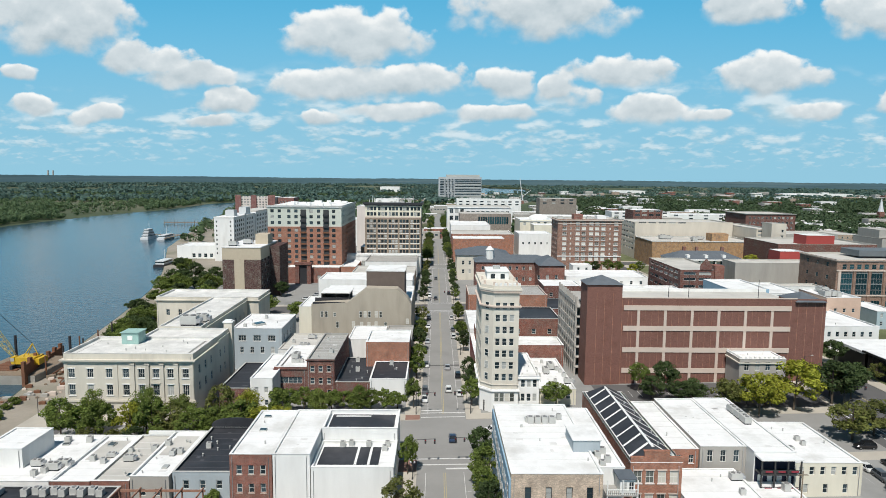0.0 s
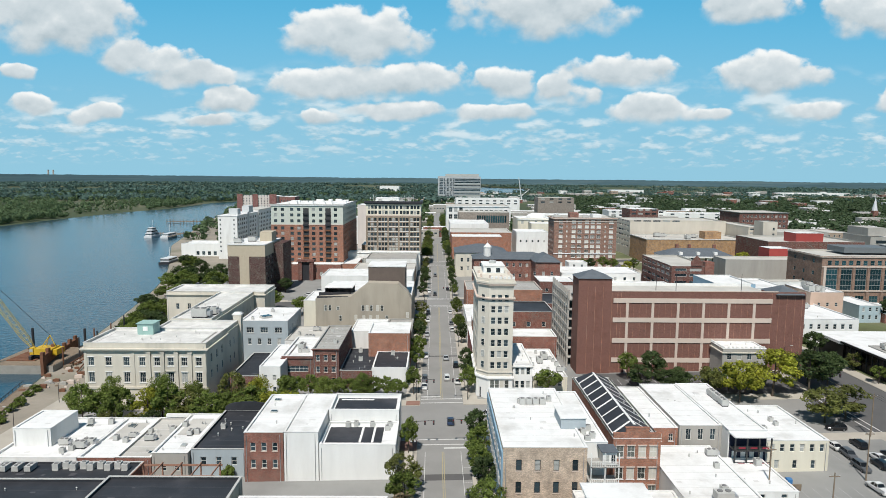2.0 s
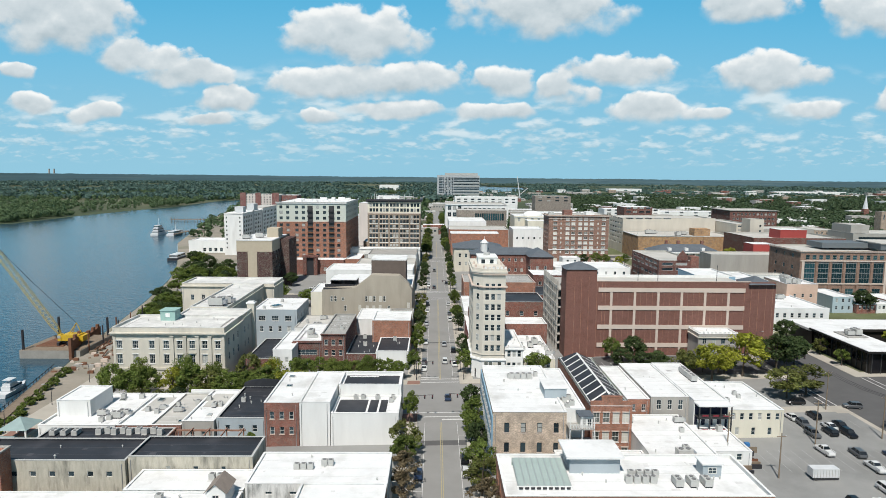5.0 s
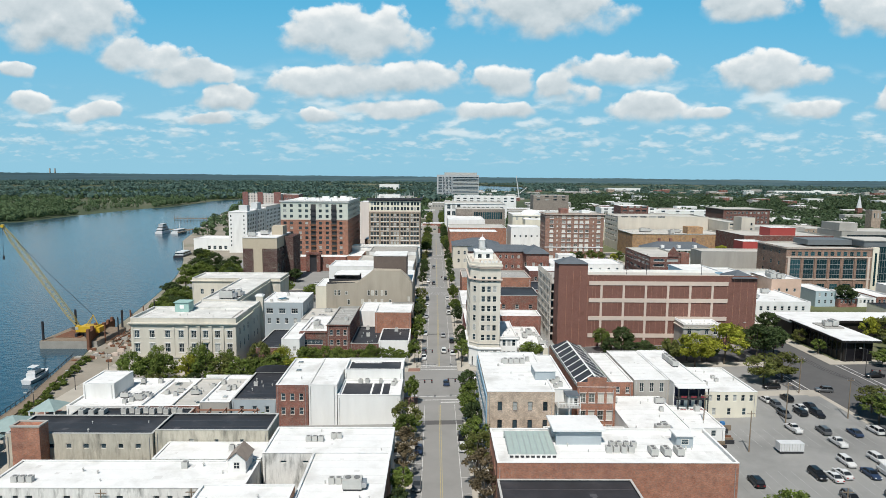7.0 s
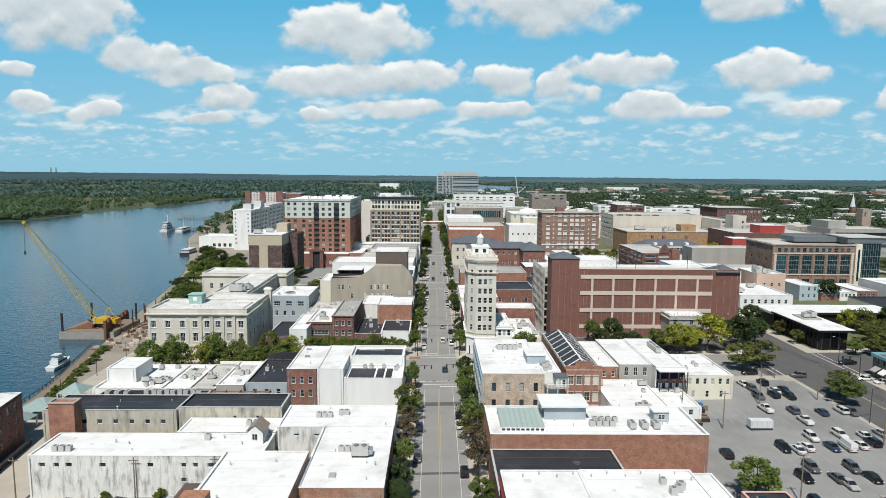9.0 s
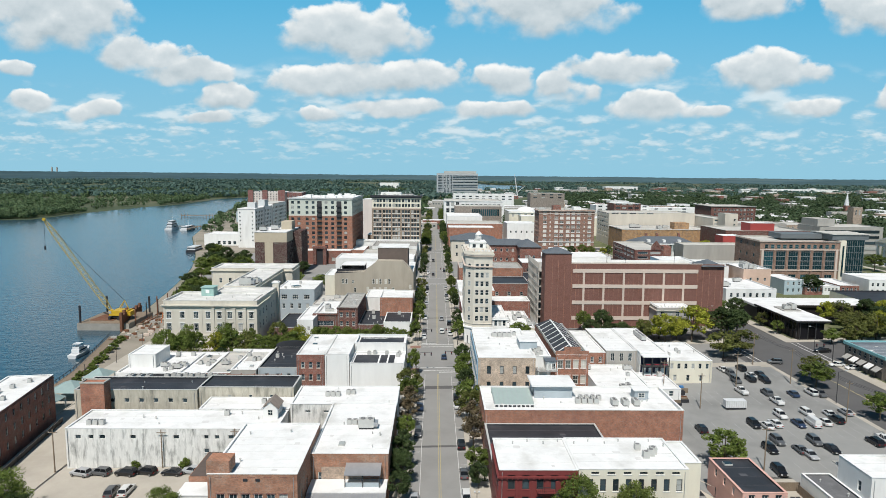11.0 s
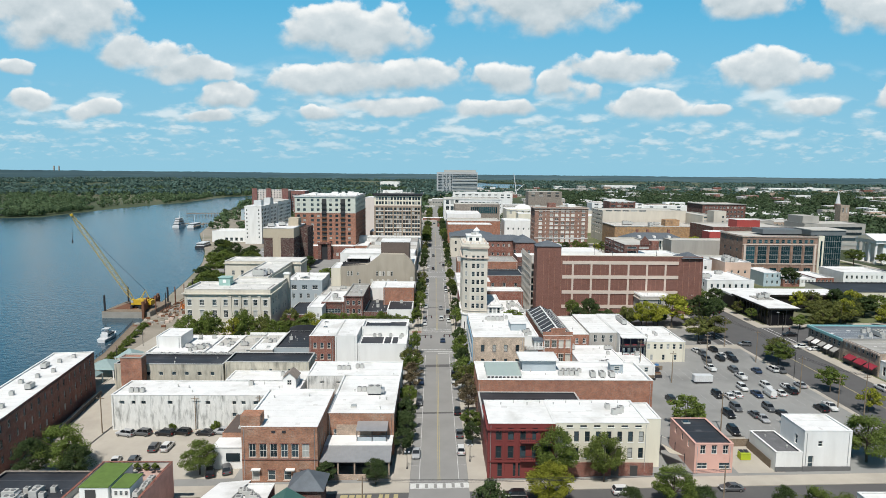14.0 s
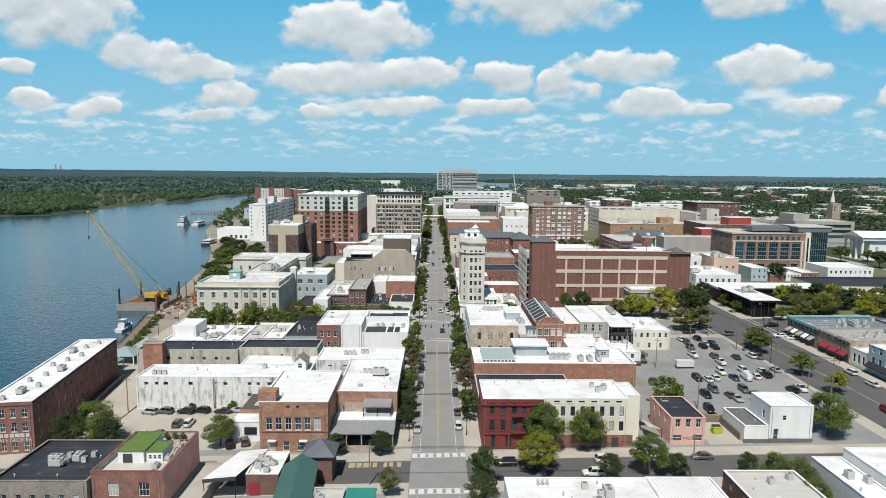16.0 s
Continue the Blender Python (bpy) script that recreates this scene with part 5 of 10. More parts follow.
def office_top():
    e = ofb
    x0, x1, y0, y1, z0, z1 = -50.35, -12.25, 430.05, 454.95, 36.92, 45.4
    hs = [(-49.0 + 7.4 * k + 2.27 * i, -47.2 + 7.4 * k + 2.27 * i, z, z + 2.4) for k in range(5) for i in range(3) for z in (38.0, 41.6)]
    s = Shape()
    wall_side(s, "S", x0, x1, y0, z0, z1, hs)
    wall_side(s, "E", y0, y1, x1, z0, z1, [])
    wall_side(s, "N", x0, x1, y1, z0, z1, [])
    wall_side(s, "W", y0, y1, x0, z0, z1, [])
    part("upper_wall", s, CREAM, e, "pale stone upper storeys")
    for u, _, z, _ in hs:
        set_window(e, "S", u, z, 1.8, 2.4, y0, FRAME_D, GLASS, 1, True)
    part("upper_roof", Shape().box(x0 + 0.1, y0 + 0.1, z1, x1 - 0.1, y1 - 0.1, z1 + 0.1), PALE_ROOF, e)
    part("cornice", Shape().box(x0 - 1.2, y0 - 1.3, z1 + 0.11, x1 + 1.2, y0 + 0.8, z1 + 1.6).box(x0 - 0.7, y0 - 0.8, z1 - 0.5, x1 + 0.7, y0 - 0.01, z1 + 0.1), DARK_METAL, e, "black projecting cornice")
    part("side_cornice", Shape().box(x1 - 0.8, y0 + 0.9, z1 + 0.11, x1 + 1.2, y1, z1 + 1.6), DARK_METAL, e)
    for k in range(6):
        xa = -49.7 + 7.4 * k
        part("pier", Shape().box(xa - 0.35, 429.8, 8.2, xa + 0.35, 429.98, 36.5), OFFICE_BRICK, e)
    for i in range(8):
        for k in range(5):
            part("sill_band", Shape().box(-49.2 + 7.4 * k, 429.86, 8.55 + 3.45 * i, -42.8 + 7.4 * k, 429.98, 8.95 + 3.45 * i), WHITE, e)


office_top()
part("stone_top", Shape().box(-50.5, 429.9, 36.6, -12.1, 429.99, 37.3), PALEBAND, ofb)
part("stone_base", Shape().box(-50.6, 429.7, 0.2, -12.0, 429.98, 8.3), WHITE, ofb)
for zb_ in (8.31, 12.0):
    part("stone_band", Shape().box(-50.6, 429.66, zb_, -12.0, 429.79, zb_ + 0.5), WHITE, ofb)
for k in range(18):
    x = random.uniform(-49, -15)
    part("antenna", Shape().tube((x, random.uniform(433, 452), 45.5), (x, random.uniform(433, 452), 45.4 + random.uniform(3.0, 6.0)), 0.14, 0.1, 5), STEEL_WHITE, ofb)
part("penthouse", Shape().box(-44, 438, 45.4, -28, 450, 49.0), WHITE, ofb)
B("white_building", "low white classical bank wing", -63, 422, -12.4, 429.5, 12.4, WHITE, WHITE_ROOF,
  [("S", -61, -15, 11, 2.4, 4.4, [4.6], 2)], parapet=0.4, far=True, cornice=(WHITE, 1.0, 0.5, 0.5, "S"))
APT = [-105.5, -101.0, -95.0, -90.5, -81.0, -76.3, -66.8]
B("brick_hotel", "twelve-storey apartment hotel in orange brick with a pale top", -108.5, 400, -61.8, 470, 32.6, BRICK_ORANGE, PALE_ROOF,
  [("S", u - 1.1, u + 1.1, 1, 2.2, 2.0, [3.6 + 3.4 * i for i in range(9)], 1) for u in APT] + [("E", 402, 468, 12, 1.8, 2.0, [3.6 + 3.4 * i for i in range(9)])],
  parapet=0.05, base=-1.5, far=True, frame_m=FRAME_D)


def hotel_top():
    e = bpy.data.objects["brick_hotel"]
    panel = mat("pale_panel", (0.62, 0.65, 0.57), 0.8, 0.08)
    x0, x1, y0, y1, z0, z1 = -108.4, -61.9, 400.1, 469.9, 32.72, 44.8
    s = Shape()
    sills = [34.0, 37.8, 41.4]
    hs = [(u, u + 2.1, z, z + 2.0) for z in sills for u in [a - 1.05 for a in APT]]
    he = [(u, u + 1.8, z, z + 2.0) for z in sills for u in np.arange(403.5, 467, 5.4)]
    wall_side(s, "S", x0, x1, y0, z0, z1, hs)
    wall_side(s, "E", y0, y1, x1, z0, z1, he)
    wall_side(s, "N", x0, x1, y1, z0, z1, [])
    wall_side(s, "W", y0, y1, x0, z0, z1, [])
    part("upper_wall", s, panel, e)
    part("upper_roof", Shape().box(x0 - 0.6, y0 - 0.6, z1, x1 + 0.6, y1 + 0.6, z1 + 0.5), WHITE_ROOF, e)
    for hs_, sd, at_, w in ((hs, "S", y0, 2.1), (he, "E", x1, 1.8)):
        for u, _, z, _ in hs_:
            set_window(e, sd, u, z, w, 2.0, at_, FRAME_D, GLASS, 1, True)
    for xa in (-87.6, -73.3):                      # flat dark strips: shade of recessed balcony shafts put into colour
        part("balcony_shaft", Shape().box(xa, 399.86, 2, xa + 3.5, 400.09, 43.4), FRAME_D, e)
        for i in range(11):
            part("balcony", Shape().box(xa - 0.1, 399.0, 3.2 + 3.6 * i, xa + 3.6, 399.84, 3.5 + 3.6 * i).box(xa - 0.1, 399.0, 3.5 + 3.6 * i, xa + 3.6, 399.06, 4.3 + 3.6 * i), RUST if i < 8 else DARK_METAL, e)
    part("floor_band", Shape().box(-108.6, 399.8, 32.4, -61.7, 399.98, 32.9), PALEBAND, e)
    part("parapet", Shape().box(x0 - 0.7, y0 - 0.7, z1 + 0.5, x1 + 0.7, y0 - 0.3, z1 + 1.1).box(x1 + 0.3, y0 - 0.29, z1 + 0.5, x1 + 0.7, y1, z1 + 1.1), PALE_METAL, e)
    for i in range(18):
        x, y = random.uniform(-104, -66), random.uniform(404, 462)
        part("roof_plant", Shape().box(x, y, z1 + 0.5, x + random.uniform(2, 5), y + 3, z1 + 0.5 + random.uniform(0.8, 2.2)), WHITE, e)


hotel_top()
B("brick_hotel_podium", "low brick podium with pale coping", -61.5, 392, -52, 421, 8.4, BRICK_ORANGE, WHITE_ROOF, parapet=0.6, far=True)
B("brick_hotel_podium", "long low brick podium with a white coping", -95.0, 389, -61.8, 399, 8.2, BRICK_RED, WHITE_ROOF, [("S", -76, -63, 4, 2.0, 2.4, [2.6])], parapet=0.5, far=True, coping=WHITE)
gate_ = thing("brick_gateway", (-83.4, 386, -2), "dark brick gateway in front of a hotel podium", "gateway")
for xa in (-88.3, -81.2):
    part("pier", Shape().box(xa, 385, -2.2, xa + 2.4, 388.8, 10.2), BRICK_DARK, gate_)
part("lintel", Shape().box(-88.8, 384.6, 10.21, -78.3, 388.9, 11.4), BRICK_DARK, gate_)
# solid dark panel stands for the shade inside the open gateway
part("opening", Shape().box(-85.8, 386, -2.2, -81.3, 386.4, 10.1), DARK_METAL, gate_)


def dark_hotel():
    e = thing("brown_hotel", (-104, 350, -2.4), "brown brick and beige hotel with stepped roof", "hotel")
    beige = mat("beige_panel", (0.56, 0.48, 0.36), 0.85, 0.08)
    dark = brick("plum_brick", (0.10, 0.045, 0.04))
    x0, x1, y0, y1 = -114.0, -94.0, 330, 366
    part("wall", Shape().box(x0, y0, -2.4, x1, y1, 20.6), dark, e)
    part("upper_wall", Shape().box(x0 - 0.1, y0 - 0.1, 20.61, x1 + 0.1, y1, 26.8), beige, e)
    part("pier", Shape().box(-107.8, y0 - 0.3, -2.4, -102.6, y0 - 0.11, 20.6), beige, e)
    part("roof", Shape().box(x0 - 0.3, y0 - 0.3, 26.81, x1 + 0.3, y1, 27.3), WHITE_ROOF, e)
    part("stair_tower", Shape().box(-101, 346, 27.31, -94.2, 356, 32.6), beige, e)
    part("stair_tower", Shape().box(-93.9, 348, -2.4, -88.5, 368, 26.0), dark, e)
    for i in range(7):
        for y in np.arange(332, 347, 3.2):
            set_window(e, "E", y, 1.0 + 3.0 * i, 1.5, 1.8, x1 - 0.02, FRAME_D, GLASS, 1, True, depth=-0.03)


dark_hotel()


def white_block():
    e = thing("white_apartment_block", (-165, 520, -2.3), "white eight-storey apartment block with a blank end wall", "apartment block")
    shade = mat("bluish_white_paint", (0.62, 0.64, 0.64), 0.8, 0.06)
    part("wall", Shape().box(-173.6, 490, -2.4, -158.4, 548, 31.6), WHITE, e)
    part("roof", Shape().box(-173.9, 489.7, 31.61, -158.1, 548, 32.2), WHITE_ROOF, e)
    part("stair_core", Shape().box(-168, 500, 32.21, -161, 508, 37.0), shade, e)
    part("core_top", Shape().box(-166, 528, 32.21, -160, 540, 38.0), shade, e)
    part("rear_wing", Shape().box(-172, 548.2, -2.4, -157.6, 604, 33.2), WHITE, e)
    part("rear_roof", Shape().box(-172.3, 548.1, 33.21, -157.3, 604.2, 33.8), PALE_ROOF, e)
    part("joint", Shape().box(-158.38, 518, -2.4, -158.1, 522, 33.6), shade, e)
    for i in range(8):
        for y in np.arange(493, 545, 5.2):
            if not 516 < y + 0.9 < 523:
                set_window(e, "E", y, 2.4 + 3.6 * i, 2.0, 1.9, -158.39, FRAME_D, GLASS, 1, True, depth=-0.02)
        for y in np.arange(551, 602, 5.2):
            set_window(e, "E", y, 3.6 + 3.6 * i, 2.0, 1.9, -157.59, FRAME_D, GLASS, 1, True, depth=-0.02)
        for x in (-172.2, -161.4):
            set_window(e, "S", x, 3.4 + 3.5 * i, 1.0, 1.4, 490.01, FRAME_D, GLASS, 1, True, depth=-0.02)


white_block()
B("white_building", "low white riverside pavilion building", -209, 505, -176, 530, 8.0, WHITE, WHITE_ROOF, [("S", -198, -170, 6, 2.6, 3.0, [1.2])], parapet=0.5, far=True)
B("pink_hotel", "pink and white riverside hotel", -263, 830, -212, 865, 36, PINKWHITE, WHITE_ROOF,
  [("S", -261, -214, 12, 1.8, 1.9, [4 + 3.3 * i for i in range(11)])], parapet=0.6, far=True, base=-2)
pk = bpy.data.objects["pink_hotel"]
for a, b in ((-263.4, -256), (-243, -236), (-221, -211.6)):
    part("pink_bay", Shape().box(a, 828.6, -2, b, 829.95, 38.6), brick("rose_brick", (0.30, 0.12, 0.11)), pk)
B("pink_hotel_wing", "pink end wing of the riverside hotel", -211, 842, -190, 870, 35, brick("rose_brick", (0.30, 0.12, 0.11)), WHITE_ROOF,
  [("S", -210, -191, 5, 1.8, 1.9, [4 + 3.3 * i for i in range(9)])], parapet=0.6, far=True, base=-2)
B("white_tower", "white and pink apartment tower", -72, 560, -50, 590, 38, PINKWHITE, WHITE_ROOF, [("S", -61, -47, 4, 2.4, 1.9, [4 + 3.4 * i for i in range(9)])], parapet=0.5, far=True)
B("office_tower_far", "wide pale office tower with dark window bands", 4.5, 1600, 112.5, 1640, 63, mat("grey_precast", (0.50, 0.53, 0.54), 0.7, 0.1, 0.05, 0.5), PALE_ROOF, parapet=1.0, far=True)
ft = bpy.data.objects["office_tower_far"]
for i in range(13):
    part("window_band", Shape().box(46, 1599.5, 6 + 4.1 * i, 111.6, 1599.97, 8.3 + 4.1 * i), GLASS, ft)
    part("window_band", Shape().box(8.5, 1599.5, 6 + 4.1 * i, 18, 1599.97, 8.3 + 4.1 * i), GLASS, ft)
    for k in range(7):
        part("window", Shape().box(20 + k * 3.7, 1599.5, 5.6 + 4.1 * i, 22 + k * 3.7, 1599.97, 8.6 + 4.1 * i), GLASS, ft)
part("top_storey", Shape().box(24, 1601, 62.2, 108, 1638, 69), PALE_METAL, ft)
B("white_building", "long white college building with arched upper windows", 9.5, 640, 74, 690, 34, WHITE, PALE_ROOF,
  [("S", 11, 27, 3, 3.6, 4.6, [14, 20, 27], 2), ("S", 28, 73, 9, 3.4, 2.8, [26.5], 2)], parapet=0.6, far=True, cornice=(WHITE, 1, 0.6, 0.6, "S"))
B("grey_building", "grey hall with a broad glazed front", 20.5, 600, 69.5, 628, 30, BRICK_GREY, PALE_ROOF, [("S", 38, 67, 13, 1.9, 7.0, [19], 1)], parapet=0.5, far=True, glass_m=GLASS_TEAL, frame_m=FRAME_D)
B("white_building", "white-roofed shops on the corner", 11, 478, 50, 499, 18, BRICK_ORANGE, WHITE_ROOF, [("W", 480, 498, 6, 1.4, 2.0, [8])], parapet=0.5, far=True)
B("orange_building", "long orange brick shop building", 10.5, 501, 60, 540, 19.4, BRICK_ORANGE, PALE_ROOF, parapet=0.8, coping=WHITE, far=True)
B("white_building", "plain building with a white roof", 11, 545, 45, 598, 23, WHITE, WHITE_ROOF, parapet=0.5, far=True)
B("cream_building", "cream hall with arched windows and a domed roof", 72.8, 562, 112, 600, 27, CREAM, WHITE_ROOF,
  [("S", 74, 111, 6, 2.4, 3.0, [20])], parapet=0.6, far=True, cornice=(WHITE, 1.4, 0.6, 0.6, "S"))
B("cream_building", "plain cream two-storey box", 82, 540, 106, 560, 24, CREAM, WHITE_ROOF, parapet=0.4, far=True)


def domes():
    e = thing("dome", (92, 580, 26.6), "low white ribbed dome on a hall", "dome")
    s = Shape()
    n, mm = 18, 6
    for j in range(mm):
        for i in range(n):
            def P(i_, j_):
                a, b = 2 * math.pi * i_ / n, math.pi / 2 * j_ / mm
                return (92 + 9 * math.cos(a) * math.cos(b), 580 + 9 * math.sin(a) * math.cos(b), 27.2 + 4.0 * math.sin(b))
            s.face([P(i, j), P(i + 1, j), P(i + 1, j + 1), P(i, j + 1)])
    part("shell", s, WHITE, e)
    part("drum", Shape().tube((92, 580, 26.4), (92, 580, 27.25), 9.4, 9.4, 18), WHITE, e)


domes()
RH = [84.6, 93.5, 97.6, 102.6, 106.6, 110.8, 119.4]
B("brick_hotel", "eight-storey red brick hotel with white windows", 79.9, 424, 123.2, 446, 37.0, HOTEL_BRICK, PALE_ROOF,
  [("S", u - 1.35, u + 1.35, 1, 2.7, 1.9, [7.4 + 3.42 * i for i in range(8)], 2) for u in RH] + [("S", u - 0.5, u + 0.5, 1, 1.0, 1.5, [7.6 + 3.42 * i for i in range(8)], 1) for u in (88.8, 115.4)] +
  [("S", 82, 121, 7, 3.2, 3.0, [1.0], 3), ("W", 426, 445, 6, 1.5, 1.9, [7.4 + 3.42 * i for i in range(8)])],
  parapet=0.9, far=True, cornice=(PALEBAND, 1.3, 1.0, 0.9, "SWE"), base=2.0, glass_m=GLASS_PALE)
rh = bpy.data.objects["brick_hotel.001"]
for u in RH:
    for i in range(8):
        part("sill", Shape().box(u - 1.5, 423.75, 9.05 + 3.42 * i, u + 1.5, 423.99, 9.38 + 3.42 * i), WHITE, rh)
part("stone_band", Shape().box(79.7, 423.7, 11.7, 123.4, 423.98, 12.3), WHITE, rh)
part("stone_band", Shape().box(79.7, 423.7, 34.0, 123.4, 423.98, 34.5), PALEBAND, rh)
part("penthouse", Shape().box(92, 430, 35.2, 98, 438, 40.0), BRICK_RED, rh)
part("penthouse", Shape().box(108, 430, 35.2, 114, 438, 39.0), WHITE, rh)
part("entrance_canopy", Shape().box(91, 421.5, 5.6, 107, 423.6, 6.4), WHITE, rh)
B("tan_building", "broad orange-tan brick department store", 149.9, 440, 224, 479, 21.0, brick("ochre_brick", (0.56, 0.34, 0.17)), PALE_ROOF,
  parapet=0.8, far=True, coping=WHITE, cornice=(WHITE, 0.5, 0.3, 0.4, "SW"))
oc = bpy.data.objects["tan_building"]
for k in range(7):
    part("pilaster", Shape().box(150.4 + k * 12.1, 439.7, 3, 151.2 + k * 12.1, 439.98, 20.2), brick("ochre_brick", (0.56, 0.34, 0.17)), oc)
part("plinth_band", Shape().box(149.8, 439.75, 8.6, 224.1, 439.98, 9.3), PALEBAND, oc)
part("roof_hut", Shape().box(196, 450, 20.3, 208, 460, 25.6), brick("ochre_brick", (0.56, 0.34, 0.17)), oc)
B("parking_deck", "pale open parking deck", 150.2, 481, 225.4, 521, 31.2, PRECAST, PALE_ROOF,
  [("W", 483, 519, 5, 6.0, 1.6, [6, 10, 14, 18, 22, 25.6], 0), ("S", 152, 190, 5, 6.0, 1.2, [26.4], 0)], parapet=0.8, far=True, category="parking deck")
B("parking_deck", "pale concrete parking deck with a stair tower", 226, 446, 240, 500, 29.6, PRECAST, PALE_ROOF,
  [("S", 226.6, 239.6, 3, 3.4, 1.6, [12, 16, 20, 23], 0)], parapet=0.8, far=True, category="parking deck")
B("stair_tower", "tall pale concrete stair tower", 229.2, 432, 239.4, 445, 34.4, PRECAST, PALE_ROOF, [("S", 235.4, 238.4, 1, 1.6, 2.0, [8, 12, 16, 20, 24])], parapet=0.4, far=True)
B("brick_office", "dark red brick office building with a pale flat roof", 274, 560, 318.5, 600, 34.0, BRICK_DARK, PALE_ROOF,
  [("S", 276, 317, 11, 2.0, 1.9, [8 + 4.3 * i for i in range(5)])], parapet=0.5, far=True, cornice=(CONCRETE, 0.6, 0.8, 0.8, "SW"))
B("brick_building", "low dark brick building with a red upper storey", 207, 382, 268, 425, 25.6, BRICK_DARK, PALE_ROOF, parapet=1.0, far=True)
B("red_building", "red-painted plant storey with a white roof", 226.5, 386, 244, 400, 30.6, mat("bright_red_paint", (0.42, 0.07, 0.06), 0.7, 0.1), WHITE_ROOF, parapet=0.3, far=True)
B("red_building", "small red block with a curved white roof", 188.7, 346, 201.6, 358, 25.2, mat("bright_red_paint", (0.42, 0.07, 0.06)), WHITE_ROOF, parapet=0.3, far=True)
B("grey_building", "long low grey concrete building with a pale roof", 156.5, 330, 204, 345.5, 20.8, CONCRETE, PALE_ROOF, parapet=0.6, far=True)
B("brick_deck", "dark red brick parking deck with a pointed gable", 118, 306, 138.5, 352, 20.4, BRICK_DARK, PALE_ROOF,
  [("W", 308, 350, 6, 5.6, 1.4, [5, 8.6, 12.2, 15], 0), ("S", 119, 134, 2, 6, 1.4, [5, 8.6, 12.2, 15], 0)], parapet=0.8, far=True, category="parking deck")
gd = bpy.data.objects["brick_deck"]
part("gable", Shape().box(127.6, 305.6, 20.5, 133.4, 306.0, 22.6), BRICK_DARK, gd)
part("gable_peak", Shape().face([(127.6, 305.5, 22.61), (133.4, 305.5, 22.61), (130.5, 305.5, 26)]).face([(127.6, 306, 22.61), (130.5, 306, 26), (133.4, 306, 22.61)]), BRICK_DARK, gd)
part("corner_tower", Shape().box(134.6, 305, 2, 139.2, 311, 22.6), BRICK_RED, gd)


def hip_house(name, label, x0, y0, x1, y1, eave, ridge, wall, roof, rows, porch=False, dormers=0, cat="house"):
    e = B(name, label, x0, y0, x1, y1, eave, wall, roof, rows, parapet=0.02, far=True, category=cat)
    d = 0.7
    w = min(x1 - x0, y1 - y0) / 2
    q = [(x0 - d, y0 - d, eave + 0.12), (x1 + d, y0 - d, eave + 0.12), (x1 + d, y1 + d, eave + 0.12), (x0 - d, y1 + d, eave + 0.12)]
    if x1 - x0 > y1 - y0:
        r = [(x0 + w, (y0 + y1) / 2, ridge), (x1 - w, (y0 + y1) / 2, ridge)]
        fs = [[q[0], q[1], r[1], r[0]], [q[1], q[2], r[1]], [q[2], q[3], r[0], r[1]], [q[3], q[0], r[0]]]
    else:
        r = [((x0 + x1) / 2, y0 + w, ridge), ((x0 + x1) / 2, y1 - w, ridge)]
        fs = [[q[0], q[1], r[0]], [q[1], q[2], r[1], r[0]], [q[2], q[3], r[1]], [q[3], q[0], r[0], r[1]]]
    s = Shape()
    for f in fs:
        s.face(f)
    s.face(q[::-1])
    part("hip_roof", s, roof, e)
    for i in range(dormers):
        x = x0 + (x1 - x0) * (i + 1) / (dormers + 1)
        part("dormer", Shape().box(x - 1, y0 + 1.0, eave + 0.6, x + 1, y0 + 4, eave + 2.6), WHITE, e)
    if porch:
        for i in range(6):
            x = x0 + (x1 - x0) * i / 5
            part("column", Shape().tube((x, y0 - 2.5, gz(x)), (x, y0 - 2.5, eave - 0.4), 0.35, 0.3, 8), WHITE, e)
        part("porch_roof", Shape().box(x0 - 0.5, y0 - 3.2, eave - 0.4, x1 + 0.5, y0 - 0.75, eave + 0.1), WHITE, e)
    return e


hip_house("mansion", "white columned mansion with a slate hip roof and chimneys", 141, 380, 185, 398, 16.0, 20.4, WHITE, SLATE,
          [("S", 143, 183, 9, 1.3, 2.2, [5, 9.4])], porch=True, dormers=3)
mn = bpy.data.objects["mansion"]
for x in (152, 160, 176):
    part("chimney", Shape().box(x, 390, 17, x + 1.6, 391.6, 22.6), BRICK_RED, mn)
hip_house("brick_house", "brick hall with a slate hip roof", 52.6, 330, 66, 352, 18.5, 22.6, BRICK_RED, SLATE, [("S", 50, 64, 3, 1.4, 2.2, [5, 10])])
hip_house("brick_house", "long brick hall with a slate roof and white lantern", 20, 345, 64, 364, 18.0, 21.4, BRICK_RED, SLATE, [("S", 22, 52, 8, 1.4, 2.0, [7, 13])])
hip_house("stone_hall", "pale stone hall with a slate hip roof", 11, 392, 44, 420, 16.0, 20.5, LIMESTONE, SLATE, [("S", 13, 42, 7, 1.6, 2.6, [4, 9.5]), ("W", 394, 418, 5, 1.6, 2.6, [4, 9.5])])
lan = thing("cupola", (28, 350, 18), "white octagonal roof lantern with a small dome", "cupola")
part("drum", Shape().tube((28, 350, 17), (28, 350, 24.5), 2.2, 2.2, 8), WHITE, lan)
part("cap", Shape().tube((28, 350, 24.5), (28, 350, 26.6), 2.5, 0.6, 8), WHITE, lan)
part("finial", Shape().tube((28, 350, 26.6), (28, 350, 28.4), 0.15, 0.05, 5), WHITE, lan)
B("brick_building", "dark brick shops with flat roofs", 46.5, 300 - 32, 74, 292, 8.5, BRICK_DARK, BLACK_ROOF, parapet=0.5, far=True)
B("white_building", "low white shop with a flat white roof", 70, 330, 108, 372, 7.5, WHITE, WHITE_ROOF, [("S", 72, 106, 6, 1.5, 1.6, [3])], parapet=0.4, far=True)
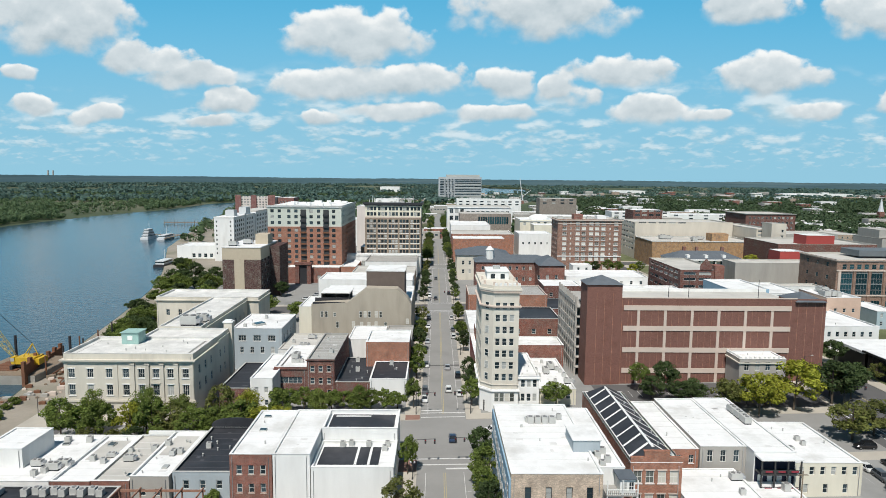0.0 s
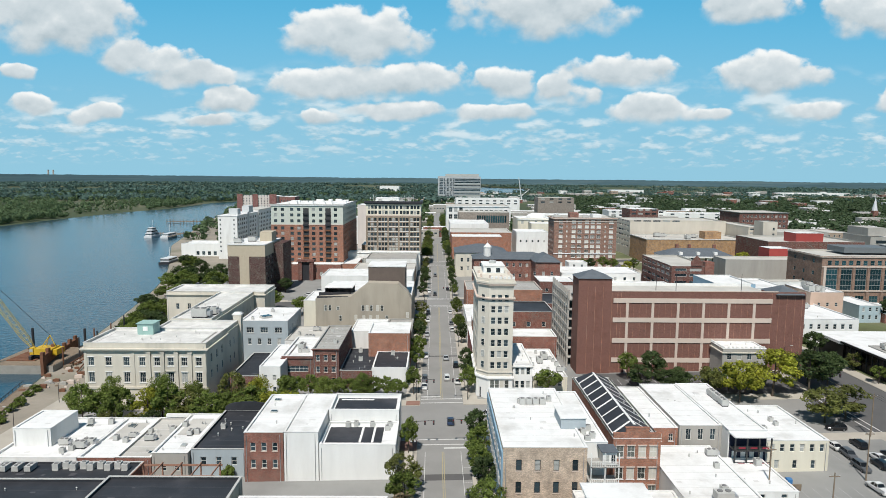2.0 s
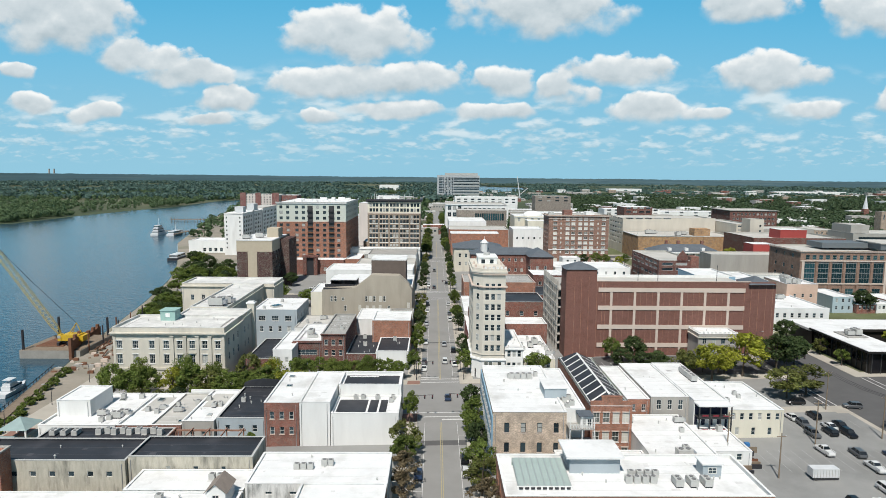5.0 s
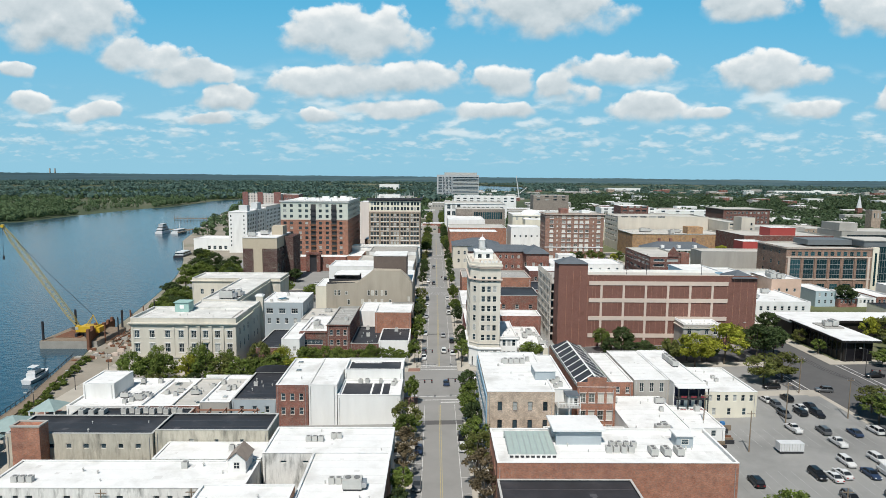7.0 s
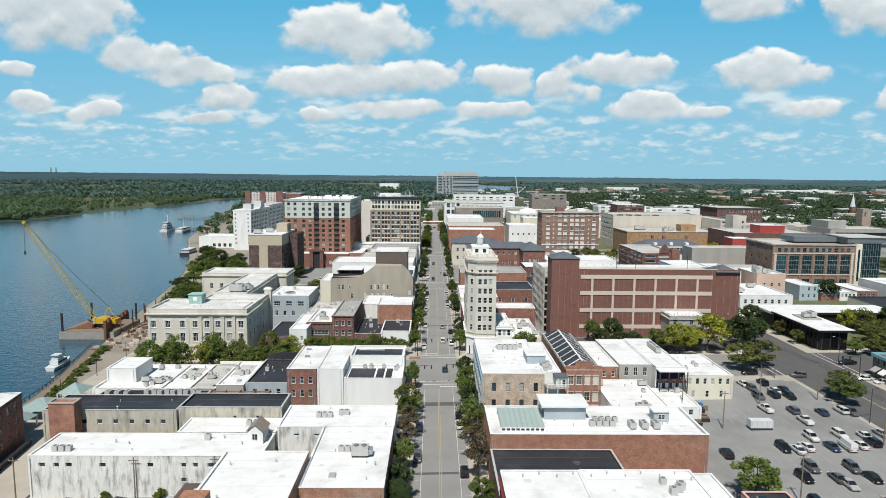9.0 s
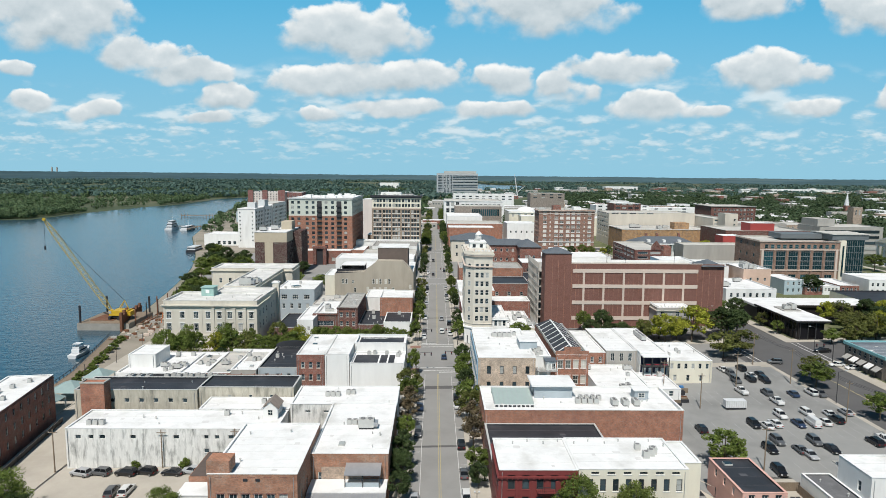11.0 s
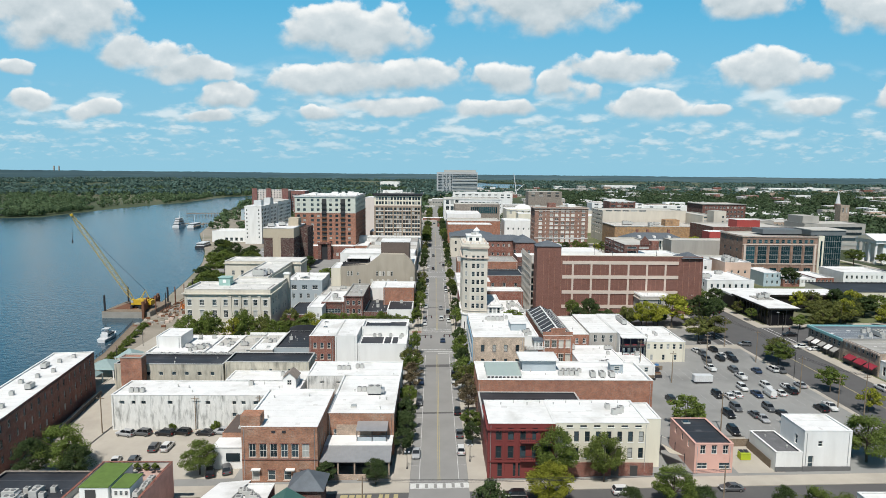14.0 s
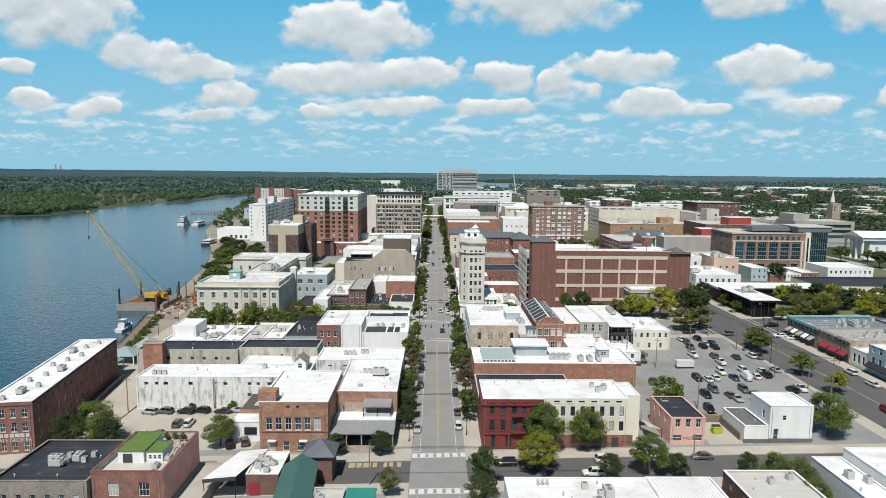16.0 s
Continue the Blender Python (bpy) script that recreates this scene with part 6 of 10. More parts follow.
B("white_building", "white-roofed building beyond the garage", 76, 236, 108, 290, 12, WHITE, WHITE_ROOF, parapet=0.5, far=True)
B("blue_building", "small blue building with a white roof", 118.3, 255, 135, 280, 20.0, LIGHTBLUE, WHITE_ROOF, [("S", 120, 134, 4, 1.4, 1.8, [13.5])], parapet=0.5, far=True)
B("peach_building", "peach stucco building with rooftop plant", 156, 250, 170, 270, 17.6, PEACH, WHITE_ROOF, [("S", 158, 169, 3, 1.2, 1.6, [8]), ("E", 252, 268, 4, 1.2, 1.6, [8])], parapet=0.7, far=True)
B("white_building", "two-storey white building with a white roof", 134, 221, 157.5, 252, 12.6, WHITE, WHITE_ROOF, [("S", 135, 156, 7, 1.3, 1.9, [5.6]), ("W", 223, 250, 6, 1.6, 2.2, [1.6, 5.6])], parapet=0.4, far=True)
B("blue_building", "pale blue painted shop house", 178.5, 252, 188, 272, 11.6, mat("pale_blue_paint", (0.45, 0.56, 0.6), 0.8, 0.08), WHITE_ROOF, [("S", 179, 187.6, 3, 1.1, 1.8, [1.6, 5])], parapet=0.4, far=True)
for i, (x0, x1, z_, w_) in enumerate(((188.4, 197, 8.4, BRICK_RED), (197.3, 206, 8.8, WHITE), (206.3, 216, 9.4, BRICK_RED), (221, 247, 12.4, WHITE))):
    B("shop_house", "low brick shop house in a row", x0, 250, x1, 272, z_, w_, WHITE_ROOF, [("S", x0 + 0.6, x1 - 0.6, 9 if x1 > 240 else 4, 1.2, 1.8, [1.2, 4.6] if x1 > 240 else [2.0])], parapet=0.6, far=True, group="row of shop houses")


def law_courts():
    x0, x1, y0, y1, top = 183.5, 229.0, 288.0, 318.0, 28.2
    e = B("government_building", "tan brick government building with tall teal windows", x0, y0, x1, y1, top, brick("court_brick", (0.36, 0.225, 0.165)), PALE_ROOF,
          [("S", x0 + 1.5, x1 - 1.5, 6, 5.4, 10.6, [7.6], 4), ("S", x0 + 2, x1 - 2, 6, 4.2, 3.2, [1.6], 3), ("S", x0 + 2, x1 - 2, 12, 2.1, 2.3, [19.6], 1), ("W", y0 + 3, y1 - 3, 3, 2.0, 2.0, [9, 14, 20.0], 1)],
          parapet=0.8, far=True, frame_m=FRAME_G, glass_m=GLASS_TEAL, base=4.2, cornice=(PALEBAND, 0.8, 0.5, 0.6, "SW"))
    for i in range(7):
        xp = x0 + 1.5 + i * (x1 - x0 - 3) / 6
        part("pilaster", Shape().box(xp - 0.6, y0 - 0.35, 4.2, xp + 0.6, y0 - 0.01, 23.0), PALEBAND if i in (0, 6) else brick("court_brick", (0.36, 0.225, 0.165)), e)
        if i < 6:
            for k in range(4):
                part("spandrel", Shape().box(xp + 0.9, y0 - 0.02, 14.0 + k * 2.6, xp + 6.2, y0 + 0.1, 14.2 + k * 2.6), FRAME_G, e)
    for zz in (11.2, 22.9):
        part("stone_band", Shape().box(x0 - 0.1, y0 - 0.4, zz, x1 + 0.1, y0 - 0.02, zz + 0.55), PALEBAND, e)
    part("glass_hall", Shape().box(x1 + 0.1, y0 + 2, 4, 244.5, y1 - 6, 28.6), GLASS_TEAL, e)
    for i in range(9):
        part("mullion", Shape().box(233.4 + i * 1.35, y0 + 1.86, 4, 233.5 + i * 1.35, y0 + 1.98, 28), FRAME_G, e)
    for i in range(6):
        part("transom", Shape().box(232.8, y0 + 1.84, 7 + 3.6 * i, 244.5, y0 + 1.97, 7.15 + 3.6 * i), FRAME_G, e)
    part("pier", Shape().box(229.2, y0 - 0.3, 4, 232.6, y0 + 1.8, 28.5), CREAM, e)
    part("slit_window", Shape().box(230.4, y0 - 0.36, 8, 231.5, y0 - 0.31, 25.5), GLASS_TEAL, e)
    part("attic", Shape().box(226, y0 + 2.5, 28.61, 247, y1 - 8, 31.6), mat("slate_cladding", (0.16, 0.18, 0.19), 0.6, 0.12), e)
    part("attic_roof", Shape().box(225.5, y0 + 2.0, 31.61, 247.5, y1 - 7.5, 32.1), PALE_ROOF, e)
    part("plant_screen", Shape().box(x0 + 18, y0 + 12, top + 0.2, 225.9, y1 - 4, top + 3.0), mat("slate_cladding", (0.16, 0.18, 0.19)), e)


law_courts()


def columned_hall():
    e = thing("columned_hall", (325, 348, 4.4), "white classical hall with a columned portico and pale roof", "hall")
    part("wall", Shape().box(306, 339.5, 3, 356, 357.5, 18.6), WHITE, e)
    part("entablature", Shape().box(299.6, 337.6, 18.61, 357, 359.4, 20.6), WHITE, e)
    part("podium", Shape().box(299.0, 337.4, 3, 305.99, 359.6, 5.2), LIMESTONE, e)
    s = Shape()
    w_, r_, l_ = [(298.8, 336.8, 20.65), (298.8, 360.2, 20.65)], (298.8, 348.5, 24.6), 358
    s.face([w_[0], (l_, 336.8, 20.65), (l_, 348.5, 24.6), r_]).face([(l_, 360.2, 20.65), w_[1], r_, (l_, 348.5, 24.6)])
    s.face([w_[0], r_, w_[1]]).face([(l_, 336.8, 20.65), (l_, 360.2, 20.65), (l_, 348.5, 24.6)])
    part("roof", s, WHITE_ROOF, e)
    part("pediment", Shape().face([(298.6, 339, 21.1), (298.6, 358, 21.1), (298.6, 348.5, 23.9)][::-1]), CREAM, e)
    for i in range(4):
        y = 339.2 + i * 6.2
        part("column", Shape().tube((300.8, y, 5.2), (300.8, y, 18.6), 0.95, 0.8, 12).box(299.7, y - 1.1, 17.9, 301.9, y + 1.1, 18.6), WHITE, e)
    for x in (310, 318, 326, 334, 342, 350):
        set_window(e, "S", x, 7.5, 2.4, 6.5, 339.5, FRAME_W, GLASS, 3, True, depth=-0.02)


columned_hall()
slab = B("slab_office", "pale grey office slab with long dark window bands", 298, 420, 348, 450, 25.6, CONCRETE, PALE_ROOF, parapet=0.6, far=True)
for i in range(4):
    part("window_band", Shape().box(302, 419.6, 8 + 4.4 * i, 345, 419.97, 9.9 + 4.4 * i), GLASS, slab)
part("penthouse", Shape().box(298.5, 424, 25.7, 312, 446, 31.4), CONCRETE, slab)


def dark_pavilion():
    e = thing("library", (150, 190, 3), "low black steel and glass building with a white overhanging roof", "low building")
    BLACKGLASS = glass("black_glass", (0.004, 0.004, 0.005), (0.02, 0.02, 0.02), 0.9, 0.2)
    dk = mat("black_steel", (0.025, 0.022, 0.02), 0.5, 0.2)
    part("wall", Shape().box(136.6, 166.4, 2.6, 146.4, 196.0, 10.1), dk, e)
    part("roof", Shape().box(134.9, 164.8, 10.12, 148.0, 196.4, 10.9), WHITE_ROOF, e)
    part("fascia", Shape().box(134.7, 164.6, 10.16, 148.2, 164.78, 10.75).box(134.7, 164.8, 10.16, 134.88, 196.4, 10.75), dk, e)
    part("rear_wall", Shape().box(136.5, 197.2, 2.6, 186.0, 210.5, 9.5), dk, e)
    part("rear_roof", Shape().box(135.0, 196.6, 9.52, 187.6, 211.6, 10.4), WHITE_ROOF, e)
    part("rear_fascia", Shape().box(148.2, 196.4, 9.3, 187.8, 196.58, 10.2), dk, e)
    part("roof_curb", Shape().box(139, 181, 10.91, 146, 189, 11.3), GREY_ROOF, e)
    for y in np.arange(167.2, 195, 2.6):
        part("mullion", Shape().box(136.3, y, 2.8, 136.59, y + 0.22, 10.0), FRAME_D, e)
        part("pane", Shape().box(136.5, y + 0.3, 5.9, 136.595, y + 2.4, 9.4), BLACKGLASS, e)
    for x in np.arange(137.4, 145, 3.0):
        part("pane", Shape().box(x, 166.2, 3.4, x + 2.6, 166.38, 9.4), BLACKGLASS, e)
        part("mullion", Shape().box(x - 0.3, 166.0, 2.8, x - 0.1, 166.38, 10.0), FRAME_D, e)


dark_pavilion()
B("low_building", "long low cream building with a black roof", 192, 208, 262, 236, 9.4, CREAM, BLACK_ROOF, [("S", 196, 258, 9, 1.4, 1.6, [2.0])], parapet=0.5, far=True, coping=FRAME_D)
# shops along the far side of the second street
B("shop_house", "grey shop row with a dark roof and striped awnings", 135.6, 118, 168, 137.6, 10.0, BRICK_GREY, mat("blue_grey_roof", (0.20, 0.23, 0.26), 0.8, 0.2, 0.2, 3.0, dirt=(0.12, 0.13, 0.14), dirt_amount=0.5), [("W", 119, 136.6, 7, 1.3, 1.8, [4.2])], parapet=0.6, group="row of shop houses")
B("shop_house", "brick shop row with red awnings", 135.6, 100.5, 168, 117.8, 10.7, BRICK_TAN, GREY_ROOF, [("W", 101, 117.3, 8, 1.0, 1.9, [5.2])], parapet=0.6, group="row of shop houses")
B("shop_house", "narrow white shop with an arched front", 135.8, 92, 166, 100.3, 8.6, WHITE, WHITE_ROOF, [("W", 93, 99.6, 3, 1.2, 2.8, [1.0])], parapet=0.6, group="row of shop houses")
B("shop_house", "pale blue two-storey shop with a dark canopy", 135.6, 72, 166, 91.8, 12.0, mat("pale_blue_paint", (0.45, 0.56, 0.6)), WHITE_ROOF, [("W", 73, 91, 6, 1.3, 2.0, [6.6, 3.2])], parapet=0.6, group="row of shop houses")

# more low roofs between the garage and the hotel
for lab, x0, y0, x1, y1, z_, w_, r_ in (
        ("flat-roofed brick shops behind the tower", 24.5, 229, 44, 250, 13, BRICK_RED, BLACK_ROOF), ("long shed with a white roof", 76, 238, 112, 262, 15, WHITE, WHITE_ROOF),
        ("low white hall beyond the garage", 72, 290, 112, 300, 13.5, WHITE, WHITE_ROOF), ("low grey roofed hall beyond the garage", 80, 264, 116, 288, 14, BRICK_TAN, GREY_ROOF),
        ("white-roofed shop row by the side street", 68, 335, 112, 360, 12, WHITE, WHITE_ROOF), ("small brick shop with a white roof", 46, 366, 66, 392, 14, BRICK_RED, WHITE_ROOF),
        ("low brick building with a white roof", 50, 300, 68, 318, 13, BRICK_DARK, WHITE_ROOF), ("small white plant building", 84, 392, 96, 404, 10, WHITE, WHITE_ROOF),
        ("white low office with a pale roof", 138, 262, 154, 290, 17, WHITE, WHITE_ROOF), ("pale low building beside the court", 140, 292, 180, 300, 15, WHITE, PALE_ROOF),
        ("pale office block with a flat roof", 95, 470, 128, 500, 22, CONCRETE, PALE_ROOF), ("white low block near the old hotel", 64, 500, 90, 530, 20, WHITE, WHITE_ROOF),
        ("brick store with a white roof", -58, 470, -14, 500, 12, BRICK_TAN, WHITE_ROOF), ("white parking level beside the bank", -62, 320, -14, 345, 12, WHITE, WHITE_ROOF),
        ("low brown shop with a flat roof", -50, 350, -14, 385, 10, BRICK_TAN, PALE_ROOF), ("low white shop with a dark roof", -46, 390, -14, 422, 12, WHITE, GREY_ROOF),
        ("tan flat-roofed offices along a street", 240, 470, 300, 500, 24, CONCRETE, PALE_ROOF), ("grey roofed offices under the trees", 330, 560, 380, 600, 16, BRICK_TAN, PALE_ROOF)):
    B("low_building", lab, x0, y0, x1, y1, z_, w_, r_, [("S", x0 + 1, x1 - 1, max(2, int((x1 - x0) // 5)), 1.5, 1.9, [z_ * 0.5])], parapet=0.5, far=True)
for x_ in (-2480, -2448):
    st_ = thing("chimney_stack", (x_, 4100, 0), "thin pale chimney stack on the far horizon", "chimney")
    part("shaft", Shape().tube((x_, 4100, 0), (x_, 4100, 80), 6, 4.5, 8), CONCRETE, st_)
lc = thing("lattice_mast", (205, 1500, 2), "thin white lattice crane mast in the distance", "crane")
part("mast", Shape().tube((205, 1500, 2), (196, 1500, 62), 1.6, 0.8, 5), STEEL_WHITE, lc)
part("jib", Shape().tube((205, 1500, 20), (222, 1500, 34), 1.0, 0.6, 5), STEEL_WHITE, lc)

for lab, x0, y0, x1, y1, z_, w_, n in (
        ("white mid-rise offices with dark windows", 120, 700, 190, 730, 22, WHITE, 14), ("white apartment row beyond the college", 20, 760, 90, 790, 26, WHITE, 16),
        ("pale concrete parking deck with open levels", 118, 620, 176, 650, 23, PRECAST, 9), ("white clinic block with ribbon windows", 210, 760, 280, 790, 24, WHITE, 14),
        ("red brick apartments with white bays", 214, 690, 246, 720, 30, BRICK_DARK, 7), ("cream apartments under a flat white roof", 128, 560, 170, 590, 21, CREAM, 9),
        ("white depot with a long flat roof", 300, 820, 420, 850, 18, WHITE, 12), ("white waterfront offices with ribbon windows", 30, 980, 130, 1010, 30, WHITE, 18),
        ("long grey hall with a dark roof", 139, 860, 189, 890, 36, BRICK_GREY, 8), ("white stores beside the trees", 360, 700, 430, 725, 16, WHITE, 9),
        ("white house row among trees", 440, 640, 480, 655, 14, WHITE, 6), ("pale apartments on the northern edge", -80, 700, -20, 730, 20, WHITE, 10),
        ("white apartments behind the bank", -120, 600, -75, 625, 24, WHITE, 8)):
    B("distant_block", lab, x0, y0, x1, y1, z_, w_, PALE_ROOF if w_ is BRICK_GREY else WHITE_ROOF,
      [("S", x0 + 1, x1 - 1, max(4, n // 2), 5.2, 2.0, [z_ - 6.5 - 4.2 * k for k in range(2)], 3)], parapet=0.5, far=True, frame_m=FRAME_D)

# ---- trees ----
def leaf_cloud(rng_, cx, cy, cz, rx, rz, n, size, s):
    """Small leaves scattered through one clump."""
    for _ in range(n):
        d = Vector((rng_.gauss(0, 1), rng_.gauss(0, 1), rng_.gauss(0, 1))).normalized() * (0.55 + 0.45 * rng_.random())
        p = Vector((cx + d.x * rx, cy + d.y * rx, cz + d.z * rz))
        a = Vector((rng_.gauss(0, 1), rng_.gauss(0, 1), rng_.gauss(0, 0.6))).normalized()
        b = (d + Vector((0, 0, 0.5))).cross(a)
        if b.length < 1e-3:
            continue
        b.normalize()
        k = size * rng_.uniform(0.6, 1.3)
        s.face([tuple(p - a * k - b * k * 0.6), tuple(p + a * k - b * k * 0.6), tuple(p + a * k * 0.8 + b * k * 0.6), tuple(p - a * k * 0.8 + b * k * 0.6)])


TREES = {}


def tree_base(key, leaves, h, r, seed, bare=0.28, clumps=30, per=70, size=0.26, label="", tall=1.0):
    rng_ = random.Random(seed)
    e = thing("tree", (0, 0, -500), label, "tree")
    o = Vector((0, 0, -500))
    t = Shape()
    t.tube(o, o + Vector((0.1, 0.05, h * 0.45)), 0.20, 0.13, 8)
    cr, lim = Shape(), []
    for i in range(7):
        a = i * 2.4 + rng_.random()
        z0 = h * rng_.uniform(bare, 0.5)
        tip = Vector((math.cos(a) * r * 0.62, math.sin(a) * r * 0.62, h * rng_.uniform(0.55, 0.86)))
        t.tube(o + Vector((0.05, 0.03, z0)), o + tip, 0.09, 0.03, 5)
    t.tube(o + Vector((0.1, 0.05, h * 0.45)), o + Vector((0.2, 0, h * 0.88)), 0.13, 0.03, 6)
    part("trunk", t, BARK, e)
    for i in range(clumps):
        while True:
            x, y, z = rng_.uniform(-1, 1), rng_.uniform(-1, 1), rng_.uniform(-1, 1)
            q = x * x + y * y + z * z
            if 0.12 < q < 1 and (q > 0.35 or rng_.random() < 0.4):
                break
        zc = h * (bare + 1) / 2 + z * h * (1 - bare) / 2 * 0.86
        squeeze = 1 - 0.35 * max(0, z) if tall >= 1 else 1
        c = r * rng_.uniform(0.17, 0.31)
        leaf_cloud(rng_, o.x + x * r * 0.84 * squeeze, o.y + y * r * 0.84 * squeeze, o.z + zc, c, c * 0.75, int(per * rng_.uniform(0.6, 1.3)), size, cr)
    part("crown", cr, leaves, e)
    TREES[key] = e
    return e


KINDS = {
    "mid": (LEAF_MID, 9.0, 4.4, "leafy green street tree with a rounded crown"),
    "mid2": (LEAF_MID, 9.0, 4.2, "leafy green street tree with an uneven crown"),
    "dark": (LEAF_DARK, 9.0, 4.0, "dense dark green tree"),
    "dark2": (LEAF_DARK, 9.0, 4.6, "broad dark green tree"),
    "yellow": (LEAF_YELLOW, 9.0, 5.0, "large yellow-green tree turning in autumn"),
    "olive": (LEAF_OLIVE, 9.0, 4.4, "olive green street tree"),
    "rust": (LEAF_RUST, 9.0, 3.8, "thin street tree with rusty brown leaves"),
    "shrub": (LEAF_MID, 3.0, 2.2, "small leafy green shrub by a wall"),
}
for i, (k, (lv, h_, r_, lab)) in enumerate(KINDS.items()):
    tree_base(k, lv, h_, r_, 11 + i, bare=0.05 if k == "shrub" else 0.24, clumps=34 if k != "rust" else 26, per=98 if k != "rust" else 55, size=0.205 if k != "shrub" else 0.13, label=lab)
for k, lv, seed, lab in (("mid_near", LEAF_MID, 41, "tall leafy green street tree with a ragged crown"), ("mid2_near", LEAF_FRESH, 42, "tall light green street tree with loose branches"),
                         ("yellow_near", LEAF_YELLOW, 43, "broad yellow-green tree beside the street"), ("dark_near", LEAF_DARK, 44, "dense dark green tree by the pavement")):
    KINDS[k] = (lv, 9.0, 4.4, lab)
    tree_base(k, lv, 9.0, 4.4, seed, bare=0.16, clumps=60, per=200, size=0.105, label=lab)
USED = set()
TREE_RNG = random.Random(3)


def tree(kind, x, y, h, r, z=None):
    if y < 62 and kind + "_near" in KINDS and r > 2.5:
        kind += "_near"
    lv, h0, r0, lab = KINDS[kind]
    m = Matrix.Translation((x, y, (gz(x) + 0.12) if z is None else z)) @ Matrix.Rotation(TREE_RNG.uniform(0, 6.28), 4, "Z")
    src = TREES[kind]
    if kind in USED:
        o = copy_thing(src, m)
    else:
        USED.add(kind)
        o = src
        o.matrix_basis = m
    o.scale = (r / r0, r / r0, h / h0)
    return o


mix_w = ["mid", "dark", "rust", "olive", "mid2", "dark2"]
for y, k, h, r in ((132.5, "mid", 9.5, 2.6), (114.5, "olive", 8.5, 4.4), (107.5, "mid2", 8.0, 3.9), (97.5, "rust", 8.4, 4.2), (90.5, "rust", 7.6, 3.6), (80, "mid", 8, 2.7), (73, "dark2", 7, 2.4), (66.5, "dark", 8.5, 3.4), (59.5, "dark", 8.4, 3.5), (53, "dark2", 7, 2.9)):
    tree(k, -8.2, y, h, r)
for y, k, h, r in ((136, "dark", 9.6, 3.3), (127, "mid2", 9.2, 3.7), (119.5, "mid", 8.2, 3.4), (112.5, "dark2", 8.6, 3.2), (102.5, "mid2", 8.6, 3.9), (94, "olive", 8.8, 4.2), (84, "rust", 9.0, 3.9), (76, "rust", 8.4, 3.4), (63, "mid", 7.0, 3.0), (57.5, "dark2", 6.0, 2.6)):
    tree(k, 8.0, y, h, r)
for i, y in enumerate(list(np.arange(174, 298, 11.5)) + list(np.arange(326, 442, 13)) + list(np.arange(468, 588, 9.5)) + list(np.arange(612, 900, 12))):
    if TREE_RNG.random() < 0.86:
        tree(TREE_RNG.choice(["mid", "dark", "mid2", "olive", "dark2"]), -8.3, y + TREE_RNG.uniform(-2, 2), TREE_RNG.uniform(7, 9.5) + (3 if y > 460 else 0), TREE_RNG.uniform(2.8, 3.9) + (1.5 if y > 460 else 0))
    if TREE_RNG.random() < 0.86:
        tree(TREE_RNG.choice(["mid", "dark", "mid2", "dark2"]), 8.3, y + TREE_RNG.uniform(-2, 2), TREE_RNG.uniform(6.5, 9.0) + (3 if y > 460 else 0), TREE_RNG.uniform(2.6, 3.5) + (2 if y > 500 else 0))
for k, x, y, h, r in (
        ("mid", 24.1, 38.6, 12.2, 5.2), ("mid2", 34.4, 38.5, 11, 4.6), ("yellow", 21.5, 30.0, 8.5, 5.6), ("mid", 45, 27.6, 9, 4.6), ("dark", 50.5, 26.8, 5, 3), ("mid2", 61.8, 64.5, 9, 5), ("mid", 94.1, 45, 11, 6.4),
        ("mid", -82.5, 47, 11.5, 6.4), ("dark", -88, 45, 9.5, 4.6), ("dark", -78, 44, 8, 4.2), ("mid", -52, 45, 8, 4.4), ("dark", -23.5, 39.0, 5.6, 2.4), ("dark", -13.2, 39.0, 6, 3.0), ("olive", -9.8, 20.6, 6, 2.6), ("dark2", 9.4, 24.0, 8.5, 3.7), ("dark", 8.2, 14, 8, 3.5),
        ("dark", 36, 25.0, 6.2, 2.7), ("dark", 64.5, 24.5, 6, 2.6), ("mid", 68, 20, 8, 3.6), ("mid2", 71.4, 17.5, 8, 3.5), ("mid", 70.5, 11, 7, 3.4), ("mid", 111.9, 113.7, 8.2, 5), ("mid2", 113.5, 89, 7.6, 4.2), ("yellow", 114.5, 74, 6.6, 4.0), ("olive", 115, 121, 8, 4.8), ("mid", 135, 58, 8, 4.5),
        ("yellow", 84.5, 162, 12.5, 6.8), ("yellow", 96, 166, 14.5, 8.2), ("olive", 77, 166, 10, 5), ("dark2", 109, 170, 13, 7.6), ("olive", 99, 146, 9.5, 6), ("olive", 106, 148.5, 9.6, 6.2), ("dark", 117, 174, 11, 5.6), ("dark", 66, 182.0, 10, 4.6), ("mid", 59, 183.5, 9.6, 3.4), ("dark2", 73, 178, 5.5, 4), ("dark", 81, 172, 6, 4.2), ("dark2", 90, 170, 6, 4.5), ("mid2", 112, 176, 9, 4.6), ("mid", 31.5, 170.0, 8.5, 4.6),
        ("mid2", -83, 299, 10, 6), ("mid", -64, 284, 10, 6), ("dark", -58, 276, 8, 4.4), ("mid", -57, 330, 8, 4.5), ("dark", -87, 345, 9, 5),
        ("mid", -131, 270, 11, 7), ("mid2", -127, 250, 10, 6), ("dark", -138, 285, 11, 7), ("mid", -122, 240, 9, 5),
        ("yellow", 180, 158, 9, 6), ("yellow", 188, 166, 10, 6.5), ("mid", 197, 160, 10, 6), ("dark", 192, 252, 11, 6), ("dark", 131.5, 205, 9, 5), ("mid2", 126.5, 214, 8, 5), ("dark", 236, 300, 8, 6)):
    tree(k, x, y, h, r)
